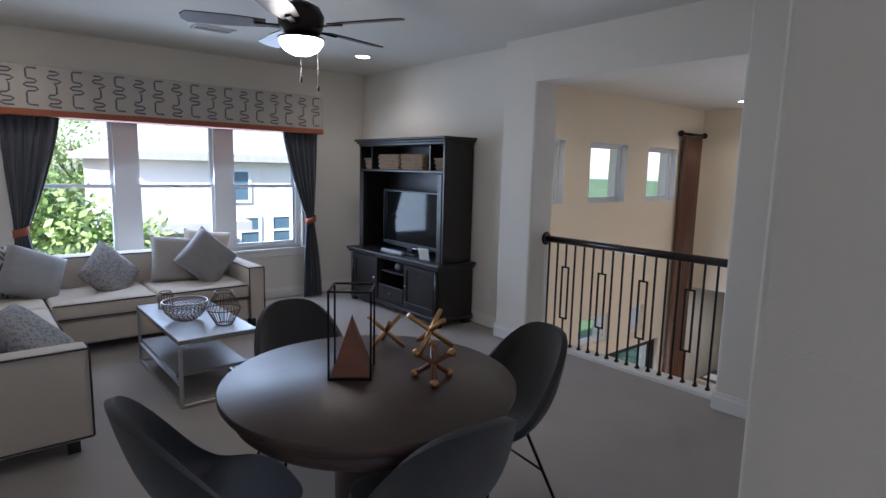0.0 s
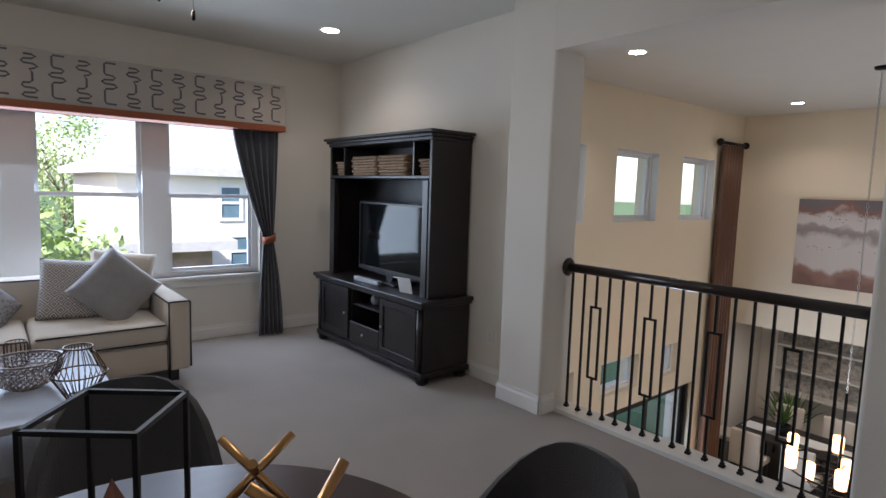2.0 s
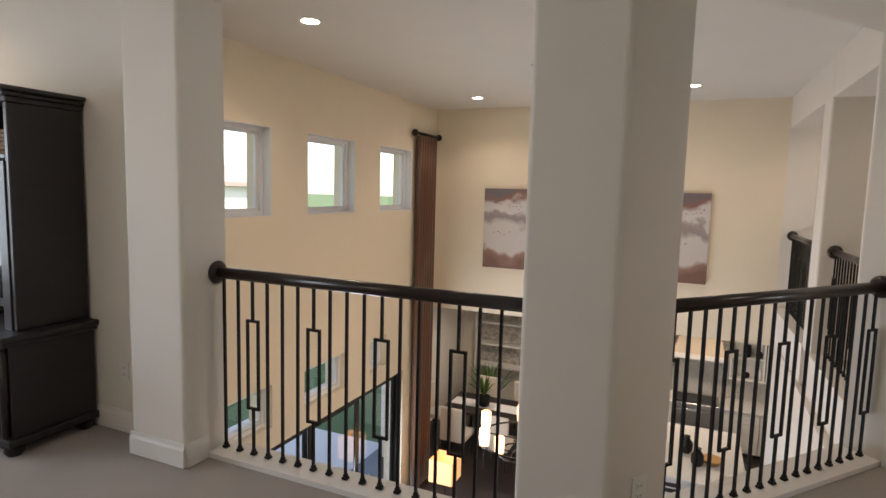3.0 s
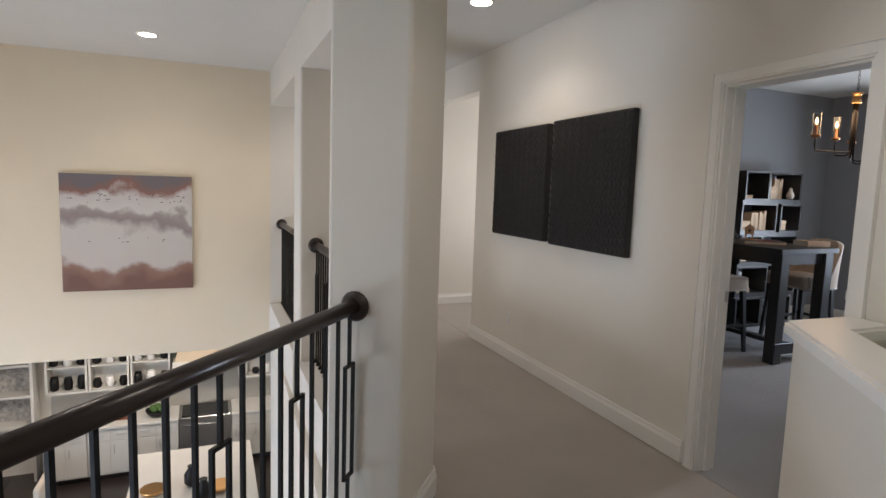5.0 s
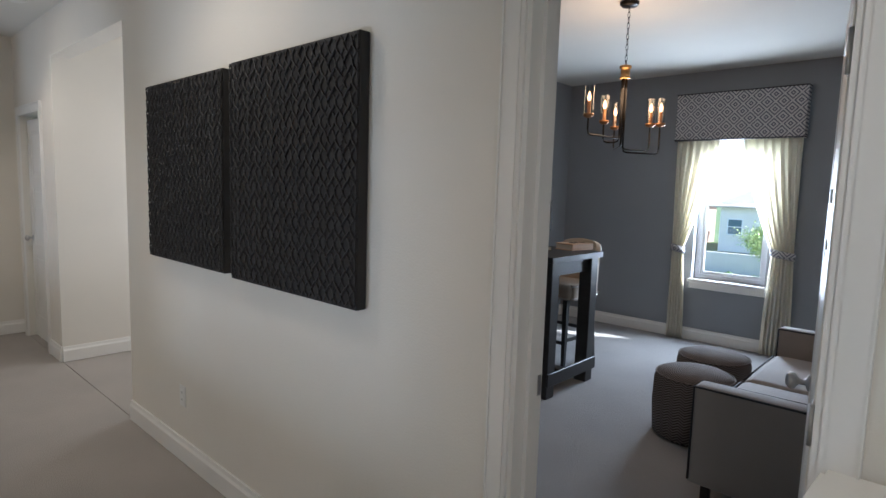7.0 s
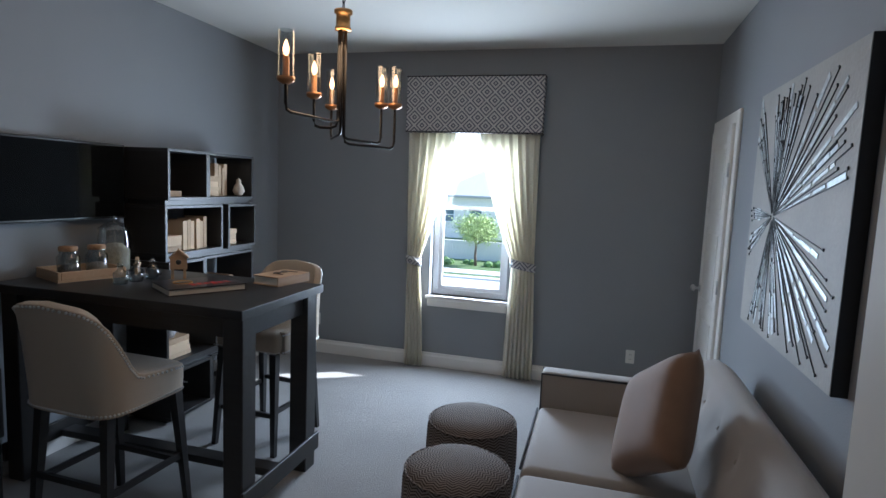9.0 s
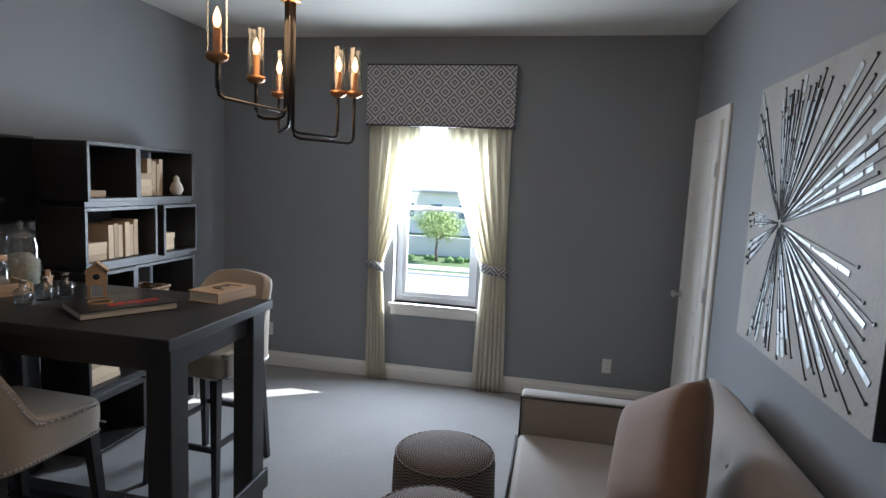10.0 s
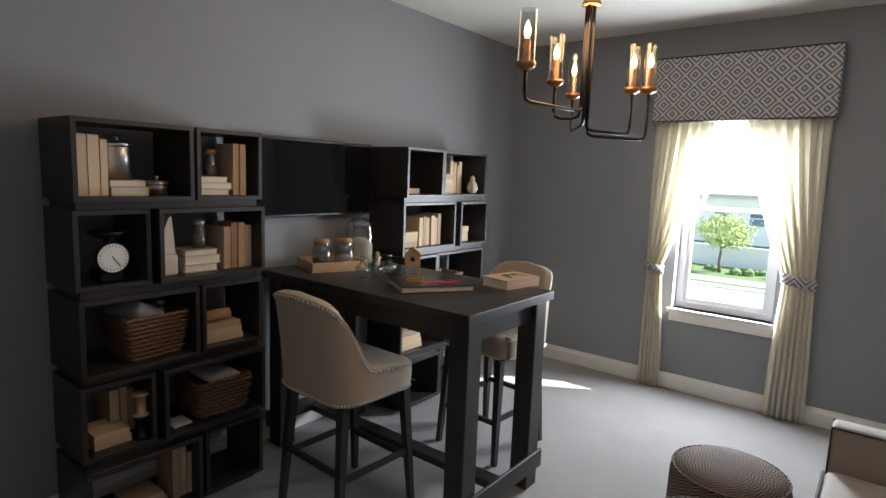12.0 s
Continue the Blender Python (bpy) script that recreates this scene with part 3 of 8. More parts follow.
def sectional():
    th = thing("sectional_sofa", pose(0, 0, 0), "cream linen corner sofa with dark piping under the window", "sofa")
    X0, X1, XR, Y0, YF, YB = -0.72, 0.27, 2.06, 3.50, 5.42, 6.36
    seat, back = 0.30, 0.74
    part("base", soft_box(X0, X1, Y0 + 0.13, YB, 0.09, seat, 0.02, 2), CREAMCLOTH, th)
    part("base", soft_box(X1 + 0.002, XR - 0.15, YF, YB, 0.09, seat, 0.02, 2), CREAMCLOTH, th)
    part("backrest", soft_box(X0, XR - 0.13, YB - 0.24, YB, seat, back, 0.035), CREAMCLOTH, th)
    part("backrest", soft_box(X0 - 0.002, X0 + 0.24, Y0 + 0.16, YB - 0.242, seat, back, 0.035), CREAMCLOTH, th)
    part("armrest", soft_box(X0 - 0.01, X1 + 0.01, Y0, Y0 + 0.15, 0.09, 0.62, 0.025), CREAMCLOTH, th)
    part("armrest", soft_box(XR - 0.145, XR + 0.005, YF - 0.02, YB, 0.09, 0.62, 0.025), CREAMCLOTH, th)
    for a, b in ((X1 + 0.01, 1.08), (1.09, XR - 0.15)):
        part("seat_cushion", soft_box(a, b, YF - 0.03, YB - 0.23, seat + 0.005, 0.46, 0.045), CREAMCLOTH, th)
        piping_loop(th, [(a + 0.02, YF - 0.028, 0.445), (b - 0.02, YF - 0.028, 0.445)])
        piping_loop(th, [(a + 0.02, YF - 0.028, 0.325), (b - 0.02, YF - 0.028, 0.325)])
    for a, b in ((Y0 + 0.155, 4.46), (4.47, 5.36), (5.37, YB - 0.24)):
        part("seat_cushion", soft_box(X0 + 0.24, X1 + 0.005, a, b, seat + 0.005, 0.46, 0.045), CREAMCLOTH, th)
        piping_loop(th, [(X1 + 0.004, a + 0.02, 0.445), (X1 + 0.004, b - 0.02, 0.445)])
    for x in (X0, X1 + 0.01):
        piping_loop(th, [(x, Y0 - 0.001, 0.11), (x, Y0 - 0.001, 0.60), (x, Y0 + 0.15, 0.605)])
    piping_loop(th, [(X0, Y0 - 0.001, 0.612), (X1 + 0.005, Y0 - 0.001, 0.612)])
    piping_loop(th, [(X0, Y0 - 0.001, 0.11), (X1 + 0.005, Y0 - 0.001, 0.11)])
    for x in (XR - 0.145, XR + 0.004):
        piping_loop(th, [(x, YF - 0.02, 0.11), (x, YF - 0.02, 0.605), (x, YB, 0.61)])
    piping_loop(th, [(XR - 0.145, YF - 0.021, 0.612), (XR, YF - 0.021, 0.612)])
    piping_loop(th, [(X0, YB - 0.24, back - 0.008), (XR - 0.14, YB - 0.24, back - 0.008)])
    piping_loop(th, [(X0 + 0.24, Y0 + 0.2, back - 0.008), (X0 + 0.24, YB - 0.25, back - 0.008)])
    for x in (0.2, 0.75, 1.3, 1.75):
        bm = bm_new()
        lathe(bm, [(0.0, 0), (0.012, 0.002), (0.009, 0.008), (0.0, 0.01)], 10)
        part("button", bm, PIPING, th, m=pose(x, YB - 0.24, 0.63, 90))
    for x, y in ((X0 + 0.08, Y0 + 0.1), (X1 - 0.08, Y0 + 0.1), (X0 + 0.08, YB - 0.1), (XR - 0.1, YF + 0.06), (XR - 0.1, YB - 0.1), (X1, YF + 0.06)):
        bm = bm_new()
        box(bm, x - 0.03, x + 0.03, y - 0.03, y + 0.03, 0, 0.092)
        part("leg", bm, ESPRESSO, th)
    return th


sectional()


def patterned(name, a, c, kind, scale, rough=0.85):
    """Printed or woven cloth: 'diamond', 'wave', 'speck' or 'herring' in two colours, in object space."""
    m = material(name, a, rough, bump=0.3, bscale=300, spec=0.15)
    n, l = m.node_tree.nodes, m.node_tree.links
    co, mp, mix = n.new("ShaderNodeTexCoord"), n.new("ShaderNodeMapping"), n.new("ShaderNodeMix")
    mix.data_type = "RGBA"
    mix.inputs["A"].default_value, mix.inputs["B"].default_value = (*a, 1), (*c, 1)
    l.new(co.outputs["Object"], mp.inputs["Vector"])
    sep = n.new("ShaderNodeSeparateXYZ")
    l.new(mp.outputs[0], sep.inputs[0])

    def op(kind_, x, y=None):
        o = n.new("ShaderNodeMath")
        o.operation = kind_
        for i, v in enumerate((x, y)):
            if v is None:
                continue
            if isinstance(v, (int, float)):
                o.inputs[i].default_value = v
            else:
                l.new(v, o.inputs[i])
        return o.outputs[0]

    u, v = op("MULTIPLY", sep.outputs[0], scale), op("MULTIPLY", sep.outputs[2 if kind == "diamond_z" else 1], scale)
    if kind in ("diamond", "diamond_z"):
        tri_u, tri_v = op("PINGPONG", u, 0.5), op("PINGPONG", v, 0.5)
        s = op("ADD", tri_u, tri_v)
        f = op("GREATER_THAN", op("PINGPONG", op("MULTIPLY", s, 4.0), 0.5), 0.27)
    elif kind == "herring":
        z = op("PINGPONG", u, 0.5)
        f = op("GREATER_THAN", op("FRACT", op("ADD", op("MULTIPLY", v, 1.0), op("MULTIPLY", z, 1.6))), 0.5)
    elif kind == "herring_round":
        # zigzag bands that run up a round body and over its top
        turn = op("MULTIPLY", op("ARCTAN2", sep.outputs[0], sep.outputs[1]), 0.24)
        rad = op("SQRT", op("ADD", op("MULTIPLY", sep.outputs[0], sep.outputs[0]), op("MULTIPLY", sep.outputs[1], sep.outputs[1])))
        z = op("PINGPONG", op("MULTIPLY", turn, scale * 0.5), 0.5)
        up = op("MULTIPLY", op("SUBTRACT", sep.outputs[2], rad), scale * 2.0)
        f = op("GREATER_THAN", op("FRACT", op("ADD", up, op("MULTIPLY", z, 2.2))), 0.5)
    else:
        nz = n.new("ShaderNodeTexVoronoi" if kind == "speck" else "ShaderNodeTexWave")
        nz.inputs["Scale"].default_value = scale
        if kind == "wave":
            nz.inputs["Distortion"].default_value = 6
        l.new(co.outputs["Object"], nz.inputs["Vector"])
        f = op("GREATER_THAN", nz.outputs[0], 0.45)
    l.new(f, mix.inputs["Factor"]), l.new(mix.outputs["Result"], n["Principled BSDF"].inputs["Base Color"])
    return m


LT_DIAMOND = patterned("diamond_print_cloth", (0.56, 0.52, 0.47), (0.17, 0.17, 0.19), "diamond", 12)
LT_WAVE = patterned("wavy_print_cloth", (0.52, 0.48, 0.43), (0.16, 0.15, 0.16), "wave", 7)
LT_LEAF = patterned("leaf_chevron_cloth", (0.50, 0.47, 0.43), (0.13, 0.13, 0.145), "herring", 15)
LT_SPECK = patterned("mottled_grey_cloth", (0.20, 0.195, 0.20), (0.31, 0.30, 0.30), "speck", 45)
PALEGREY = material("pale_grey_satin", (0.25, 0.245, 0.25), 0.65, vary=0.2, scale=12, sheen=0.4)
DARKGREY = material("dark_grey_velvet", (0.075, 0.078, 0.085), 0.8, vary=0.1, sheen=0.5)


def throw_pillow(mat, m, size, label):
    bm = bm_new()
    cushion(bm, size, size, 0.17, 16, 4.0, 0.42)
    ob = part("throw_pillow", bm, mat)
    ob.matrix_world = m
    return tagged(ob, label, "pillow", "pillows on the corner sofa")


S = 0.47
for _mat, _x, _y, _z, _rx, _ry, _rz, _lab in (
        (DARKGREY, -0.36, 6.02, 0.66, 68, 20, 40, "dark grey velvet pillow on the corner sofa"),
        (LT_LEAF, -0.12, 5.95, 0.665, 66, 0, 14, "cream pillow with a dark chevron leaf print"),
        (PALEGREY, 0.22, 5.88, 0.645, 58, 24, 8, "pale grey satin pillow leaning on the sofa back"),
        (LT_SPECK, 0.80, 5.90, 0.60, 50, 45, 4, "mottled grey pillow lying on one corner"),
        (LT_DIAMOND, 1.40, 5.98, 0.665, 70, 5, -6, "cream pillow with a dark diamond print"),
        (PALEGREY, 1.64, 5.80, 0.685, 64, 42, -14, "silvery grey pillow set on one corner"),
        (CREAMCLOTH, 1.72, 6.06, 0.70, 76, 8, -6, "plain cream pillow behind a grey one"),
        (LT_SPECK, 0.03, 3.92, 0.60, 40, 0, 62, "mottled grey pillow lying on the sofa seat"),
        (LT_WAVE, -0.28, 3.78, 0.665, 55, 0, 84, "cream pillow with a dark wavy print")):
    throw_pillow(_mat, pose(_x, _y, _z, _rx, _ry, _rz), S, _lab)


def coffee_table():
    th = thing("coffee_table", pose(0.82, 3.82, 0), "grey-topped coffee table with brushed steel frame and shelf", "table")
    W, L, H = 0.53, 1.17, 0.47
    bm = bm_new()
    box(bm, 0, W, 0, L, H - 0.035, H, 0.004, 1)
    part("tabletop", bm, GREYTOP, th)
    bm = bm_new()
    box(bm, 0.02, W - 0.02, 0.16, L - 0.02, 0.165, 0.19, 0.003, 1)
    part("shelf", bm, GREYTOP, th)
    r = 0.011
    for x in (r, W - r):
        for y in (r, L - r):
            bm = bm_new()
            box(bm, x - r, x + r, y - r, y + r, 0, H - 0.036, 0.002, 1)
            part("leg", bm, SILVER, th)
        bm = bm_new()
        box(bm, x - r, x + r, 2 * r, L - 2 * r, 0.002, 0.024, 0.002, 1)
        box(bm, x - r, x + r, 2 * r, L - 2 * r, 0.15, 0.165, 0.002, 1)
        part("side_rail", bm, SILVER, th)
    for y in (r, L - r):
        bm = bm_new()
        box(bm, 2 * r, W - 2 * r, y - r, y + r, 0.002, 0.024, 0.002, 1)
        part("end_rail", bm, SILVER, th)


coffee_table()


def wire_vase(name, m, prof, mat, n, label, rings=()):
    """A vessel of upright wires with hoops."""
    th = thing(name, m, label, "vase")
    bm = bm_new()
    for j in range(n):
        a = 2 * math.pi * j / n
        tube(bm, [(r * math.cos(a), r * math.sin(a), z) for r, z in prof], 0.0022, 5)
    part("wires", bm, mat, th)
    for r, z in rings or (prof[0], prof[-1]):
        bm = bm_new()
        tube(bm, [(r * math.cos(2 * math.pi * j / 24), r * math.sin(2 * math.pi * j / 24), max(z, 0.004)) for j in range(24)], 0.004, 6, True)
        part("hoop", bm, mat, th)
    return th


def dotted_bowl():
    th = thing("openwork_bowl", pose(1.01, 4.33, 0.471), "round pierced metal bowl on the coffee table", "bowl")
    m = bpy.data.materials.new("pierced_metal")
    m.use_nodes = True
    n, l = m.node_tree.nodes, m.node_tree.links
    b = n["Principled BSDF"]
    b.inputs["Metallic"].default_value, b.inputs["Roughness"].default_value = 1.0, 0.3
    b.inputs["Base Color"].default_value = (0.36, 0.30, 0.28, 1)
    bm = bm_new()
    prof = [(0.05, 0.004), (0.10, 0.03), (0.138, 0.07), (0.155, 0.115), (0.155, 0.14)]
    N, rows = 34, 9
    # a lattice of small rings
    for i in range(rows):
        t = (i + 0.5) / rows * (len(prof) - 1)
        k = min(int(t), len(prof) - 2)
        r = prof[k][0] + (prof[k + 1][0] - prof[k][0]) * (t - k)
        z = prof[k][1] + (prof[k + 1][1] - prof[k][1]) * (t - k)
        nn = max(12, int(N * r / 0.155))
        for j in range(nn):
            a = 2 * math.pi * (j + 0.5 * (i % 2)) / nn
            c = Vector((r * math.cos(a), r * math.sin(a), z))
            e, up = Vector((-math.sin(a), math.cos(a), 0)), Vector((0.35 * math.cos(a), 0.35 * math.sin(a), 0.94))
            tube(bm, [c + 0.0125 * (math.cos(q * math.pi / 3) * e + math.sin(q * math.pi / 3) * up) for q in range(6)], 0.003, 4, True)
    part("lattice", bm, m, th)
    bm = bm_new()
    tube(bm, [(0.155 * math.cos(2 * math.pi * j / 32), 0.155 * math.sin(2 * math.pi * j / 32), 0.142) for j in range(32)], 0.005, 6, True)
    part("rim", bm, m, th)
    bm = bm_new()
    lathe(bm, [(0.0, 0.0), (0.055, 0.0), (0.055, 0.006), (0.0, 0.006)], 20)
    part("base", bm, m, th)


dotted_bowl()
wire_vase("wire_vase", pose(1.20, 4.06, 0.471), [(0.055, 0.0), (0.105, 0.09), (0.118, 0.115), (0.075, 0.20), (0.055, 0.225), (0.06, 0.24)], DARKWIRE, 26, "bronze wire vase with a narrow neck", ((0.055, 0.002), (0.118, 0.115), (0.06, 0.24)))
wire_vase("wire_lantern", pose(0.99, 4.78, 0.471), [(0.055, 0.0), (0.055, 0.11), (0.045, 0.13)], DARKWIRE, 16, "small bronze wire lantern on the coffee table")


# round table with its four chairs
TC = (1.06, 1.90)


def round_table():
    th = thing("round_table", pose(TC[0], TC[1], 0), "round dark walnut pedestal table", "table")
    bm = bm_new()
    lathe(bm, [(0.0, 0.70), (0.50, 0.70), (0.56, 0.705), (0.59, 0.72), (0.60, 0.735), (0.60, 0.758), (0.597, 0.762), (0.0, 0.762)], 72)
    part("tabletop", bm, TABLEWOOD, th)
    bm = bm_new()
    lathe(bm, [(0.53, 0.640), (0.545, 0.655), (0.555, 0.6995), (0.50, 0.6995)], 64, closed=False)
    lathe(bm, [(0.50, 0.6995), (0.50, 0.64), (0.53, 0.64)], 64, closed=False)
    part("apron", bm, TABLEWOOD, th)
    bm = bm_new()
    lathe(bm, [(0.0, 0.0), (0.30, 0.0), (0.30, 0.03), (0.26, 0.06), (0.17, 0.10), (0.15, 0.16), (0.15, 0.55), (0.20, 0.64), (0.20, 0.70), (0, 0.70)], 40)
    part("pedestal", bm, TABLEWOOD, th)


round_table()


def shell_chair():
    """A bucket chair: one curved felt shell on thin black rod legs."""
    th = thing("dining_chair", pose(0, 0, 0), "charcoal felt bucket chair on thin black metal legs", "chair", "chairs round the round table")
    bm = bm_new()
    # one round bucket: the seat turns up into a rim that is high at the back and runs down to the seat's front
    nu, nv = 40, 12

    def shell(a, t):
        c, q = math.cos(a), math.sin(a)
        R = 0.25 / (abs(c) ** 2.7 + abs(q) ** 2.7) ** (1 / 2.7)
        w = abs(math.atan2(q, c))
        rise = 0.37 * math.exp(-(w / 1.22) ** 3.4) + 0.045 * (0.5 + 0.5 * c)
        rho = R * (1 - (1 - t) ** 1.9)
        lean = 0.085 * (rise / 0.4) * t ** 3 * max(0.0, c)
        return Vector((q * rho, -c * rho - lean, 0.432 + rise * t ** 2.7 + 0.012 * t * t - 0.02 * t ** 4 * max(0.0, -c)))
    mid = bm.verts.new((0, 0, 0.432))
    rings = [[bm.verts.new(shell(2 * math.pi * i / nu, j / nv)) for i in range(nu)] for j in range(1, nv + 1)]
    for i in range(nu):
        bm.faces.new((mid, rings[0][i], rings[0][(i + 1) % nu])).smooth = True
        for p, q in zip(rings, rings[1:]):
            bm.faces.new((p[i], q[i], q[(i + 1) % nu], p[(i + 1) % nu])).smooth = True
    bmesh.ops.recalc_face_normals(bm, faces=bm.faces)
    sh = part("seat_shell", bm, CHARCOAL, th)
    md = sh.modifiers.new("thickness", "SOLIDIFY")
    md.thickness, md.offset = 0.03, 0.0
    bv = sh.modifiers.new("soft_edges", "BEVEL")
    bv.width, bv.segments = 0.011, 3
    for sx in (-1, 1):
        for sy in (-1, 1):
            bm = bm_new()
            tube(bm, [(sx * 0.10, sy * 0.10, 0.415), (sx * 0.22, sy * 0.22 - 0.02, 0.0)], 0.008, 8)
            part("leg", bm, IRON, th)
    for sy in (-1, 1):
        bm = bm_new()
        tube(bm, [(-0.165, sy * 0.165 - 0.011, 0.19), (0.165, sy * 0.165 - 0.011, 0.19)], 0.006, 6)
        part("stretcher", bm, IRON, th)
    return th


_c = shell_chair()
_spots = [(82, 0.78), (-8, 0.66), (176, 0.60), (264, 0.42)]     # direction from the table and distance
for _k, (_a, _r) in enumerate(_spots):
    _x, _y = TC[0] + _r * math.cos(radians(_a)), TC[1] + _r * math.sin(radians(_a))
    _m = pose(_x, _y, 0, 0, 0, _a + 90)
    if _k == 0:
        _c.matrix_world = _m
    else:
        copy_thing(_c, _m)

# ornaments on the round table
TZ = 0.763


def cage():
    th = thing("cage_ornament", pose(1.02, 1.985, TZ, 0, 0, -38), "black wire frame round a copper-brown pyramid", "ornament")
    r, w, h = 0.004, 0.085, 0.372
    bm = bm_new()
    for x in (-w, w):
        for y in (-w, w):
            box(bm, x - r, x + r, y - r, y + r, 0, h)
    for z in (r, h - r):
        for s in (-w, w):
            box(bm, -w, w, s - r, s + r, z - r, z + r), box(bm, s - r, s + r, -w, w, z - r, z + r)
    part("frame", bm, IRON, th)
    bm = bm_new()
    vs = [bm.verts.new(p) for p in ((-0.078, -0.078, 0.011), (0.078, -0.078, 0.011), (0.078, 0.078, 0.011), (-0.078, 0.078, 0.011), (0, 0, 0.255))]
    bm.faces.new(vs[:4][::-1])
    for i in range(4):
        bm.faces.new((vs[i], vs[(i + 1) % 4], vs[4]))
    bmesh.ops.recalc_face_normals(bm, faces=bm.faces)
    part("pyramid", bm, REDWOOD, th, "copper-brown wooden pyramid")


cage()


def jack(m, mat, L, r, label, balls=False):
    th = thing("jack_ornament", m, label, "ornament")
    for d in ((1, 0, 0), (0, 1, 0), (0, 0, 1)):
        d = Vector(d)
        bm = bm_new()
        tube(bm, [-d * L, d * L], r, 12)
        part("rod", bm, mat, th)
        if balls:
            for s in (-1, 1):
                bm = bm_new()
                bmesh.ops.create_icosphere(bm, subdivisions=2, radius=r * 1.7, matrix=Matrix.Translation(d * s * L))
                for f in bm.faces:
                    f.smooth = True
                part("tip", bm, BRASS, th, "polished brass tip")
    return th


def stand(L):
    """A jack stands on three tips: the turn that brings (1,1,1) upright and its centre's height."""
    q = Vector((1, 1, 1)).rotation_difference(Vector((0, 0, 1)))
    return q.to_matrix().to_4x4(), L / math.sqrt(3)


_q, _h = stand(0.115)
jack(pose(1.34, 2.20, TZ + _h + 0.009, 0, 0, 20) @ _q, BRASS, 0.115, 0.0105, "polished brass jack ornament on the table")
_q, _h = stand(0.10)
jack(pose(1.245, 1.72, TZ + _h + 0.014, 0, 0, 70) @ _q, REDWOOD, 0.10, 0.011, "dark wooden jack ornament with brass tips", True)
jack(pose(1.255, 1.755, TZ + 2 * _h + 0.085, 0, 0, 40) @ _q, BRASS, 0.115, 0.0105, "polished brass jack ornament stacked on another")


# window dressing in the loft
def valance(name, x0, x1, y0, y1, z0, z1, mat, label, band=None):
    th = thing(name, pose(0, 0, 0), label, "valance")
    bm = bm_new()
    box(bm, x0, x1, min(y0, y1), max(y0, y1), z0, z1, 0.006, 2)
    part("fabric_box", bm, mat, th)
    if band:
        bm = bm_new()
        s = -0.005 if y0 < y1 else 0.005
        box(bm, x0 - 0.006, x1 + 0.006, min(y0 + s, y1), max(y0 + s, y1), z0 - 0.055, z0 - 0.0005, 0.004, 1)
        part("band", bm, band, th, "rust orange fabric band")
    return th


VCLOTH = material("natural_linen", (0.44, 0.40, 0.36), 0.9, vary=0.05, bump=0.3, bscale=300)
VX0, VX1, VZ0, VZ1, VY = 0.06, 3.17, 2.06, 2.44, 6.215
vl = valance("valance", VX0, VX1, VY, WINY - 0.002, VZ0, VZ1, VCLOTH, "linen pelmet with winding grey ribbon motif and rust band", RUST)
RIBBON = material("grey_ribbon", (0.12, 0.125, 0.135), 0.8)


def ribbon_mesh(up):
    """A winding ribbon: a straight stem that folds three times."""
    p = []
    if up:
        path = [(-0.03, 0.33), (0.02, 0.33), (0.045, 0.315), (0.02, 0.30), (-0.03, 0.295), (-0.045, 0.28), (-0.03, 0.265), (0.03, 0.262), (0.055, 0.245), (0.03, 0.23), (0.005, 0.225),
                (0.02, 0.20), (0.02, 0.14), (0.0, 0.125), (-0.035, 0.122), (-0.045, 0.105), (-0.03, 0.09), (0.03, 0.088), (0.05, 0.072), (0.03, 0.055), (-0.03, 0.05), (-0.045, 0.035), (-0.02, 0.022), (0.05, 0.02)]
    else:
        path = [(0.05, 0.345), (-0.02, 0.345), (-0.03, 0.335), (-0.03, 0.27), (-0.02, 0.255), (0.03, 0.25), (0.045, 0.235), (0.03, 0.22), (-0.03, 0.215), (-0.05, 0.20), (-0.03, 0.185), (0.04, 0.182), (0.055, 0.165), (0.03, 0.15), (-0.02, 0.145),
                (-0.03, 0.13), (-0.03, 0.045), (-0.015, 0.03), (0.05, 0.028)]
    bm = bm_new()
    tube(bm, [(x, 0, z) for x, z in path], 0.0075, 5)
    for v in bm.verts:
        v.co.y *= 0.2
    return mesh_of("ribbon", bm, RIBBON)


_rm = (ribbon_mesh(True), ribbon_mesh(False))
for _i in range(18):
    part_of("ribbon", _rm[_i % 2], vl, pose(VX0 + 0.10 + _i * (VX1 - VX0 - 0.2) / 17, VY - 0.001, VZ0 + 0.008), "grey winding ribbon")


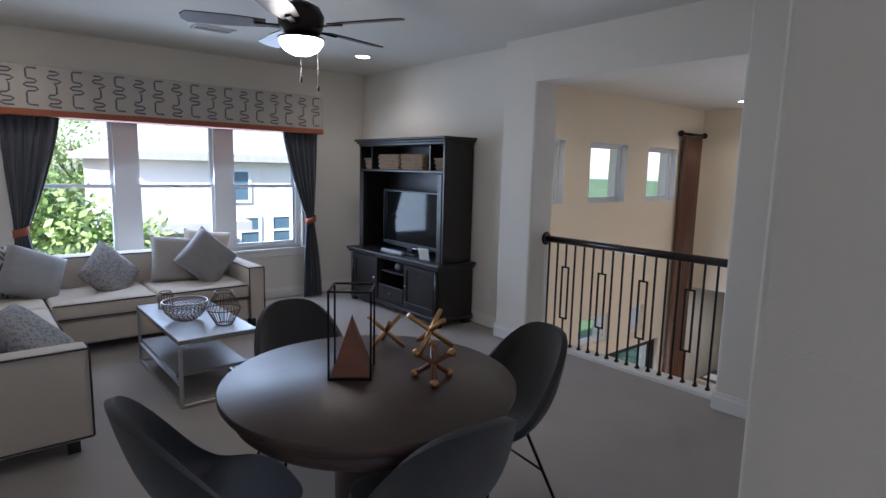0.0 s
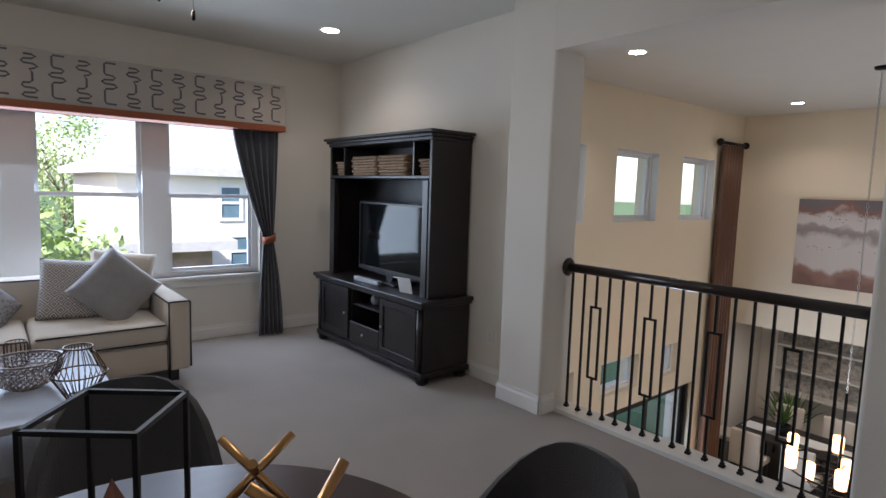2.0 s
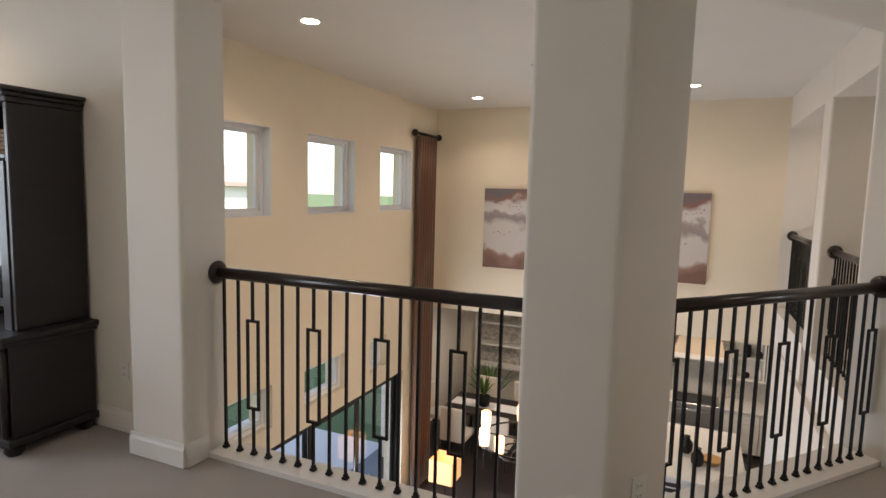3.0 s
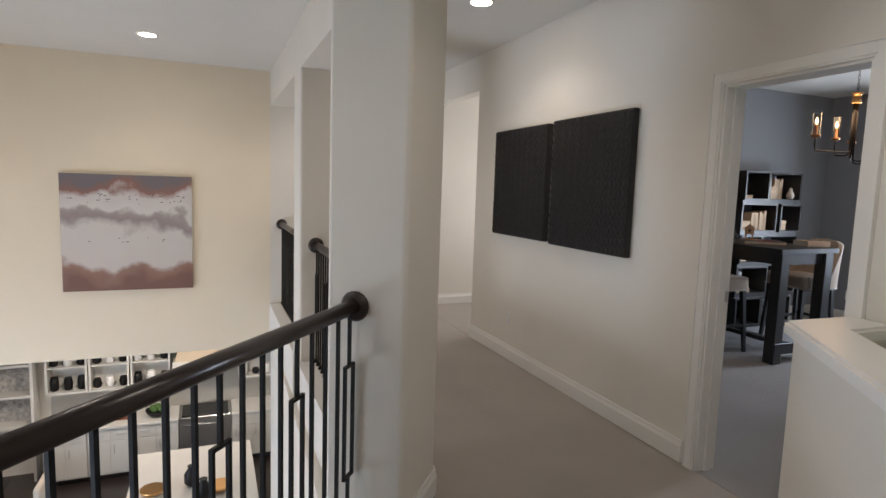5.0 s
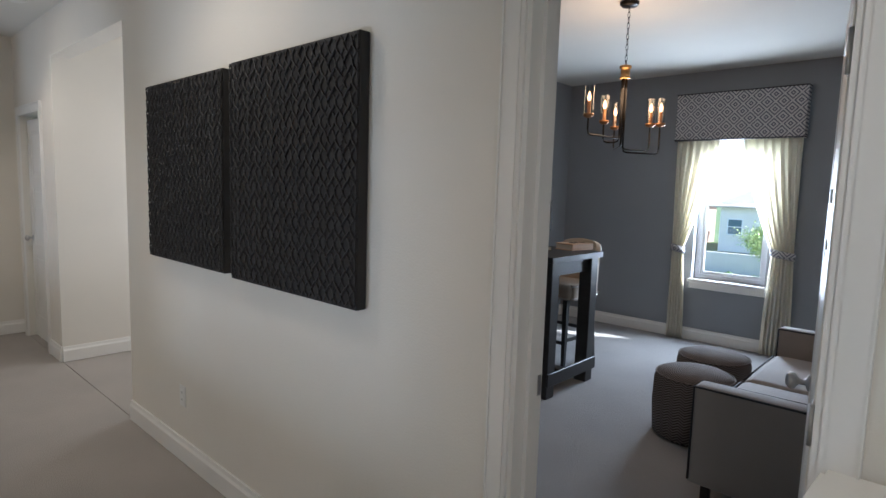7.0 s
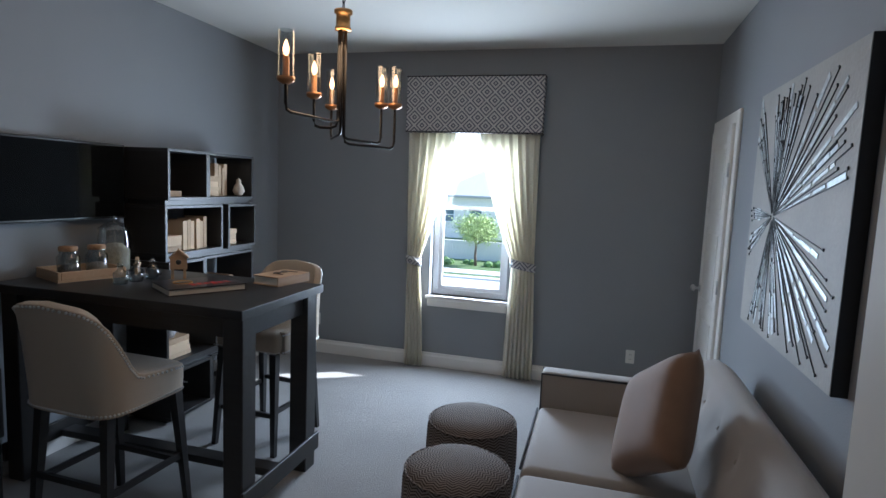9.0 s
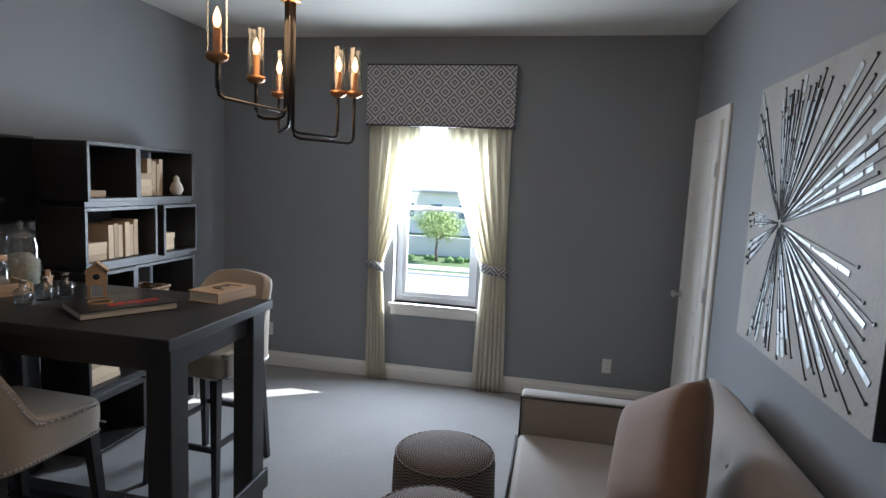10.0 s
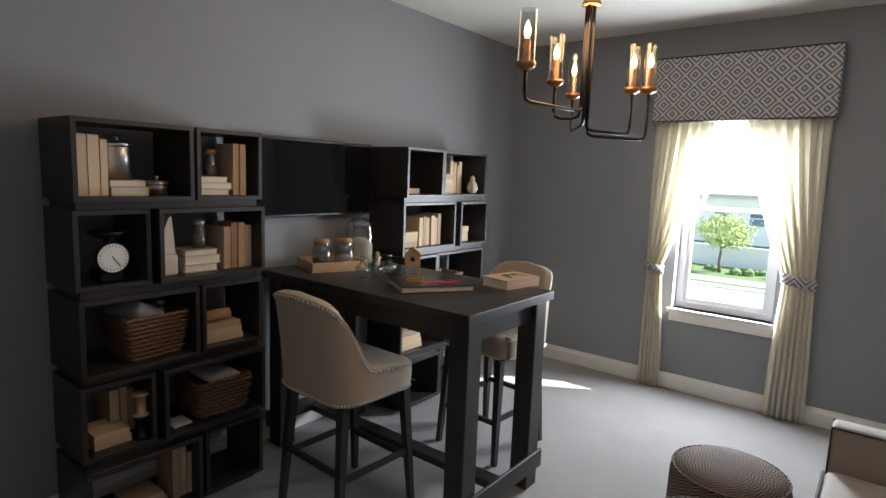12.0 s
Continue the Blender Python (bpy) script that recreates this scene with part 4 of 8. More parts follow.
def drape(name, x_top0, x_top1, x_tie, x_b0, x_b1, y, ztop, ztie, mat, tie_mat, label, depth=0.05, folds=6, out=1, tie_w=0.07):
    """A curtain gathered by a tie: pleats run from the head to the tie and fall to the floor."""
    th = thing(name, pose(0, 0, 0), label, "curtain")
    bm = bm_new()
    nu, nv = folds * 8, 26
    rows = []
    for j in range(nv + 1):
        z = ztop * (1 - j / nv) + 0.012 * (j / nv)
        if z > ztie:
            q = ((ztop - z) / (ztop - ztie))
            e = q ** 1.35
            a, b = x_top0 + (x_tie - tie_w / 2 - x_top0) * e, x_top1 + (x_tie + tie_w / 2 - x_top1) * e
            amp = depth * (0.55 + 0.15 * q)
        else:
            q = (ztie - z) / ztie
            e = 1 - (1 - q) ** 1.7
            a, b = x_tie - tie_w / 2 + (x_b0 - x_tie + tie_w / 2) * e, x_tie + tie_w / 2 + (x_b1 - x_tie - tie_w / 2) * e
            amp = depth * (0.6 + 0.35 * q)
        row = []
        for i in range(nu + 1):
            u = i / nu
            ph = u * folds * 2 * math.pi
            wob = 0.35 * math.sin(3.1 * u + 2.2 * j / nv) + 0.2 * math.sin(ph * 0.5 + j * 0.13)
            row.append(bm.verts.new((a + (b - a) * u + 0.006 * math.sin(ph * 2 + 1), y - out * amp * (0.75 + math.sin(ph + wob) * 0.7), z)))
        rows.append(row)
    for j in range(nv):
        for i in range(nu):
            bm.faces.new((rows[j][i], rows[j][i + 1], rows[j + 1][i + 1], rows[j + 1][i])).smooth = True
    bmesh.ops.recalc_face_normals(bm, faces=bm.faces)
    md = part("panel", bm, mat, th).modifiers.new("thickness", "SOLIDIFY")
    md.thickness = 0.003
    if tie_mat:
        bm = bm_new()
        k = 24
        w, d = tie_w / 2 + 0.014, depth * 1.05 + 0.006
        for s in range(k):
            a0, a1 = 2 * math.pi * s / k, 2 * math.pi * (s + 1) / k
            q = [bm.verts.new((x_tie + w * math.cos(t), y - out * depth * 0.75 + d * math.sin(t), ztie + h + 0.018 * math.cos(t))) for t, h in ((a0, -0.036), (a1, -0.036), (a1, 0.036), (a0, 0.036))]
            bm.faces.new(q).smooth = True
        bmesh.ops.remove_doubles(bm, verts=bm.verts, dist=1e-5)
        bmesh.ops.recalc_face_normals(bm, faces=bm.faces)
        md = part("tieback", bm, tie_mat, th, "fabric tieback").modifiers.new("thickness", "SOLIDIFY")
        md.thickness = 0.005
    return th


drape("curtain", 0.08, 0.54, 0.19, 0.10, 0.36, 6.36, 2.05, 0.97, CURTAIN, RUST, "slate blue curtain gathered with a rust tieback", 0.055, 6, 1, 0.10)
drape("curtain", 2.70, 3.15, 3.05, 2.94, 3.20, 6.36, 2.05, 0.97, CURTAIN, RUST, "slate blue curtain gathered with a rust tieback", 0.055, 6, 1, 0.10)


# media cabinet
def media_cabinet():
    FX, BX, Y0, Y1 = 3.40, 3.895, 4.27, 5.98
    th = thing("media_cabinet", pose(0, 0, 0), "espresso wood media cabinet with hutch, doors and drawer", "cabinet")
    H = 0.64
    def bx(name, x0, x1, y0, y1, z0, z1, bev=0.004, parent=th, lab=""):
        bm = bm_new()
        box(bm, x0, x1, y0, y1, z0, z1, bev, 1)
        return part(name, bm, ESPRESSO, parent, lab)
    m0, m1 = Y0 + 0.60, Y1 - 0.60
    bx("side_panel", FX + 0.03, BX, Y0 + 0.02, Y0 + 0.05, 0.09, H - 0.04)
    bx("side_panel", FX + 0.03, BX, Y1 - 0.05, Y1 - 0.02, 0.09, H - 0.04)
    bx("divider", FX + 0.04, BX, m0 - 0.012, m0 + 0.012, 0.12, H - 0.04)
    bx("divider", FX + 0.04, BX, m1 - 0.012, m1 + 0.012, 0.12, H - 0.04)
    bx("back_panel", BX - 0.015, BX, Y0 + 0.05, Y1 - 0.05, 0.09, H - 0.04, 0)
    bx("bottom", FX + 0.03, BX - 0.016, Y0 + 0.051, Y1 - 0.051, 0.09, 0.12)
    bx("shelf", FX + 0.05, BX - 0.016, m0 + 0.013, m1 - 0.013, 0.44, 0.458)
    bm = bm_new()
    box(bm, FX - 0.03, BX, Y0 - 0.03, Y1 + 0.03, H - 0.012, H + 0.022, 0.008, 2)
    box(bm, FX - 0.012, BX, Y0 - 0.012, Y1 + 0.012, H - 0.038, H - 0.012, 0.005, 1)
    part("counter", bm, ESPRESSO, th)
    bm = bm_new()
    box(bm, FX + 0.0, BX, Y0 - 0.005, Y1 + 0.005, 0.055, 0.10, 0.01, 2)
    part("plinth", bm, ESPRESSO, th)
    for y in (Y0 + 0.05, Y1 - 0.05):
        for x in (FX + 0.05, BX - 0.06):
            bm = bm_new()
            lathe(bm, [(0.035, 0), (0.05, 0.02), (0.045, 0.05), (0.06, 0.056)], 12, (x, y, 0))
            part("foot", bm, ESPRESSO, th)
        bm = bm_new()
        tube(bm, [(FX + 0.015, y, 0.11), (FX + 0.015, y, H - 0.05)], 0.022, 10)
        part("pilaster", bm, ESPRESSO, th)
    for a, b, ky in ((Y0 + 0.085, m0 - 0.005, m0 - 0.05), (m1 + 0.005, Y1 - 0.085, m1 + 0.05)):
        d = bx("door", FX + 0.015, FX + 0.035, a, b, 0.125, H - 0.05)
        bm = bm_new()
        s = 0.055
        box(bm, FX + 0.005, FX + 0.0145, a, b, 0.125, 0.125 + s, 0.003, 1), box(bm, FX + 0.005, FX + 0.0145, a, b, H - 0.05 - s, H - 0.05, 0.003, 1)
        box(bm, FX + 0.005, FX + 0.0145, a, a + s, 0.125 + s, H - 0.05 - s, 0.003, 1), box(bm, FX + 0.005, FX + 0.0145, b - s, b, 0.125 + s, H - 0.05 - s, 0.003, 1)
        part("door_frame", bm, ESPRESSO, d)
        bm = bm_new()
        bmesh.ops.create_icosphere(bm, subdivisions=2, radius=0.012, matrix=Matrix.Translation((FX - 0.007, ky, 0.36)))
        part("knob", bm, SILVER, d, "small steel knob")
    d = bx("drawer", FX + 0.012, FX + 0.035, m0 + 0.015, m1 - 0.015, 0.125, 0.30, 0.006)
    bm = bm_new()
    bmesh.ops.create_icosphere(bm, subdivisions=2, radius=0.012, matrix=Matrix.Translation((FX + 0.002, (m0 + m1) / 2, 0.215)))
    part("knob", bm, SILVER, d, "small steel knob")
    # hutch
    HX, Z0, Z1 = 3.50, H + 0.023, 1.95
    a, b = Y0 + 0.06, Y1 - 0.06
    bx("hutch_side", HX, BX, a, a + 0.03, Z0, Z1 - 0.08)
    bx("hutch_side", HX, BX, b - 0.03, b, Z0, Z1 - 0.08)
    bx("hutch_post", HX - 0.008, HX + 0.05, a + 0.03, a + 0.10, Z0, 1.57)
    bx("hutch_post", HX - 0.008, HX + 0.05, b - 0.10, b - 0.03, Z0, 1.57)
    bx("hutch_back", BX - 0.012, BX, a + 0.031, b - 0.031, Z0, Z1 - 0.08, 0)
    bx("hutch_shelf", HX, BX - 0.013, a + 0.031, b - 0.031, 1.58, 1.605)
    bx("hutch_divider", HX + 0.01, BX - 0.013, a + 0.24, a + 0.262, 1.606, Z1 - 0.081)
    bx("hutch_divider", HX + 0.01, BX - 0.013, b - 0.262, b - 0.24, 1.606, Z1 - 0.081)
    bm = bm_new()
    box(bm, HX - 0.01, BX, a - 0.01, b + 0.01, Z1 - 0.08, Z1 - 0.05, 0.005, 1)
    box(bm, HX - 0.03, BX, a - 0.03, b + 0.03, Z1 - 0.05, Z1 - 0.025, 0.008, 2)
    box(bm, HX - 0.05, BX, a - 0.05, b + 0.05, Z1 - 0.025, Z1, 0.006, 1)
    part("cornice", bm, ESPRESSO, th)
    return FX, BX, Y0, Y1, H + 0.022, a, b, HX


CFX, CBX, CY0, CY1, CTOP, HA, HB, HX = media_cabinet()


def television():
    th = thing("television", pose(3.68, (CY0 + CY1) / 2 - 0.02, CTOP), "flat black television on the media cabinet", "television")
    w, z0, z1 = 0.53, 0.07, 0.715
    bm = bm_new()
    box(bm, -0.02, 0.035, -w, w, z0, z1, 0.01, 2)
    part("casing", bm, BLACKPLASTIC, th)
    bm = bm_new()
    box(bm, -0.0235, -0.021, -w + 0.025, w - 0.025, z0 + 0.045, z1 - 0.025)
    part("screen", bm, SCREEN, th, "glossy dark screen")
    bm = bm_new()
    tube(bm, [(0.0, -w + 0.05, z0), (-0.012, 0, z0 - 0.012), (0.0, w - 0.05, z0)], 0.006, 8)
    part("chrome_strip", bm, SILVER, th)
    bm = bm_new()
    box(bm, -0.02, 0.02, -0.05, 0.05, 0.016, z0 + 0.01, 0.004, 1)
    part("neck", bm, BLACKPLASTIC, th)
    bm = bm_new()
    box(bm, -0.13, 0.10, -0.24, 0.24, 0.0, 0.016, 0.006, 2)
    part("foot", bm, BLACKPLASTIC, th)


television()


def basket(name, m, w, d, h, taper, mat, label, cat="basket", rows=9):
    """A woven basket: staggered strands round a tapered box."""
    th = thing(name, m, label, cat)
    bm = bm_new()
    for j in range(rows):
        z = (j + 0.5) * h / rows
        k = 1 - taper * (1 - z / h)
        a, b = w / 2 * k, d / 2 * k
        nx, ny = 11, 9
        pts = []
        def off(i):
            return 0.007 * (1 if (i + j) % 2 else -1)
        for i in range(nx):
            pts.append((-a + 2 * a * i / nx, -b - off(i), z))
        for i in range(ny):
            pts.append((a + off(i), -b + 2 * b * i / ny, z))
        for i in range(nx):
            pts.append((a - 2 * a * i / nx, b + off(i), z))
        for i in range(ny):
            pts.append((-a - off(i), b - 2 * b * i / ny, z))
        tube(bm, pts, h / rows * 0.5, 5, True)
    part("weave", bm, mat, th)
    bm = bm_new()
    k = 1 - taper
    box(bm, -w / 2 * k, w / 2 * k, -d / 2 * k, d / 2 * k, 0, 0.008)
    part("bottom", bm, mat, th)
    return th


WICKER = material("brown_wicker", (0.16, 0.085, 0.045), 0.7, vary=0.35, scale=30, bump=0.4, bscale=120)
SEAGRASS = material("pale_seagrass", (0.30, 0.20, 0.125), 0.8, vary=0.4, scale=25, bump=0.4, bscale=120)
for _y in ((HA + HB) / 2 - 0.22, (HA + HB) / 2 + 0.22):
    basket("storage_basket", pose(3.66, _y, 1.606, 0, 0, 90), 0.40, 0.26, 0.17, 0.05, SEAGRASS, "woven seagrass basket on the hutch shelf", rows=7)
for _y in (HA + 0.135, HB - 0.135):
    basket("small_basket", pose(3.62, _y, 1.606, 0, 0, 90), 0.15, 0.15, 0.13, 0.2, SEAGRASS, "small square woven basket in the hutch", rows=6)
# photo frame, media box and ornament
th = thing("photo_frame", pose(3.50, 4.62, CTOP + 0.002, 0, -14, 12), "small white photo card standing on the cabinet", "frame")
bm = bm_new()
box(bm, -0.004, 0.004, -0.07, 0.07, 0, 0.13, 0.002, 1)
part("card", bm, WHITEPLASTIC, th)
bm = bm_new()
box(bm, 0.004, 0.009, -0.01, 0.01, 0.01, 0.09)
part("strut", bm, BLACKPLASTIC, th)
bm = bm_new()
box(bm, 3.47, 3.52, 5.0, 5.4, CTOP + 0.001, CTOP + 0.04, 0.008, 2)
tagged(part("sound_bar", bm, material("silver_plastic", (0.35, 0.36, 0.38), 0.35)), "slim silver sound bar below the television", "speaker")
bm = bm_new()
lathe(bm, [(0.04, 0), (0.055, 0.02), (0.06, 0.05), (0.045, 0.08), (0.03, 0.085)], 14, (3.6, 5.2, 0.459))
tagged(part("pierced_pot", bm, material("grey_ceramic", (0.33, 0.33, 0.33), 0.4, vary=0.4, scale=60)), "small grey ceramic pot on the cabinet shelf", "pot")


def outlet(m, label="white wall outlet plate"):
    th = thing("wall_outlet", m, label, "outlet")
    bm = bm_new()
    box(bm, -0.035, 0.035, -0.006, 0.0, -0.057, 0.057, 0.003, 2)
    part("plate", bm, WHITEPLASTIC, th)
    for z in (-0.02, 0.02):
        bm = bm_new()
        box(bm, -0.016, 0.016, -0.0085, -0.0062, z - 0.014, z + 0.014, 0.002, 1)
        s = part("socket", bm, WHITEPLASTIC, th)
        bm = bm_new()
        for x in (-0.006, 0.006):
            box(bm, x - 0.001, x + 0.001, -0.0092, -0.0086, z - 0.004, z + 0.006)
        part("slot", bm, BLACKPLASTIC, s)


outlet(pose(TVX - 0.001, 4.05, 0.37, 0, 0, -90))
outlet(pose(P0.x + U2.x * 0.15 - N2.x * 0.001, P0.y + U2.y * 0.15 - N2.y * 0.001, 0.37, 0, 0, -40), "white wall outlet plate on the angled column")
outlet(pose(7.6, HALLY + 0.001, 0.37, 0, 0, 180), "white wall outlet plate below the black panels")


def ceiling_fan():
    th = thing("ceiling_fan", pose(1.42, 3.23, CEIL), "dark bronze ceiling fan with lit glass bowl", "fan")
    DARK = material("oiled_bronze", (0.018, 0.014, 0.012), 0.4, 0.5)
    bm = bm_new()
    lathe(bm, [(0.0, -0.05), (0.04, -0.05), (0.065, -0.02), (0.07, -0.0005), (0, -0.0005)], 24)
    part("canopy", bm, DARK, th)
    bm = bm_new()
    tube(bm, [(0, 0, -0.05), (0, 0, -0.22)], 0.012, 10)
    part("downrod", bm, DARK, th)
    bm = bm_new()
    lathe(bm, [(0.0, -0.42), (0.07, -0.42), (0.11, -0.40), (0.13, -0.36), (0.135, -0.30), (0.11, -0.25), (0.05, -0.22), (0, -0.22)], 28)
    part("motor", bm, DARK, th)
    bm = bm_new()
    lathe(bm, [(0.0, -0.525), (0.05, -0.52), (0.10, -0.495), (0.128, -0.455), (0.13, -0.435)], 28, closed=False)
    part("light_bowl", bm, FROST, th, "lit frosted glass bowl")
    bm = bm_new()
    lathe(bm, [(0.0, -0.4345), (0.134, -0.4345), (0.136, -0.425), (0.10, -0.4205), (0, -0.4205)], 28)
    part("fitter", bm, DARK, th)
    for k in range(5):
        a = 12 + 72 * k
        bm = bm_new()
        n = 14
        prof = []
        for i in range(n + 1):
            t = i / n
            w = 0.048 + 0.022 * min(1, t * 2.5)
            if t > 0.93:
                w *= math.sqrt(max(0.05, 1 - ((t - 0.93) / 0.075) ** 2))
            prof.append((0.20 + 0.46 * t, w))
        up = [bm.verts.new((x, w, 0)) for x, w in prof] + [bm.verts.new((x, -w, 0)) for x, w in reversed(prof)]
        f = bm.faces.new(up)
        r = bmesh.ops.extrude_face_region(bm, geom=[f])
        for v in r["geom"]:
            if isinstance(v, bmesh.types.BMVert):
                v.co.z += 0.007
        bmesh.ops.recalc_face_normals(bm, faces=bm.faces)
        blade = part("blade", bm, ESPRESSO, th, m=pose(0, 0, -0.36, 0, 0, a) @ pose(0, 0, 0, 11))
        bm = bm_new()
        box(bm, 0.10, 0.27, -0.018, 0.018, -0.012, -0.0005, 0.003, 1)
        part("bracket", bm, DARK, blade)
    for x, l in ((0.06, 0.20), (-0.05, 0.16)):
        bm = bm_new()
        tube(bm, [(x, -0.06, -0.43), (x, -0.09, -0.46), (x, -0.095, -0.50 - l)], 0.0018, 5)
        part("pull_chain", bm, SILVER, th)
        bm = bm_new()
        lathe(bm, [(0.003, 0), (0.007, 0.006), (0.006, 0.03), (0.002, 0.036)], 10, (x, -0.095, -0.535 - l))
        part("pull_knob", bm, DARK, th)


ceiling_fan()
lamp("fan_lamp", "POINT", 3.6, WARM, pose(1.42, 3.23, CEIL - 0.62), radius=0.09)


def can_trim(x, y):
    th = thing("recessed_light", pose(x, y, CEIL), "white recessed ceiling light, lit", "light", "recessed ceiling lights")
    bm = bm_new()
    lathe(bm, [(0.072, -0.002), (0.088, -0.006), (0.09, -0.0005)], 28, closed=False)
    part("trim_ring", bm, WHITEPLASTIC, th)
    bm = bm_new()
    lathe(bm, [(0.0, -0.003), (0.072, -0.003)], 28, closed=False)
    part("lens", bm, LAMPGLOW, th, "glowing lens")


# the added landing lamp gets a trim and glowing lens as well
for _x, _y, _z, _w in CANS:
    can_trim(_x, _y)
th = thing("air_vent", pose(1.6, 5.28, CEIL), "white louvred ceiling air vent", "vent")
bm = bm_new()
box(bm, -0.17, 0.17, -0.09, -0.07, -0.012, -0.0005), box(bm, -0.17, 0.17, 0.07, 0.09, -0.012, -0.0005), box(bm, -0.17, -0.15, -0.07, 0.07, -0.012, -0.0005), box(bm, 0.15, 0.17, -0.07, 0.07, -0.012, -0.0005)
part("frame", bm, WHITEPLASTIC, th)
# black sheet in place of the unlit duct behind the slats
bm = bm_new()
box(bm, -0.15, 0.15, -0.07, 0.07, -0.002, -0.0008)
part("backing", bm, BLACKPLASTIC, th)
for _i in range(7):
    bm = bm_new()
    box(bm, -0.15, 0.15, -0.006, 0.006, -0.001, 0.001)
    part("slat", bm, WHITEPLASTIC, th, m=pose(0, -0.06 + 0.02 * _i, -0.007, 35))

# ---- hall things ----
def casing(x0, x1, top, yface, out, w=0.075, name="door_casing"):
    """Moulded white casing round a doorway in a wall along x."""
    bm = bm_new()
    for k, (ins, t) in enumerate(((0.0, 0.012), (0.012, 0.017), (0.060, 0.023))):
        s = [(x0 - w, x0 - ins if k < 2 else x0 - 0.060, 0.0, top + w), (x1 + ins if k < 2 else x1 + 0.060, x1 + w, 0.0, top + w)]
        for a, b, c, d in s:
            ya, yb = sorted((yface + out * 0.0005, yface + out * t))
            box(bm, a + 0.0004 * k, b - 0.0004 * k, ya, yb, c, d - 0.0004 * k)
        ya, yb = sorted((yface + out * 0.0005, yface + out * t))
        box(bm, x0 - ins, x1 + ins, ya, yb, top + (ins if k < 2 else 0.060), top + w - 0.0004 * k)
    bmesh.ops.recalc_face_normals(bm, faces=bm.faces)
    struct(name, bm, TRIM, "white moulded door casing", "trim")


casing(DX0, DX1, DTOP, HALLY, 1, 0.066)
casing(DX0, DX1, DTOP, HALLY - 0.13, -1)
casing(10.35, 11.06, DTOP, HALLY, 1)
bm = bm_new()
box(bm, DX0 - 0.001, DX0 + 0.014, HALLY - 0.131, HALLY + 0.001, 0, DTOP + 0.001), box(bm, DX1 - 0.014, DX1 + 0.001, HALLY - 0.131, HALLY + 0.001, 0, DTOP + 0.001)
box(bm, DX0 + 0.014, DX1 - 0.014, HALLY - 0.131, HALLY + 0.001, DTOP - 0.014, DTOP + 0.001)
box(bm, DX1 - 0.026, DX1 - 0.0142, HALLY - 0.09, HALLY - 0.05, 0, DTOP - 0.014)
struct("door_jamb", bm, TRIM, "white door jamb with a stop", "trim")
bm = bm_new()
box(bm, DX1 - 0.0165, DX1 - 0.0142, HALLY - 0.125, HALLY - 0.095, 0.94, 1.0)
struct("strike_plate", bm, SILVER, "small steel strike plate in the jamb", "trim")


def panel_door(name, m, w, h, label, hinges=True, knob_at=None, kind="structure"):
    """A white door with five moulded panels; local x from the hinge, y the thickness."""
    d = tagged(new(name), label, "door", kind=kind)
    d.matrix_world = m
    st, n = 0.105, 3
    bm = bm_new()
    box(bm, 0, w, -0.011, 0.011, 0.01, h)
    part("core", bm, TRIM, d)
    bm = bm_new()
    zs = [0.01, 0.22, 0.80, 0.90, 1.42, 1.52, h - 0.11, h]
    for y0, y1 in ((0.0112, 0.018), (-0.018, -0.0112)):
        box(bm, 0, st, y0, y1, 0.01, h, 0.003, 1), box(bm, w - st, w, y0, y1, 0.01, h, 0.003, 1)
        for a, b in ((0, 1), (2, 3), (4, 5), (6, 7)):
            box(bm, st, w - st, y0, y1, zs[a], zs[b], 0.003, 1)
    part("rails_and_stiles", bm, TRIM, d)
    for a, b in ((1, 2), (3, 4), (5, 6)):
        bm = bm_new()
        q = 0.035
        box(bm, st + q, w - st - q, -0.016, 0.016, zs[a] + q, zs[b] - q, 0.006, 2)
        part("panel", bm, TRIM, d)
    if hinges:
        for z in (0.25, 1.05, 1.82):
            bm = bm_new()
            tube(bm, [(-0.004, 0.018, z - 0.045), (-0.004, 0.018, z + 0.045)], 0.006, 8)
            box(bm, -0.002, 0.03, 0.0182, 0.0195, z - 0.045, z + 0.045)
            part("hinge", bm, SILVER, d, "brushed steel hinge")
    for s in (-1, 1):
        bm = bm_new()
        lathe(bm, [(0.026, 0), (0.026, 0.006), (0.010, 0.012), (0.010, 0.03), (0.026, 0.042), (0.027, 0.055), (0.015, 0.066), (0.0, 0.068)], 16)
        part("knob", bm, SILVER, d, "brushed steel knob", pose(w - 0.06, s * 0.018, 0.95, -90 * s))
    return d


panel_door("door_1", pose(DX0 + 0.02, HALLY - 0.150, 0, 0, 0, -81), 0.745, 2.05, "white panelled door standing open into the games room")
bm = bm_new()
box(bm, 10.352, 11.058, HALLY - 0.3, HALLY - 0.002, -0.03, 0.003)
struct("threshold", bm, CARPET, "beige carpet strip under the hall door", "floor")
panel_door("door_2", pose(10.37, HALLY - 0.065, 0, 0, 0, 0), 0.67, 2.03, "white panelled hall door, closed", hinges=False)
bm = bm_new()
box(bm, 10.2, 11.2, HALLY - 1.2, HALLY - 1.1, 0, CEIL)
struct("wall_behind_door", bm, WALL, "plain wall behind the hall door", "wall")


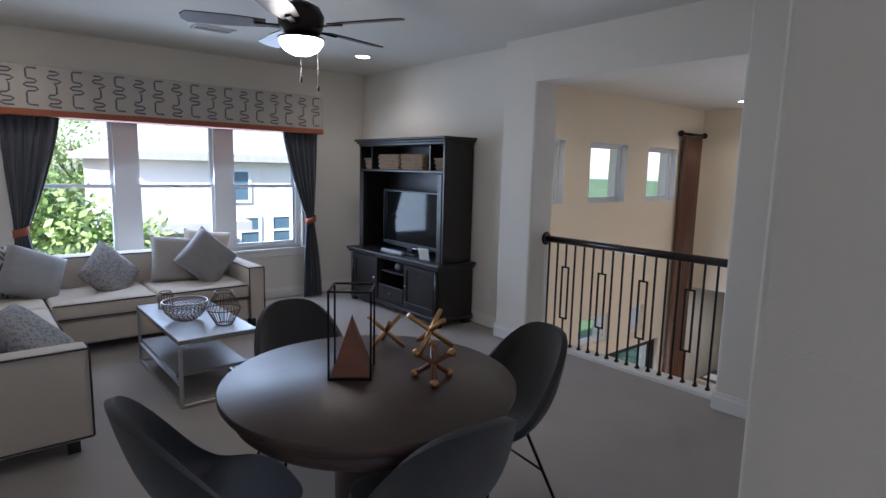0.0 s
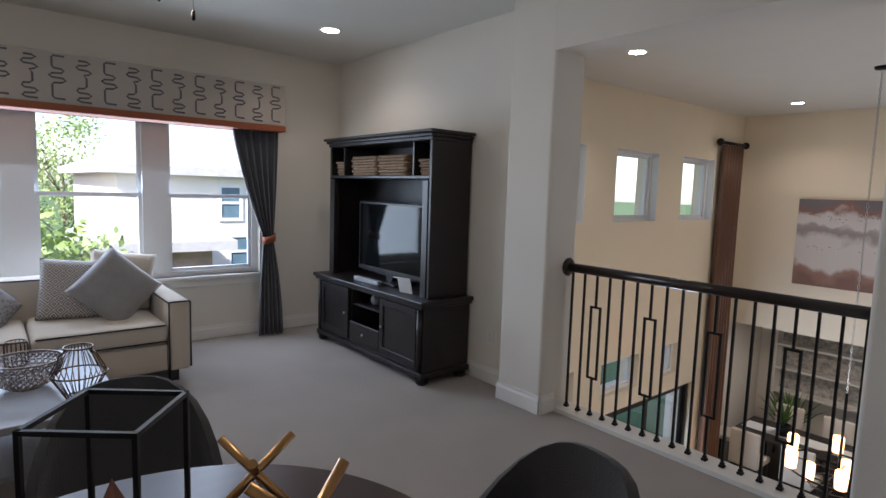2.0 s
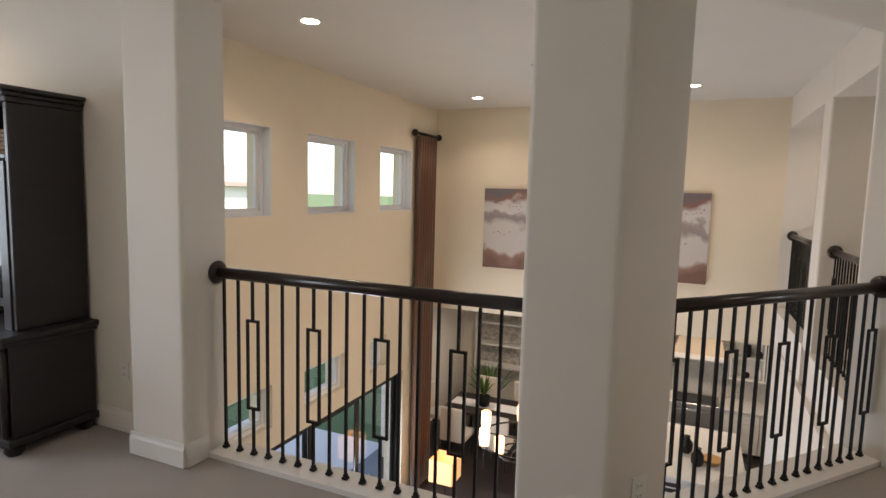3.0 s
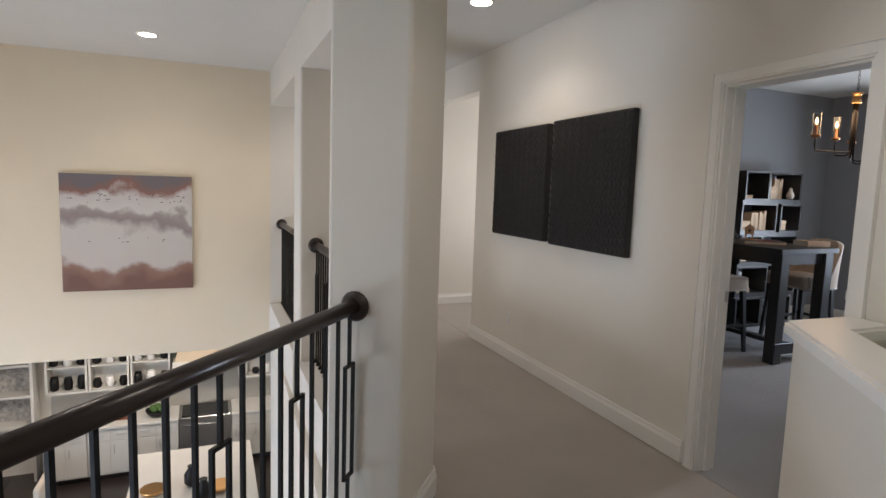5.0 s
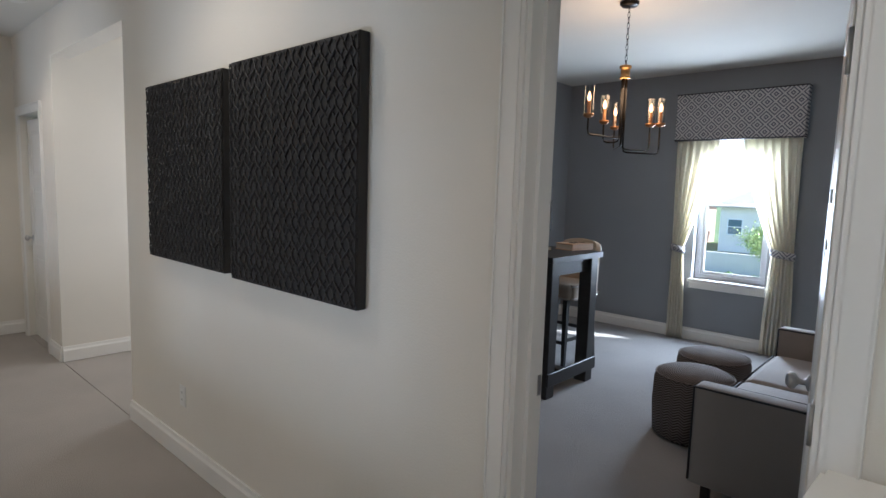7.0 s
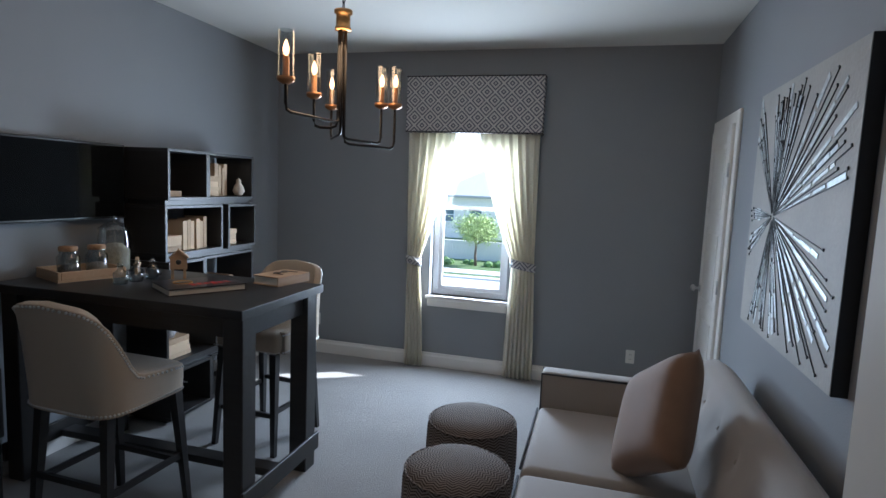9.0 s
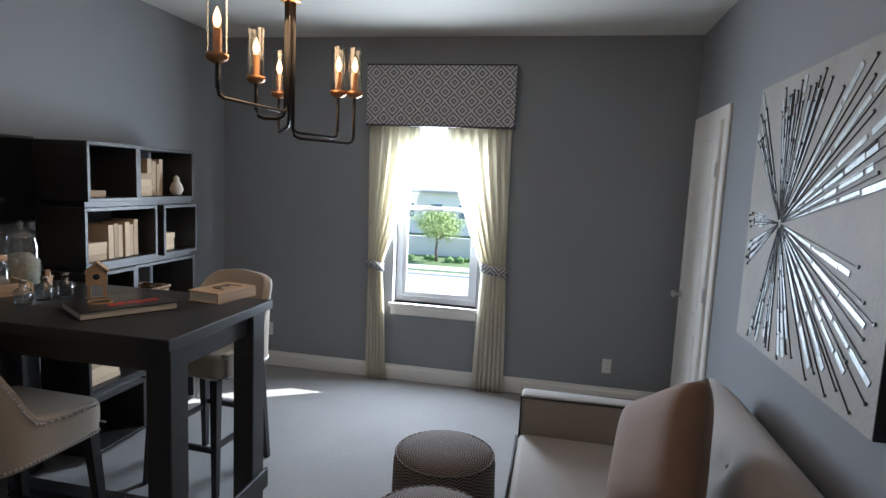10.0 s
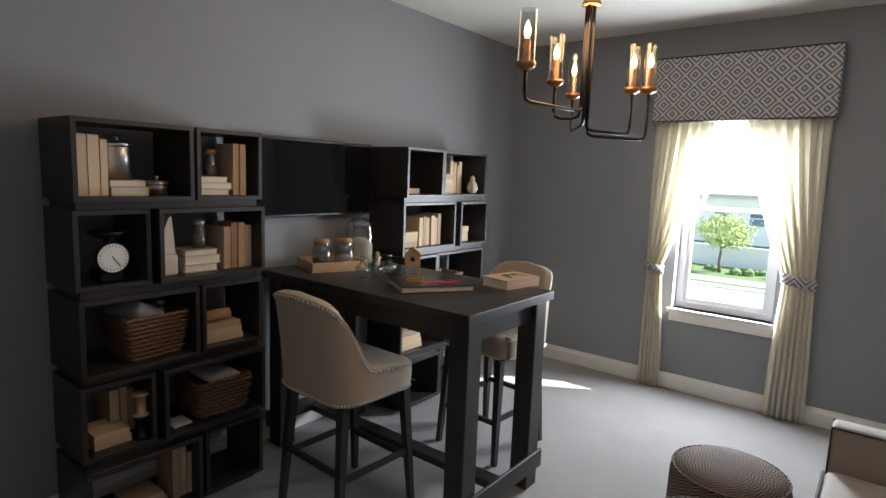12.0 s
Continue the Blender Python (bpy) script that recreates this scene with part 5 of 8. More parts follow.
def black_panel(x0, x1, z0, z1):
    th = thing("wall_panel", pose((x0 + x1) / 2, HALLY + 0.001, (z0 + z1) / 2, 0, 0, 180), "square black wall panel carved with interlacing waves", "wall art", "black wall panels")
    w, h = x1 - x0, z1 - z0
    M = material("matt_black_carved", (0.016, 0.014, 0.014), 0.55, vary=0.2)
    bm = bm_new()
    box(bm, -w / 2, w / 2, -0.045, 0.0, -h / 2, h / 2, 0.006, 2)
    part("board", bm, M, th)
    n = 19
    for k in range(2):
        bm = bm_new()
        for i in range(n + 1):
            x = -w / 2 + 0.012 + (w - 0.024) * i / n
            a = (w / n) * 0.5 * (1 if i % 2 == k else -1)
            tube(bm, [(max(-w / 2 + 0.004, min(w / 2 - 0.004, x + a * math.sin(2 * math.pi * 7.5 * j / 90))), -0.046 - 0.002 * (1 + math.cos(2 * math.pi * 7.5 * j / 90 * (1 if k else 1) + k * math.pi)), -h / 2 + 0.008 + (h - 0.016) * j / 90) for j in range(91)], 0.0042, 5)
        tagged(part("wave_relief", bm, M, th), kind="stuff")
    return th


black_panel(7.03, 7.885, 1.11, 2.02)
black_panel(6.085, 6.955, 1.10, 2.03)


def framed_print(y0, y1, z0, z1, seed):
    th = thing("framed_print", pose(HALLEND - 0.001, (y0 + y1) / 2, (z0 + z1) / 2, 0, 0, -90), "black-framed abstract print in red, black and cream", "picture", "pair of framed prints")
    w, h, f = y1 - y0, z1 - z0, 0.026
    bm = bm_new()
    box(bm, -w / 2, w / 2, -0.028, 0, -h / 2, -h / 2 + f), box(bm, -w / 2, w / 2, -0.028, 0, h / 2 - f, h / 2)
    box(bm, -w / 2, -w / 2 + f, -0.028, 0, -h / 2 + f, h / 2 - f), box(bm, w / 2 - f, w / 2, -0.028, 0, -h / 2 + f, h / 2 - f)
    part("frame", bm, BLACKPLASTIC, th)
    bm = bm_new()
    box(bm, -w / 2 + f, w / 2 - f, -0.010, -0.002, -h / 2 + f, h / 2 - f)
    part("mount", bm, material("cream_card", (0.68, 0.64, 0.58), 0.8), th, "cream card mount")
    rr = random.Random(seed)
    iw, ih = w * 0.27, h * 0.33
    bm = bm_new()
    box(bm, -iw, iw, -0.0125, -0.0102, -ih, ih)
    part("print", bm, material("print_grey", (0.16, 0.12, 0.11), 0.7), th)
    cols = [material("print_red", (0.38, 0.07, 0.05), 0.7), material("print_black", (0.02, 0.018, 0.018), 0.7), material("print_blush", (0.42, 0.28, 0.24), 0.7)]
    for k in range(9):
        a = 2 * math.pi * k / 9 + rr.random() * 0.3
        b = a + 0.5 + rr.random() * 0.25
        r0, r1 = 0.10 * min(iw, ih) * 5 * rr.random() * 0.4, min(iw, ih) * (0.75 + 0.24 * rr.random())
        z = -0.0128 - 0.0002 * k
        bm = bm_new()
        vs = [bm.verts.new((r * math.cos(t), z, r * math.sin(t))) for r, t in ((r0, a), (r1, a), (r1, b), (r0 + 0.01, b))]
        bm.faces.new(vs)
        part("shape", bm, cols[k % 3], th)
    return th


framed_print(-1.435, -0.845, 1.72, 2.39, 3)
framed_print(-1.435, -0.865, 0.955, 1.63, 8)
th = thing("smoke_detector", pose(9.75, -1.58, CEIL), "round white smoke detector on the ceiling", "detector")
bm = bm_new()
lathe(bm, [(0.045, -0.03), (0.06, -0.02), (0.066, -0.0005)], 24)
part("cover", bm, WHITEPLASTIC, th)
th = thing("attic_hatch", pose(10.35, -1.05, CEIL), "white framed attic hatch in the ceiling", "hatch")
bm = bm_new()
for a, b, c, d in ((-0.34, 0.34, -0.34, -0.29), (-0.34, 0.34, 0.29, 0.34), (-0.34, -0.29, -0.29, 0.29), (0.29, 0.34, -0.29, 0.29)):
    box(bm, a, b, c, d, -0.014, -0.0005, 0.003, 1)
part("frame", bm, WHITEPLASTIC, th)
bm = bm_new()
box(bm, -0.288, 0.288, -0.288, 0.288, -0.006, -0.0005)
part("panel", bm, WHITEPLASTIC, th)

# ---- games room things ----
BOOKC = material("kraft_book_covers", (0.26, 0.155, 0.085), 0.75, vary=0.12, alpha_random=0.9, tint=(0.56, 0.43, 0.29))
PAPER = material("book_pages", (0.66, 0.60, 0.50), 0.85, vary=0.1)


def book(parent_m, w, h, t, lying=False, label="tan paper-wrapped book on the shelf"):
    """A book with its spine towards local -x: cover and page block."""
    th = thing("book", parent_m, label, "book", "tan books on the shelves")
    bm = bm_new()
    c = 0.003
    box(bm, 0, w, 0, c, 0, h), box(bm, 0, w, t - c, t, 0, h), box(bm, 0, c, c, t - c, 0, h)
    part("cover", bm, BOOKC, th)
    bm = bm_new()
    box(bm, c + 0.001, w - 0.006, c + 0.0005, t - c - 0.0005, 0.004, h - 0.004)
    part("page_block", bm, PAPER, th)
    return th


_br = random.Random(5)


def books_up(x, y, z, n, h=0.22):
    """Standing books, from y towards -y, spines to the room (-x)."""
    for i in range(n):
        t = 0.026 + 0.016 * _br.random()
        hh = h * (0.78 + 0.22 * _br.random())
        y -= t + 0.005
        book(pose(x + 0.012 * _br.random(), y, z, 0, 0, 0), 0.16, hh, t)
    return y


def books_flat(x, y, z, n, length=0.22, pages=False):
    """Lying books stacked from z up, running from y towards -y; spines or page edges to the room."""
    for i in range(n):
        t = 0.026 + 0.014 * _br.random()
        L = length * (0.88 + 0.12 * _br.random())
        p, q = x + 0.01 * _br.random(), y - 0.006 * _br.random()
        if pages:
            m = Matrix(((-1, 0, 0, p + 0.16), (0, 0, 1, q - L), (0, 1, 0, z), (0, 0, 0, 1)))
        else:
            m = Matrix(((1, 0, 0, p), (0, 0, -1, q), (0, 1, 0, z), (0, 0, 0, 1)))
        book(m, 0.16, L, t)
        z += t + 0.001
    return z


def shelf_tower(name, y_left, width, tiers, label):
    """Stacked open boxes, staggered tier by tier, on recessed battens. tiers: where each tier splits, from the left (+y)."""
    th = thing(name, pose(0, 0, 0), label, "shelf")
    X0, X1, T, HT, GAP = 7.84, 8.175, 0.02, 0.328, 0.034
    cells = []
    z = 0.03
    bm = bm_new()
    box(bm, X0 + 0.05, X1 - 0.02, y_left - width + 0.03, y_left - 0.03, 0, 0.03)
    part("batten", bm, BLACKWOOD, th)
    for k, s in enumerate(tiers):
        row = []
        for a, b in ((0.0, s - 0.015), (s + 0.015, 1.0)):
            ya, yb = y_left - a * width, y_left - b * width
            jog = 0.012 * (1 if (k + (a > 0)) % 2 else -1)
            x0 = X0 + jog
            bm = bm_new()
            box(bm, x0, X1, yb, ya, z, z + T, 0.0015, 1)
            back = part("cubby_box", bm, BLACKWOOD, th, "open-backed black box")
            for e in ((yb, ya, z + HT - T, z + HT), (yb, yb + T, z + T, z + HT - T), (ya - T, ya, z + T, z + HT - T)):
                bm = bm_new()
                box(bm, x0, X1, *e, 0.0015, 1)
                part("board", bm, BLACKWOOD, back)
            row.append((ya - T, yb + T, z + T + 0.0005))
        cells.append(row)
        if k < len(tiers) - 1:
            bm = bm_new()
            box(bm, X0 + 0.03, X1 - 0.02, y_left - width + 0.02, y_left - 0.02, z + HT, z + HT + GAP)
            part("batten", bm, BLACKWOOD, th)
        z += HT + GAP
    return cells


B = shelf_tower("bookcase", -2.98, 0.845, (0.607, 0.37, 0.603, 0.367, 0.587), "tower of staggered black wooden boxes with books and baskets")
A = shelf_tower("bookcase", -4.885, 0.94, (0.45, 0.55, 0.38, 0.62, 0.42), "tower of staggered black wooden boxes with tan books")
BX_ = 7.90


def canister(x, y, z, r, h):
    th = thing("canister", pose(x, y, z), "round brushed steel canister with a lid", "canister")
    bm = bm_new()
    lathe(bm, [(r, 0), (r, h), (r - 0.002, h + 0.002)], 24)
    part("body", bm, SILVER, th)
    bm = bm_new()
    lathe(bm, [(r + 0.003, h - 0.012), (r + 0.004, h + 0.004), (r - 0.01, h + 0.009), (0.006, h + 0.011), (0.006, h + 0.018), (0.011, h + 0.026), (0.0, h + 0.031)], 24)
    part("lid", bm, SILVER, th)


def glass_jar(x, y, z, r, h, fill, cork=True, label="glass jar with a cork lid"):
    th = thing("glass_jar", pose(x, y, z), label, "jar")
    bm = bm_new()
    lathe(bm, [(0.0, 0.0), (r * 0.95, 0.0), (r, 0.008), (r, h * 0.78), (r * 0.75, h * 0.9), (r * 0.75, h)], 20, closed=False)
    part("glass", bm, CLEAR, th, "clear glass body")
    bm = bm_new()
    lathe(bm, [(0.0, 0.004), (r * 0.9, 0.004), (r * 0.92, h * 0.35), (r * 0.5, h * 0.48), (0.0, h * 0.5)], 14)
    part("contents", bm, fill, th)
    bm = bm_new()
    lathe(bm, [(r * 0.8, h + 0.0005), (r * 0.84, h + 0.012), (r * 0.8, h + 0.024), (0.0, h + 0.025)], 16)
    part("lid", bm, CORK if cork else SILVER, th)
    return th


CORK = material("cork", (0.34, 0.20, 0.11), 0.85, vary=0.3, scale=60)
PEBBLE = material("dark_pebbles", (0.10, 0.085, 0.07), 0.7, vary=0.5, scale=120)
GREENFILL = material("olive_filling", (0.10, 0.11, 0.03), 0.6, vary=0.4, scale=90)
SAND = material("pale_shells", (0.42, 0.34, 0.27), 0.7, vary=0.4, scale=120)
WHITEWOOD = material("whitewashed_wood", (0.55, 0.48, 0.40), 0.7, vary=0.12, scale=20)
PALEWOOD = grained("pale_pine", (0.42, 0.27, 0.15), (0.55, 0.38, 0.24), 0.6)
# B tower, from the top: tier 5 ... tier 1
c0, c1 = B[4]
books_up(BX_, c0[0] - 0.02, c0[2], 3, 0.26)
_z = books_flat(BX_, c0[0] - 0.14, c0[2], 2, 0.16, True)
canister(7.99, c0[0] - 0.205, _z, 0.056, 0.15)
canister(7.97, c0[0] - 0.36, c0[2], 0.046, 0.055)
_z = books_flat(BX_, c1[0] - 0.015, c1[2], 3, 0.17, True)
glass_jar(7.99, c1[0] - 0.12, _z, 0.032, 0.105, PEBBLE, label="small jar of dark pebbles on stacked books")
books_up(BX_, c1[0] - 0.19, c1[2], 2, 0.25)
c0, c1 = B[3]
th = thing("kitchen_scale", pose(7.95, c0[0] - 0.135, c0[2]), "dark kitchen scale with a round white dial", "scale")
bm = bm_new()
box(bm, -0.05, 0.06, -0.05, 0.05, 0, 0.05, 0.01, 2)
part("body", bm, IRON, th)
bm = bm_new()
lathe(bm, [(0.0, 0), (0.068, 0), (0.068, 0.02), (0.0, 0.02)], 28)
part("dial_case", bm, IRON, th, m=pose(-0.045, 0, 0.105, 0, -90))
bm = bm_new()
lathe(bm, [(0.0, 0), (0.06, 0), (0.06, 0.002), (0.0, 0.002)], 28)
for _f in bm.faces:
    _f.smooth = False
_dl = part("dial", bm, WHITEPLASTIC, th, "white dial with ticks", pose(-0.0655, 0, 0.105, 0, -90))
bm = bm_new()
for _k in range(24):
    _a = 2 * math.pi * _k / 24
    box(bm, -0.001, 0.001, 0.046, 0.056, 0.0022, 0.003, m=Matrix.Rotation(_a, 4, "Z"))
box(bm, -0.002, 0.002, -0.01, 0.045, 0.0032, 0.004, m=Matrix.Rotation(2.2, 4, "Z"))
part("ticks_and_needle", bm, BLACKPLASTIC, _dl)
bm = bm_new()
lathe(bm, [(0.0, 0.185), (0.05, 0.19), (0.075, 0.21), (0.07, 0.212), (0.0, 0.195)], 24)
part("pan", bm, IRON, th)
bm = bm_new()
tube(bm, [(0, 0, 0.04), (0, 0, 0.19)], 0.012, 8)
part("stem", bm, IRON, th)
th = thing("toy_sailboat", pose(7.92, c1[0] - 0.05, c1[2]), "whitewashed wooden toy sailboat", "ornament")
bm = bm_new()
box(bm, -0.03, 0.03, -0.04, 0.04, 0, 0.10, 0.012, 2)
part("hull", bm, WHITEWOOD, th)
bm = bm_new()
_pr = [(-0.035, 0.10), (0.035, 0.10), (0.02, 0.19), (-0.005, 0.26), (-0.02, 0.27)]
_lo = [bm.verts.new((-0.012, y, z)) for y, z in _pr]
_hi = [bm.verts.new((0.012, y, z)) for y, z in _pr]
bm.faces.new(_lo), bm.faces.new(_hi[::-1])
for _i in range(5):
    bm.faces.new((_lo[_i], _lo[(_i + 1) % 5], _hi[(_i + 1) % 5], _hi[_i]))
bmesh.ops.recalc_face_normals(bm, faces=bm.faces)
part("sail", bm, WHITEWOOD, th)
_z = books_flat(BX_, c1[0] - 0.125, c1[2], 3, 0.18, True)
glass_jar(7.98, c1[0] - 0.235, _z, 0.034, 0.11, GREENFILL, False, "jar of green olives with a steel lid")
books_up(BX_, c1[0] - 0.32, c1[2], 4, 0.265)
c0, c1 = B[2]
basket("wicker_basket", pose(7.98, c0[0] - 0.30, c0[2], 0, 0, 96), 0.29, 0.22, 0.20, 0.22, WICKER, "tapered brown wicker basket holding a cloth and bottle", rows=10)
bm = bm_new()
cushion(bm, 0.20, 0.16, 0.10, 10, 3.0, 0.5)
_ob = part("folded_cloth", bm, PALEGREY)
_ob.matrix_world = pose(7.98, c0[0] - 0.25, c0[2] + 0.195, 18, 8, 20)
tagged(_ob, "pale grey cloth folded in the basket", "cloth")
glass_jar(7.97, c0[0] - 0.36, c0[2] + 0.10, 0.035, 0.12, SAND, False, "small clear bottle standing in the basket")
_z = books_flat(BX_, c1[0] - 0.03, c1[2], 3, 0.20)
th = thing("rolled_paper", pose(7.97, c1[0] - 0.11, _z + 0.001), "rolled tan parchment on stacked books", "paper")
bm = bm_new()
tube(bm, [(0, -0.07, 0.028), (0, 0.07, 0.028)], 0.028, 12)
part("roll", bm, PALEWOOD, th)
c0, c1 = B[1]
books_flat(BX_, c0[0] - 0.04, c0[2], 2, 0.15)
books_up(8.0, c0[0] - 0.14, c0[2], 3, 0.22)
for _dx, _z0 in ((0.0, 0), (0.0, 0.105)):
    bm = bm_new()
    lathe(bm, [(0.036, 0), (0.036, 0.01), (0.022, 0.012), (0.022, 0.09), (0.036, 0.092), (0.036, 0.102)], 16, (7.91, c0[0] - 0.235, c0[2] + _z0))
    tagged(part("thread_spool", bm, PALEWOOD if _z0 else IRON), "large wooden thread spool on the shelf", "spool")
basket("wicker_basket", pose(7.98, c1[0] - 0.30, c1[2], 0, 0, 90), 0.28, 0.22, 0.18, 0.15, WICKER, "square brown wicker basket holding white cloth", rows=9)
bm = bm_new()
cushion(bm, 0.22, 0.17, 0.06, 10, 3.0, 0.5)
_ob = part("folded_cloth", bm, CREAMCLOTH)
_ob.matrix_world = pose(7.98, c1[0] - 0.30, c1[2] + 0.185)
tagged(_ob, "white cloth folded in the wicker basket", "cloth")
bm = bm_new()
box(bm, 7.88, 7.98, c1[0] - 0.13, c1[0] - 0.04, c1[2], c1[2] + 0.012, 0.002, 1)
tagged(part("paper_card", bm, WHITEPLASTIC), "small white card lying on the shelf", "card")
c0, c1 = B[0]
books_flat(BX_, c0[0] - 0.16, c0[2], 2, 0.18)
books_up(BX_, c0[0] - 0.36, c0[2], 3, 0.25)
# A tower
c0, c1 = A[4]
books_flat(BX_, c0[0] - 0.02, c0[2], 1, 0.18)
books_flat(BX_, c1[0] - 0.02, c1[2], 4, 0.15)
books_up(7.96, c1[0] - 0.19, c1[2], 4, 0.24)
th = thing("carved_bird", pose(7.9, c1[1] + 0.10, c1[2]), "pale carved wooden bird on the shelf", "ornament")
bm = bm_new()
lathe(bm, [(0.0, 0.0), (0.03, 0.01), (0.045, 0.04), (0.035, 0.075), (0.018, 0.10), (0.02, 0.12), (0.0, 0.14)], 14)
part("body", bm, WHITEWOOD, th)
c0, c1 = A[3]
_z = books_flat(BX_, c0[0] - 0.02, c0[2], 3, 0.17)
glass_jar(7.97, c0[0] - 0.07, _z, 0.035, 0.12, PEBBLE, label="jar of dark pebbles on stacked books")
books_up(BX_, c0[0] - 0.20, c0[2], 6, 0.23)
_z = books_flat(BX_, c1[0] - 0.02, c1[2], 3, 0.17)
th = thing("carved_shell", pose(7.95, c1[0] - 0.07, _z), "pale carved shell on stacked books", "ornament")
bm = bm_new()
lathe(bm, [(0.0, 0.0), (0.04, 0.005), (0.05, 0.03), (0.02, 0.07), (0.0, 0.09)], 14)
part("body", bm, WHITEWOOD, th)
c0, c1 = A[2]
books_flat(BX_, c0[0] - 0.03, c0[2], 2, 0.16)
basket("wicker_basket", pose(7.99, c1[0] - 0.2, c1[2], 0, 0, 90), 0.26, 0.2, 0.13, 0.15, SEAGRASS, "low woven basket in a black box shelf", rows=6)
c0, c1 = A[1]
_z = books_flat(BX_, c0[0] - 0.02, c0[2], 4, 0.25)
bm = bm_new()
lathe(bm, [(0.03, 0), (0.045, 0.03), (0.045, 0.09), (0.025, 0.11), (0.022, 0.12)], 16, (7.96, c0[0] - 0.12, _z))
tagged(part("patterned_jar", bm, material("blue_white_china", (0.08, 0.12, 0.25), 0.25, vary=0.9, scale=70, tint=(0.6, 0.6, 0.6))), "small blue and white china jar on books", "jar")

# wall-mounted television
th = thing("wall_television", pose(8.16, -4.39, 1.505), "flat black television mounted on the grey wall", "television")
bm = bm_new()
box(bm, -0.03, 0.025, -0.47, 0.47, -0.15, 0.31, 0.006, 2)
part("casing", bm, BLACKPLASTIC, th)
bm = bm_new()
box(bm, -0.0325, -0.031, -0.455, 0.455, -0.135, 0.295)
part("screen", bm, SCREEN, th, "glossy dark screen")
bm = bm_new()
box(bm, 0.0252, 0.0398, -0.1, 0.1, -0.1, 0.1)
part("bracket", bm, IRON, th)

# pub table
PT = 1.06
th = thing("pub_table", pose(6.695, -4.03, 0), "tall black wooden pub table with thick legs", "table")
L, W = 1.47, 0.76
bm = bm_new()
box(bm, 0, L, -W, 0, PT - 0.045, PT, 0.004, 2)
part("tabletop", bm, BLACKWOOD, th)
for _x in (0.022, L - 0.127):
    for _y in (-0.14, -W + 0.035):
        bm = bm_new()
        box(bm, _x, _x + 0.105, _y, _y + 0.105, 0, PT - 0.0455, 0.004, 1)
        part("leg", bm, BLACKWOOD, th)
    bm = bm_new()
    box(bm, _x - 0.018 if _x < 0.1 else _x + 0.1055, _x - 0.0005 if _x < 0.1 else _x + 0.123, -W + 0.02, -0.02, 0.10, 0.20, 0.004, 1)
    part("end_stretcher", bm, BLACKWOOD, th)
    bm = bm_new()
    box(bm, _x + 0.03, _x + 0.055, -W + 0.141, -0.141, PT - 0.15, PT - 0.046)
    part("end_apron", bm, BLACKWOOD, th)
for _y in (-0.09, -W + 0.06):
    bm = bm_new()
    box(bm, 0.141, L - 0.141, _y, _y + 0.025, PT - 0.15, PT - 0.046)
    part("side_apron", bm, BLACKWOOD, th)
bm = bm_new()
box(bm, 0.036, L - 0.036, -W / 2 - 0.045, -W / 2 + 0.045, 0.11, 0.15, 0.003, 1)
part("long_stretcher", bm, BLACKWOOD, th)


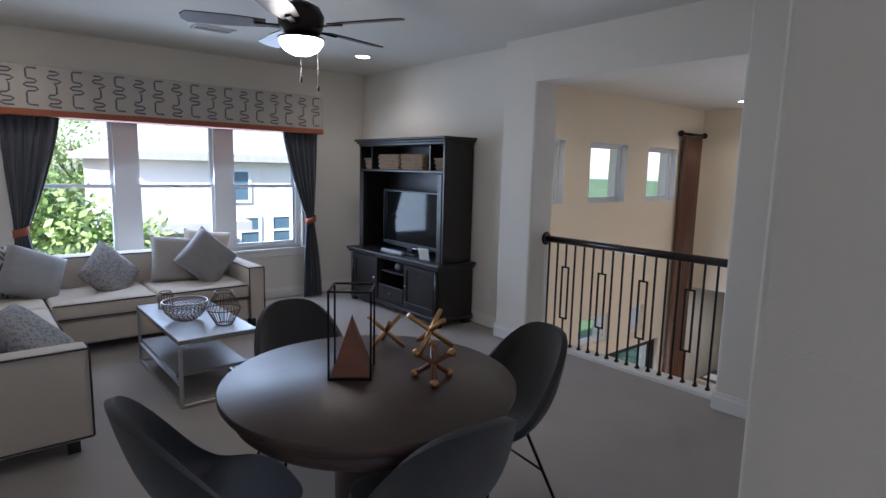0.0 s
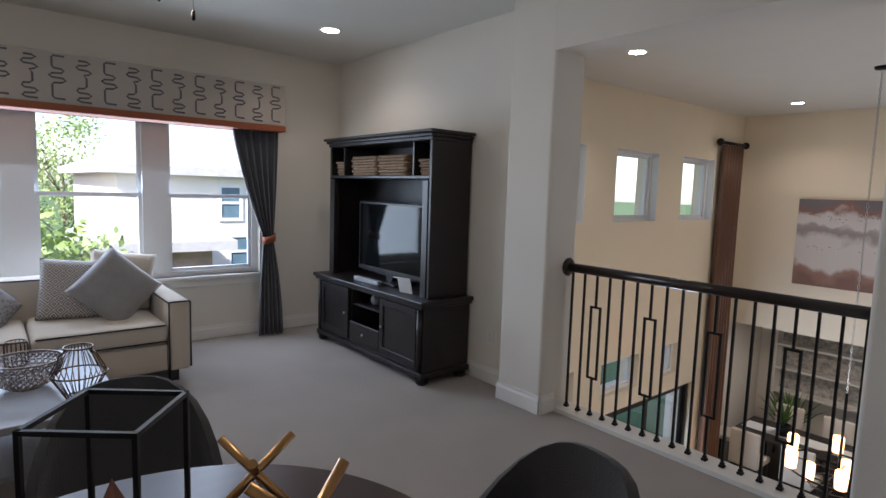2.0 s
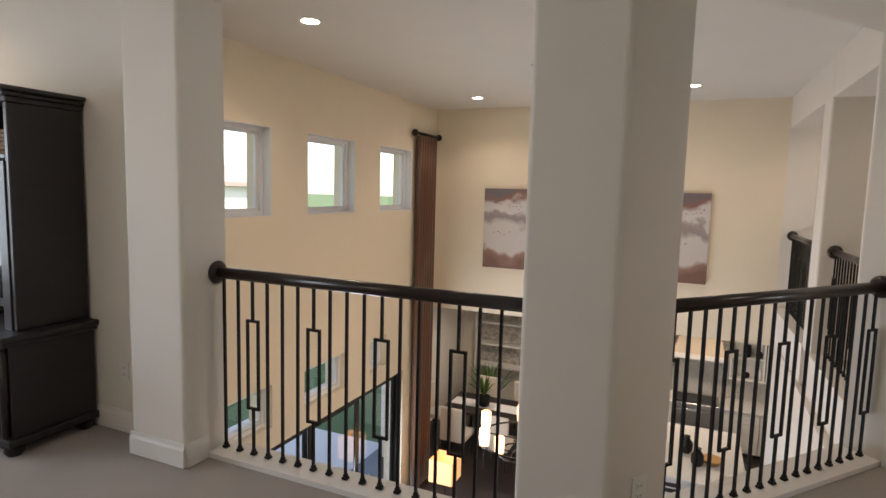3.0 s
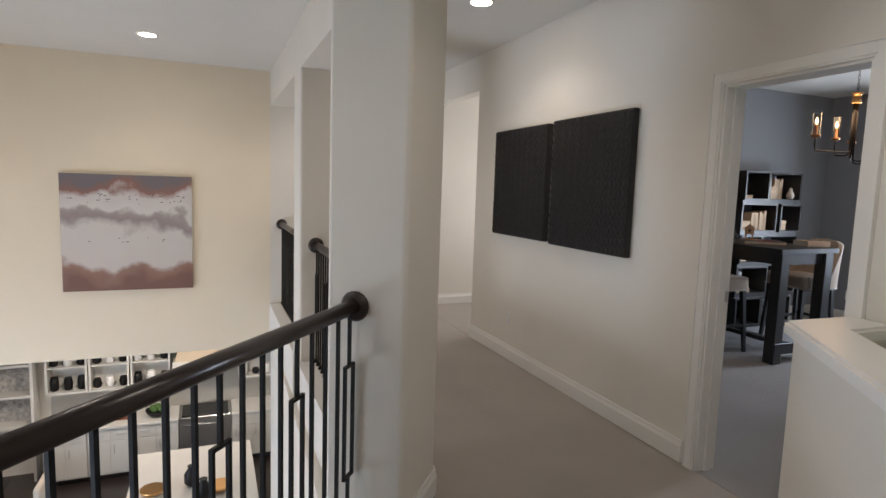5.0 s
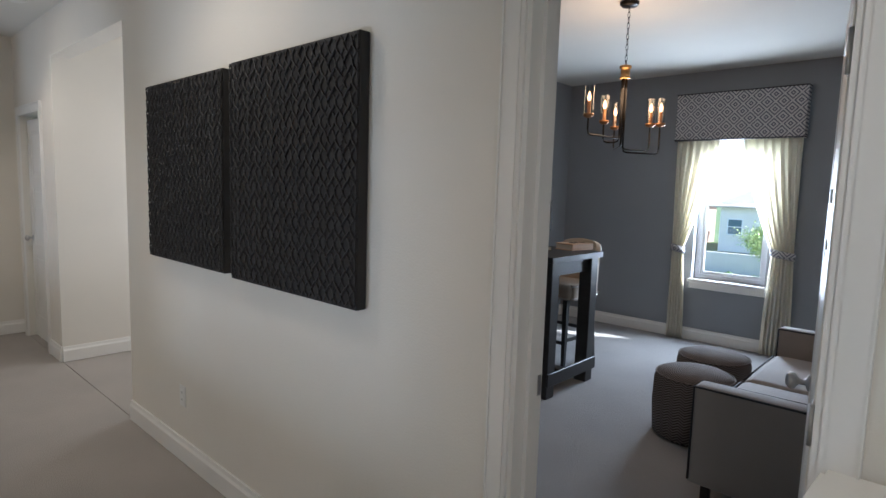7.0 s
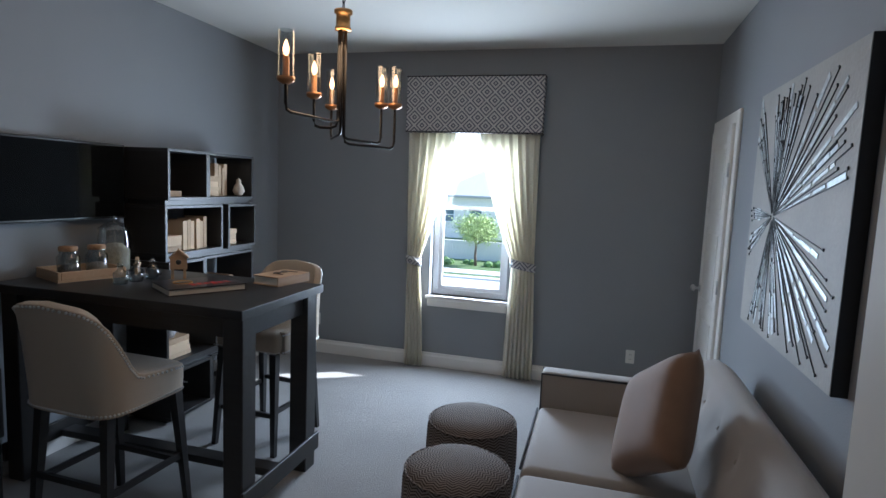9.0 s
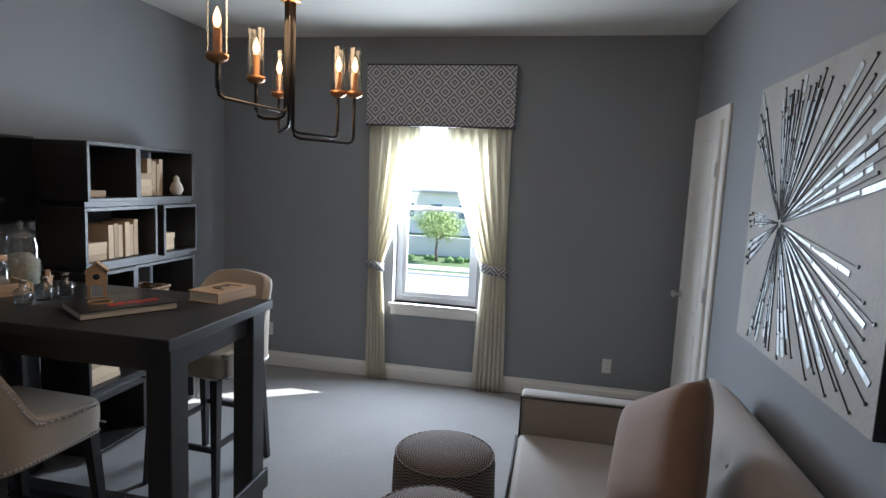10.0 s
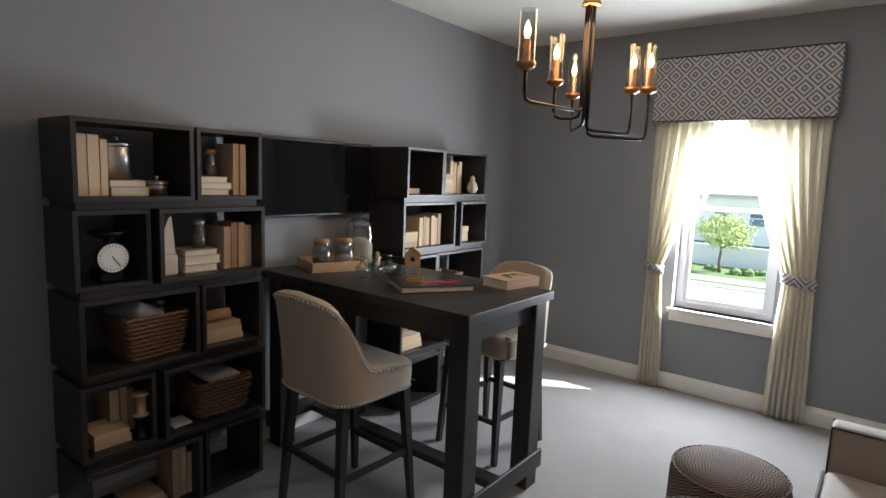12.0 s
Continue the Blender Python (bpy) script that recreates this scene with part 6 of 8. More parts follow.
def bar_stool():
    """Upholstered stool: padded seat, low wrapped back edged with nail heads, dark tapered legs. It faces local +y."""
    th = thing("bar_stool", pose(0, 0, 0), "beige upholstered bar stool with nailhead trim and dark legs", "stool", "bar stools at the pub table")
    bm = bm_new()
    box(bm, -0.225, 0.225, -0.20, 0.25, 0.61, 0.745, 0.045, 4)
    for f in bm.faces:
        f.smooth = True
    part("seat", bm, STOOLCLOTH, th)
    bm = bm_new()
    nu, nv = 44, 12
    rows = []
    for j in range(nv + 1):
        row = []
        for i in range(nu + 1):
            a = radians(-128 + 256 * i / nu)
            c, d = math.cos(a), math.sin(a)
            R = 0.232 / (c ** 6 + d ** 6) ** (1 / 6)
            high = math.exp(-(abs(a) / 1.04) ** 8)
            zt = 0.745 + 0.05 * max(0.0, 1 - abs(a) / 2.2) + 0.31 * high
            q = j / nv
            lean = (0.075 * high * c + 0.0) * q ** 1.5
            row.append(bm.verts.new((d * (R - 0.015 * high * q), -c * R - lean + 0.02, 0.612 + (zt - 0.612) * q)))
        rows.append(row)
    low = [v.co.copy() for v in rows[0]]
    for j in range(nv):
        for i in range(nu):
            bm.faces.new((rows[j][i], rows[j][i + 1], rows[j + 1][i + 1], rows[j + 1][i])).smooth = True
    top = [v.co.copy() for v in rows[-1]]
    bmesh.ops.recalc_face_normals(bm, faces=bm.faces)
    back = part("backrest", bm, STOOLCLOTH, th)
    md = back.modifiers.new("thickness", "SOLIDIFY")
    md.thickness, md.offset = 0.045, 0.0
    bv = back.modifiers.new("soft_edges", "BEVEL")
    bv.width, bv.segments = 0.014, 3
    bm = bm_new()
    pts = []
    for p, q in zip(top, top[1:]):
        d = (q - p).length
        k = max(1, int(d / 0.014))
        pts += [p + (q - p) * (i / k) for i in range(k)]
    for p in pts:
        n = Vector((p.x, p.y - 0.02, 0)).normalized()
        c = p + n * 0.0235 - Vector((0, 0, 0.016))
        bmesh.ops.create_icosphere(bm, subdivisions=1, radius=0.0068, matrix=Matrix.Translation(c))
    for p, q in zip(low, low[1:]):
        for k in (0.0, 0.5):
            c = p + (q - p) * k
            c += Vector((c.x, c.y - 0.02, 0)).normalized() * 0.0235 + Vector((0, 0, 0.014))
            bmesh.ops.create_icosphere(bm, subdivisions=1, radius=0.0068, matrix=Matrix.Translation(c))
    for i in range(33):
        t = -0.22 + 0.44 * i / 32
        for c in ((t, 0.251, 0.628),):
            bmesh.ops.create_icosphere(bm, subdivisions=1, radius=0.0048, matrix=Matrix.Translation(c))
    tagged(part("nailheads", bm, SILVER, th, "row of small steel nailheads"), kind="stuff")
    legs = []
    for sx in (-1, 1):
        for sy in (-1, 1):
            bm = bm_new()
            p, q = Vector((sx * 0.185, sy * 0.19 + 0.02, 0.6095)), Vector((sx * 0.215, sy * 0.235 + 0.02, 0.0))
            vs = []
            for c, r in ((q, 0.014), (p, 0.022)):
                vs.append([bm.verts.new(c + Vector((dx * r, dy * r, 0))) for dx, dy in ((-1, -1), (1, -1), (1, 1), (-1, 1))])
            for i in range(4):
                bm.faces.new((vs[0][i], vs[0][(i + 1) % 4], vs[1][(i + 1) % 4], vs[1][i]))
            bm.faces.new(vs[0][::-1]), bm.faces.new(vs[1])
            part("leg", bm, BLACKWOOD, th)
    for a, b, z in (((-0.20, 0.225), (0.20, 0.225), 0.22), ((-0.205, -0.20), (0.205, -0.20), 0.28), ((-0.205, -0.19), (-0.205, 0.22), 0.25), ((0.205, -0.19), (0.205, 0.22), 0.25)):
        bm = bm_new()
        lo, hi = (min(a[0], b[0]) - 0.009, min(a[1], b[1]) - 0.009), (max(a[0], b[0]) + 0.009, max(a[1], b[1]) + 0.009)
        box(bm, lo[0], hi[0], lo[1], hi[1], z, z + 0.028)
        part("stretcher", bm, BLACKWOOD, th)
    return th


STOOLCLOTH = material("beige_linen_upholstery", (0.42, 0.345, 0.265), 0.85, vary=0.07, bump=0.35, bscale=320, sheen=0.2, spec=0.2)
_s = bar_stool()
_s.matrix_world = pose(7.35, -3.95, 0, 0, 0, 178)
copy_thing(_s, pose(7.18, -5.02, 0, 0, 0, -4))

# on the pub table
th = thing("wooden_tray", pose(7.95, -4.37, PT, 0, 0, -20), "pale wooden tray carrying glass jars", "tray")
bm = bm_new()
box(bm, -0.14, 0.14, -0.17, 0.17, 0, 0.012)
part("base", bm, PALEWOOD, th)
for a, b, c, d in ((-0.14, 0.14, -0.17, -0.155), (-0.14, 0.14, 0.155, 0.17), (-0.14, -0.125, -0.155, 0.155), (0.125, 0.14, -0.155, 0.155)):
    bm = bm_new()
    box(bm, a, b, c, d, 0.0125, 0.055, 0.003, 1)
    part("side", bm, PALEWOOD, th)
glass_jar(7.94, -4.28, PT + 0.0125, 0.055, 0.14, PEBBLE, label="round glass jar of dark pebbles with cork lid")
glass_jar(7.90, -4.42, PT + 0.0125, 0.055, 0.14, SAND, label="round glass jar of shells with cork lid")
th = thing("apothecary_jar", pose(7.99, -4.63, PT), "large clear glass apothecary jar with a lid", "jar")
bm = bm_new()
lathe(bm, [(0.0, 0.0), (0.07, 0.0), (0.085, 0.012), (0.088, 0.20), (0.078, 0.235), (0.08, 0.245)], 28, closed=False)
part("glass", bm, CLEAR, th, "clear glass body")
bm = bm_new()
lathe(bm, [(0.088, 0.246), (0.085, 0.255), (0.05, 0.28), (0.014, 0.29), (0.012, 0.30), (0.02, 0.315), (0.0, 0.328)], 28, closed=False)
part("lid", bm, CLEAR, th, "domed glass lid")
bm = bm_new()
lathe(bm, [(0.0, 0.004), (0.078, 0.006), (0.08, 0.12), (0.04, 0.16), (0.0, 0.165)], 20)
part("contents", bm, material("cream_paper_rolls", (0.55, 0.48, 0.38), 0.8, vary=0.3, scale=60), th)
th = thing("wooden_star", pose(7.78, -4.58, PT, 0, 0, -60), "small pale wooden star standing on the table", "ornament")
bm = bm_new()
_p5 = [(0.055 * (1 if k % 2 == 0 else 0.42) * math.sin(math.pi * k / 5), 0.05 + 0.055 * (1 if k % 2 == 0 else 0.42) * math.cos(math.pi * k / 5)) for k in range(10)]
_lo = [bm.verts.new((x, -0.009, z)) for x, z in _p5]
_hi = [bm.verts.new((x, 0.009, z)) for x, z in _p5]
bm.faces.new(_lo), bm.faces.new(_hi[::-1])
for _i in range(10):
    bm.faces.new((_lo[_i], _lo[(_i + 1) % 10], _hi[(_i + 1) % 10], _hi[_i]))
bmesh.ops.recalc_face_normals(bm, faces=bm.faces)
for _v in bm.verts:
    _v.co.z -= min(z for x, z in _p5)
part("star", bm, PALEWOOD, th)
for _x, _y in ((7.61, -4.29), (7.61, -4.395), (7.60, -4.50)):
    th = thing("glass_bottle", pose(_x, _y, PT), "small clear glass bottle with a stopper", "bottle", "small bottles on the pub table")
    bm = bm_new()
    lathe(bm, [(0.0, 0.0), (0.032, 0.0), (0.035, 0.006), (0.035, 0.06), (0.014, 0.078), (0.013, 0.095), (0.018, 0.098)], 18, closed=False)
    part("glass", bm, CLEAR, th)
    bm = bm_new()
    lathe(bm, [(0.012, 0.092), (0.016, 0.1), (0.012, 0.112), (0.0, 0.114)], 12)
    part("stopper", bm, CLEAR, th)
    bm = bm_new()
    tube(bm, [(-0.033, 0.0, 0.05), (-0.055, 0, 0.055), (-0.058, 0, 0.03), (-0.034, 0, 0.018)], 0.003, 6)
    part("handle", bm, CLEAR, th)
th = thing("birdhouse", pose(7.40, -4.47, PT, 0, 0, 221), "small pale wooden birdhouse with a round hole", "birdhouse")
bm = bm_new()
box(bm, -0.05, 0.05, -0.035, 0.035, 0, 0.012)
part("base", bm, PALEWOOD, th)
for _x in (-0.03, 0.03):
    bm = bm_new()
    box(bm, _x - 0.007, _x + 0.007, -0.01, 0.01, 0.0125, 0.075)
    part("post", bm, PALEWOOD, th)
bm = bm_new()
box(bm, -0.042, 0.042, -0.03, 0.03, 0.0755, 0.135)
_q = [(-0.042, 0.135), (0.042, 0.135), (0.0, 0.172)]
_lo = [bm.verts.new((x, -0.03, z)) for x, z in _q]
_hi = [bm.verts.new((x, 0.03, z)) for x, z in _q]
bm.faces.new(_lo), bm.faces.new(_hi[::-1])
for _i in range(3):
    bm.faces.new((_lo[_i], _lo[(_i + 1) % 3], _hi[(_i + 1) % 3], _hi[_i]))
bmesh.ops.recalc_face_normals(bm, faces=bm.faces)
part("house", bm, PALEWOOD, th)
for _s2 in (-1, 1):
    bm = bm_new()
    box(bm, -0.004, 0.062, -0.04, 0.04, 0, 0.006)
    part("roof", bm, PALEWOOD, th, m=pose(0, 0, 0.176, 0, 41 if _s2 > 0 else 139))
# no cut: a black disc imitates the shaded inside of the hole
bm = bm_new()
lathe(bm, [(0.0, 0), (0.014, 0), (0.014, 0.002), (0.0, 0.002)], 16)
part("hole", bm, BLACKPLASTIC, th, m=pose(0, -0.0305, 0.115, 90))
# large picture book and tan box book
th = thing("picture_book", pose(7.19, -4.37, PT, 0, 0, 58), "large black picture book with red cover art", "book")
bm = bm_new()
box(bm, -0.19, 0.19, -0.14, 0.14, 0.0, 0.004), box(bm, -0.19, 0.19, -0.14, 0.14, 0.03, 0.034)
part("cover", bm, material("black_glossy_cover", (0.02, 0.016, 0.016), 0.3, vary=0.3, scale=20), th)
bm = bm_new()
box(bm, -0.185, 0.185, -0.135, 0.135, 0.0042, 0.0298)
part("page_block", bm, PAPER, th)
bm = bm_new()
for _i in range(6):
    box(bm, -0.14 + 0.035 * _i, -0.115 + 0.035 * _i, 0.015 + 0.01 * (_i % 2), 0.065 + 0.008 * (_i % 3), 0.0342, 0.0348)
part("cover_art", bm, material("red_print", (0.50, 0.03, 0.03), 0.4), th, "red bars of unreadable lettering")
bm = bm_new()
tube(bm, [(0.07 + 0.045 * math.cos(2 * math.pi * j / 24), -0.03 + 0.045 * math.sin(2 * math.pi * j / 24), 0.0345) for j in range(24)], 0.003, 5, True)
part("cover_ring", bm, material("gold_print", (0.55, 0.30, 0.07), 0.4), th)
th = thing("tan_book", pose(6.93, -4.735, PT, 0, 0, 80), "thick tan leather-bound book lying on the table", "book")
bm = bm_new()
box(bm, -0.13, 0.13, -0.09, 0.09, 0, 0.006, 0.002, 1), box(bm, -0.13, 0.13, -0.09, 0.09, 0.046, 0.052, 0.002, 1), box(bm, -0.13, 0.13, 0.084, 0.09, 0.006, 0.046)
part("cover", bm, PALEWOOD, th)
bm = bm_new()
box(bm, -0.124, 0.124, -0.084, 0.083, 0.0062, 0.0458)
part("page_block", bm, PAPER, th)
th = thing("reading_glasses", pose(6.92, -4.735, PT + 0.0535, 0, 0, 80), "small metal and dark wire spectacles on a book", "glasses")
bm = bm_new()
for _x in (-0.03, 0.03):
    tube(bm, [(_x + 0.022 * math.cos(2 * math.pi * j / 16), -0.02 + 0.018 * math.sin(2 * math.pi * j / 16), 0.003) for j in range(16)], 0.0022, 5, True)
tube(bm, [(-0.052, -0.02, 0.003), (-0.06, 0.05, 0.004)], 0.002, 5), tube(bm, [(0.052, -0.02, 0.003), (0.06, 0.05, 0.004)], 0.002, 5), tube(bm, [(-0.008, -0.02, 0.003), (0.008, -0.02, 0.003)], 0.002, 5)
part("wire_frame", bm, BLACKPLASTIC, th)


# loveseat along the west wall
SOFACLOTH = material("taupe_velvet", (0.30, 0.265, 0.235), 0.75, vary=0.08, bump=0.2, bscale=250, sheen=0.5, spec=0.25)
th = thing("loveseat", pose(0, 0, 0), "taupe velvet sofa with tufted back and dark piping", "sofa")
SX0, SX1, SY0, SY1 = 4.52, 5.47, -5.17, -3.35
part("base", soft_box(SX0 + 0.02, SX1 - 0.03, SY0 + 0.12, SY1 - 0.12, 0.13, 0.27, 0.02, 2), SOFACLOTH, th)
for _a, _b in ((SY0 + 0.125, (SY0 + SY1) / 2 - 0.004), ((SY0 + SY1) / 2 + 0.004, SY1 - 0.125)):
    part("seat_cushion", soft_box(SX0 + 0.2, SX1 + 0.01, _a, _b, 0.275, 0.44, 0.05), SOFACLOTH, th)
    piping_loop(th, [(SX1 + 0.008, _a + 0.03, 0.425), (SX1 + 0.008, _b - 0.03, 0.425)])
for _a, _b in ((SY0, SY0 + 0.12), (SY1 - 0.12, SY1)):
    part("armrest", soft_box(SX0 + 0.02, SX1, _a, _b, 0.13, 0.625, 0.022), SOFACLOTH, th)
    for _y in (_a + 0.003, _b - 0.003):
        piping_loop(th, [(SX1 - 0.002, _y, 0.15), (SX1 - 0.002, _y, 0.615), (SX0 + 0.25, _y, 0.62)])
bm = bm_new()
nu, nv = 40, 14
rows = []
for j in range(nv + 1):
    q = j / nv
    row = []
    for i in range(nu + 1):
        u = i / nu
        y = SY0 + 0.02 + (SY1 - SY0 - 0.04) * u
        end = 1 - abs(2 * u - 1) ** 8
        x = SX0 + 0.26 - 0.13 * q + 0.03 * math.sin(q * math.pi)
        z = 0.28 + 0.53 * q * (0.9 + 0.1 * end)
        for k in range(5):
            for zz in (0.52, 0.68):
                yy = SY0 + 0.28 + k * 0.31 + (0.155 if zz > 0.6 else 0)
                x -= 0.03 * math.exp(-(((y - yy) / 0.05) ** 2 + ((z - zz) / 0.045) ** 2))
        row.append(bm.verts.new((x, y, z)))
    rows.append(row)
tail = [[bm.verts.new((SX0 + 0.05 * s, v.co.y, v.co.z + d)) for v in rows[-1]] for s, d in ((1.2, 0.02), (0.2, -0.01))] + [[bm.verts.new((SX0, v.co.y, 0.28)) for v in rows[-1]]]
rows += tail
for j in range(len(rows) - 1):
    for i in range(nu):
        bm.faces.new((rows[j][i], rows[j][i + 1], rows[j + 1][i + 1], rows[j + 1][i])).smooth = True
bm.faces.new([r[0] for r in rows]), bm.faces.new([r[-1] for r in rows][::-1])
bmesh.ops.recalc_face_normals(bm, faces=bm.faces)
part("backrest", bm, SOFACLOTH, th)
for k in range(5):
    for zz in (0.52, 0.68):
        yy = SY0 + 0.28 + k * 0.31 + (0.155 if zz > 0.6 else 0)
        if yy < SY1 - 0.1:
            bm = bm_new()
            bmesh.ops.create_icosphere(bm, subdivisions=2, radius=0.012, matrix=Matrix.Translation((SX0 + 0.26 - 0.13 * (zz - 0.28) / 0.53 - 0.005, yy, zz)))
            part("button", bm, SOFACLOTH, th)
for _x in (SX0 + 0.08, SX1 - 0.07):
    for _y in (SY0 + 0.07, SY1 - 0.07):
        bm = bm_new()
        box(bm, _x - 0.02, _x + 0.02, _y - 0.02, _y + 0.02, 0, 0.131, 0.003, 1)
        part("leg", bm, ESPRESSO, th)
bm = bm_new()
cushion(bm, 0.50, 0.50, 0.19, 18, 4.0, 0.42)
_ob = part("throw_pillow", bm, material("copper_satin", (0.20, 0.115, 0.07), 0.75, vary=0.15, scale=14, sheen=0.3, bump=0.3, bscale=250, spec=0.2))
_ob.matrix_world = pose(4.93, -4.40, 0.70, 0, 68, 12) @ pose(0, 0, 0, 0, 0, 36)
tagged(_ob, "copper brown satin pillow leaning on the sofa", "pillow")

# ottomans
HERR = patterned("herringbone_weave", (0.060, 0.045, 0.040), (0.23, 0.195, 0.17), "herring_round", 30)
for _x, _y in ((5.80, -4.79), (5.75, -4.25)):
    th = thing("pouf", pose(_x, _y, 0), "round brown herringbone pouf on the carpet", "pouf", "pair of poufs")
    bm = bm_new()
    lathe(bm, [(0.0, 0.0), (0.21, 0.0), (0.235, 0.02), (0.246, 0.20), (0.242, 0.36), (0.229, 0.398), (0.19, 0.422), (0.09, 0.436), (0.0, 0.44)], 40)
    part("cover", bm, HERR, th)
    bm = bm_new()
    tube(bm, [(0.232 * math.cos(2 * math.pi * j / 40), 0.232 * math.sin(2 * math.pi * j / 40), 0.398) for j in range(40)], 0.005, 6, True)
    part("seam", bm, HERR, th)

# starburst canvas
th = thing("starburst_canvas", pose(GW + 0.001, -4.605, 1.585, 0, 0, 90), "large grey canvas with silver and black starburst lines", "wall art")
CW, CH = 1.22, 1.16
bm = bm_new()
box(bm, -CW / 2, CW / 2, -0.05, 0, -CH / 2, CH / 2)
part("box_edge", bm, BLACKPLASTIC, th)
bm = bm_new()
box(bm, -CW / 2 + 0.001, CW / 2 - 0.001, -0.053, -0.0505, -CH / 2 + 0.001, CH / 2 - 0.001)
part("canvas", bm, material("grey_painted_canvas", (0.33, 0.32, 0.30), 0.6, vary=0.25, scale=3, bump=0.2), th, "painted grey canvas")
_rr = random.Random(11)
SILV = material("silver_leaf", (0.50, 0.53, 0.54), 0.45, 0.7, vary=0.4, scale=40)
_cx, _cz = -0.22, -0.02
bmS, bmK = bm_new(), bm_new()
for _base, _spread in ((97, 6), (84, 6), (66, 9), (36, 14), (17, 7), (-20, 12), (-42, 12), (-70, 8), (-91, 5), (-108, 7), (128, 8), (180, 6), (205, 8)):
    for _k in range(9):
        _a = radians(_base + _spread * (-1 + 2 * (_k + _rr.uniform(0.1, 0.9)) / 9))
        _dx, _dz = math.cos(_a), math.sin(_a)
        _lx = (CW / 2 - 0.02 - _cx if _dx > 0 else CW / 2 - 0.02 + _cx) / max(1e-3, abs(_dx))
        _lz = (CH / 2 - 0.02 - _cz if _dz > 0 else CH / 2 - 0.02 + _cz) / max(1e-3, abs(_dz))
        _len = min(_lx, _lz, 0.92) * _rr.uniform(0.78, 1.0)
        _m = Matrix.Translation((_cx, -0.0535, _cz)) @ Matrix.Rotation(-_a, 4, "Y")
        if _k % 3 == 1:
            # broken strokes of leaf that widen outwards
            _t = _rr.uniform(0.06, 0.16)
            while _t < 0.97:
                _e = min(1.0, _t + _rr.uniform(0.08, 0.28))
                _w = (0.003 + 0.015 * _t) * _rr.uniform(0.5, 1.0)
                _o = _rr.uniform(-0.006, 0.006) * _t
                box(bmS, _len * _t, _len * _e, -0.0025, 0, _o - _w, _o + _w, m=_m)
                _t = _e + _rr.uniform(0.0, 0.04)
        else:
            box(bmK, 0.02, _len, -0.0035, 0, -0.0015, 0.0015, m=_m)
            box(bmK, _len - 0.006, _len, -0.005, 0, -0.002, 0.009, m=_m)
tagged(part("silver_strokes", bmS, SILV, th), kind="stuff")
tagged(part("black_rods", bmK, BLACKPLASTIC, th), kind="stuff")

# closet door on the west wall
bm = bm_new()
for a, b, c, d in ((-6.68, -6.60, 0, 2.20), (-5.94, -5.86, 0, 2.20), (-6.60, -5.94, 2.12, 2.20)):
    box(bm, GW + 0.0005, GW + 0.02, a, b, c, d, 0.004, 1)
struct("closet_casing", bm, TRIM, "white casing round the closet door", "trim")
panel_door("door_3", pose(GW + 0.022, -5.942, 0, 0, 0, -90), 0.655, 2.115, "white panelled closet door, closed")

# window dressing
DIAM = patterned("navy_diamond_lattice_cloth", (0.52, 0.50, 0.48), (0.15, 0.15, 0.175), "diamond_z", 7.2)
_v = valance("valance", 5.71, 6.88, -6.62, GS + 0.002, 2.095, 2.567, DIAM, "boxed pelmet in navy and cream diamond lattice")


for _z in (2.10, 2.562):
    bm = bm_new()
    tube(bm, [(5.71, GS + 0.01, _z), (5.71, -6.618, _z), (6.88, -6.618, _z), (6.88, GS + 0.01, _z)], 0.005, 6)
    part("welt", bm, PIPING, _v, "dark corded edge")


def sheer(name):
    m = material(name, (0.86, 0.84, 0.78), 0.9, vary=0.03, bump=0.25, bscale=300, spec=0.1)
    n, l = m.node_tree.nodes, m.node_tree.links
    tl, mx = n.new("ShaderNodeBsdfTranslucent"), n.new("ShaderNodeMixShader")
    tl.inputs["Color"].default_value = (0.90, 0.85, 0.70, 1)
    mx.inputs[0].default_value = 0.55
    l.new(n["Principled BSDF"].outputs[0], mx.inputs[1]), l.new(tl.outputs[0], mx.inputs[2])
    l.new(mx.outputs[0], n["Material Output"].inputs["Surface"])
    return m


SHEER = sheer("cream_curtain_cloth")
drape("curtain", 6.44, 6.865, 6.785, 6.67, 6.845, -6.70, 2.10, 0.975, SHEER, DIAM, "cream curtain gathered with a diamond tieback", 0.034, 6, -1, 0.12)
drape("curtain", 5.725, 6.23, 5.81, 5.68, 5.935, -6.70, 2.10, 1.0, SHEER, DIAM, "cream curtain gathered with a diamond tieback", 0.034, 7, -1, 0.19)
outlet(pose(4.89, GS + 0.001, 0.30, 0, 0, 180), "white wall outlet plate on the grey wall")
outlet(pose(7.76, GS + 0.001, 0.33, 0, 0, 180), "white wall outlet plate on the grey wall")

# candle chandelier
CHX, CHY = 6.36, -4.275
th = thing("chandelier", pose(CHX, CHY, CEIL), "black and brass chandelier with lit glass candle tubes", "chandelier")
COPPER = material("aged_copper", (0.42, 0.20, 0.09), 0.38, 0.9, vary=0.15)
DARKM = material("dark_bronze", (0.02, 0.017, 0.015), 0.4, 0.7)
bm = bm_new()
lathe(bm, [(0.0, -0.03), (0.05, -0.028), (0.062, -0.015), (0.062, -0.0005), (0, -0.0005)], 24)
part("canopy", bm, DARKM, th)
bm = bm_new()
for i in range(11):
    z = -0.03 - 0.035 * i
    tube(bm, [(0.008 * math.cos(t) * (1 if i % 2 else 0), 0.008 * math.cos(t) * (0 if i % 2 else 1), z - 0.018 + 0.022 * math.sin(t)) for t in [2 * math.pi * k / 8 for k in range(8)]], 0.0022, 5, True)
part("chain", bm, DARKM, th)
bm = bm_new()
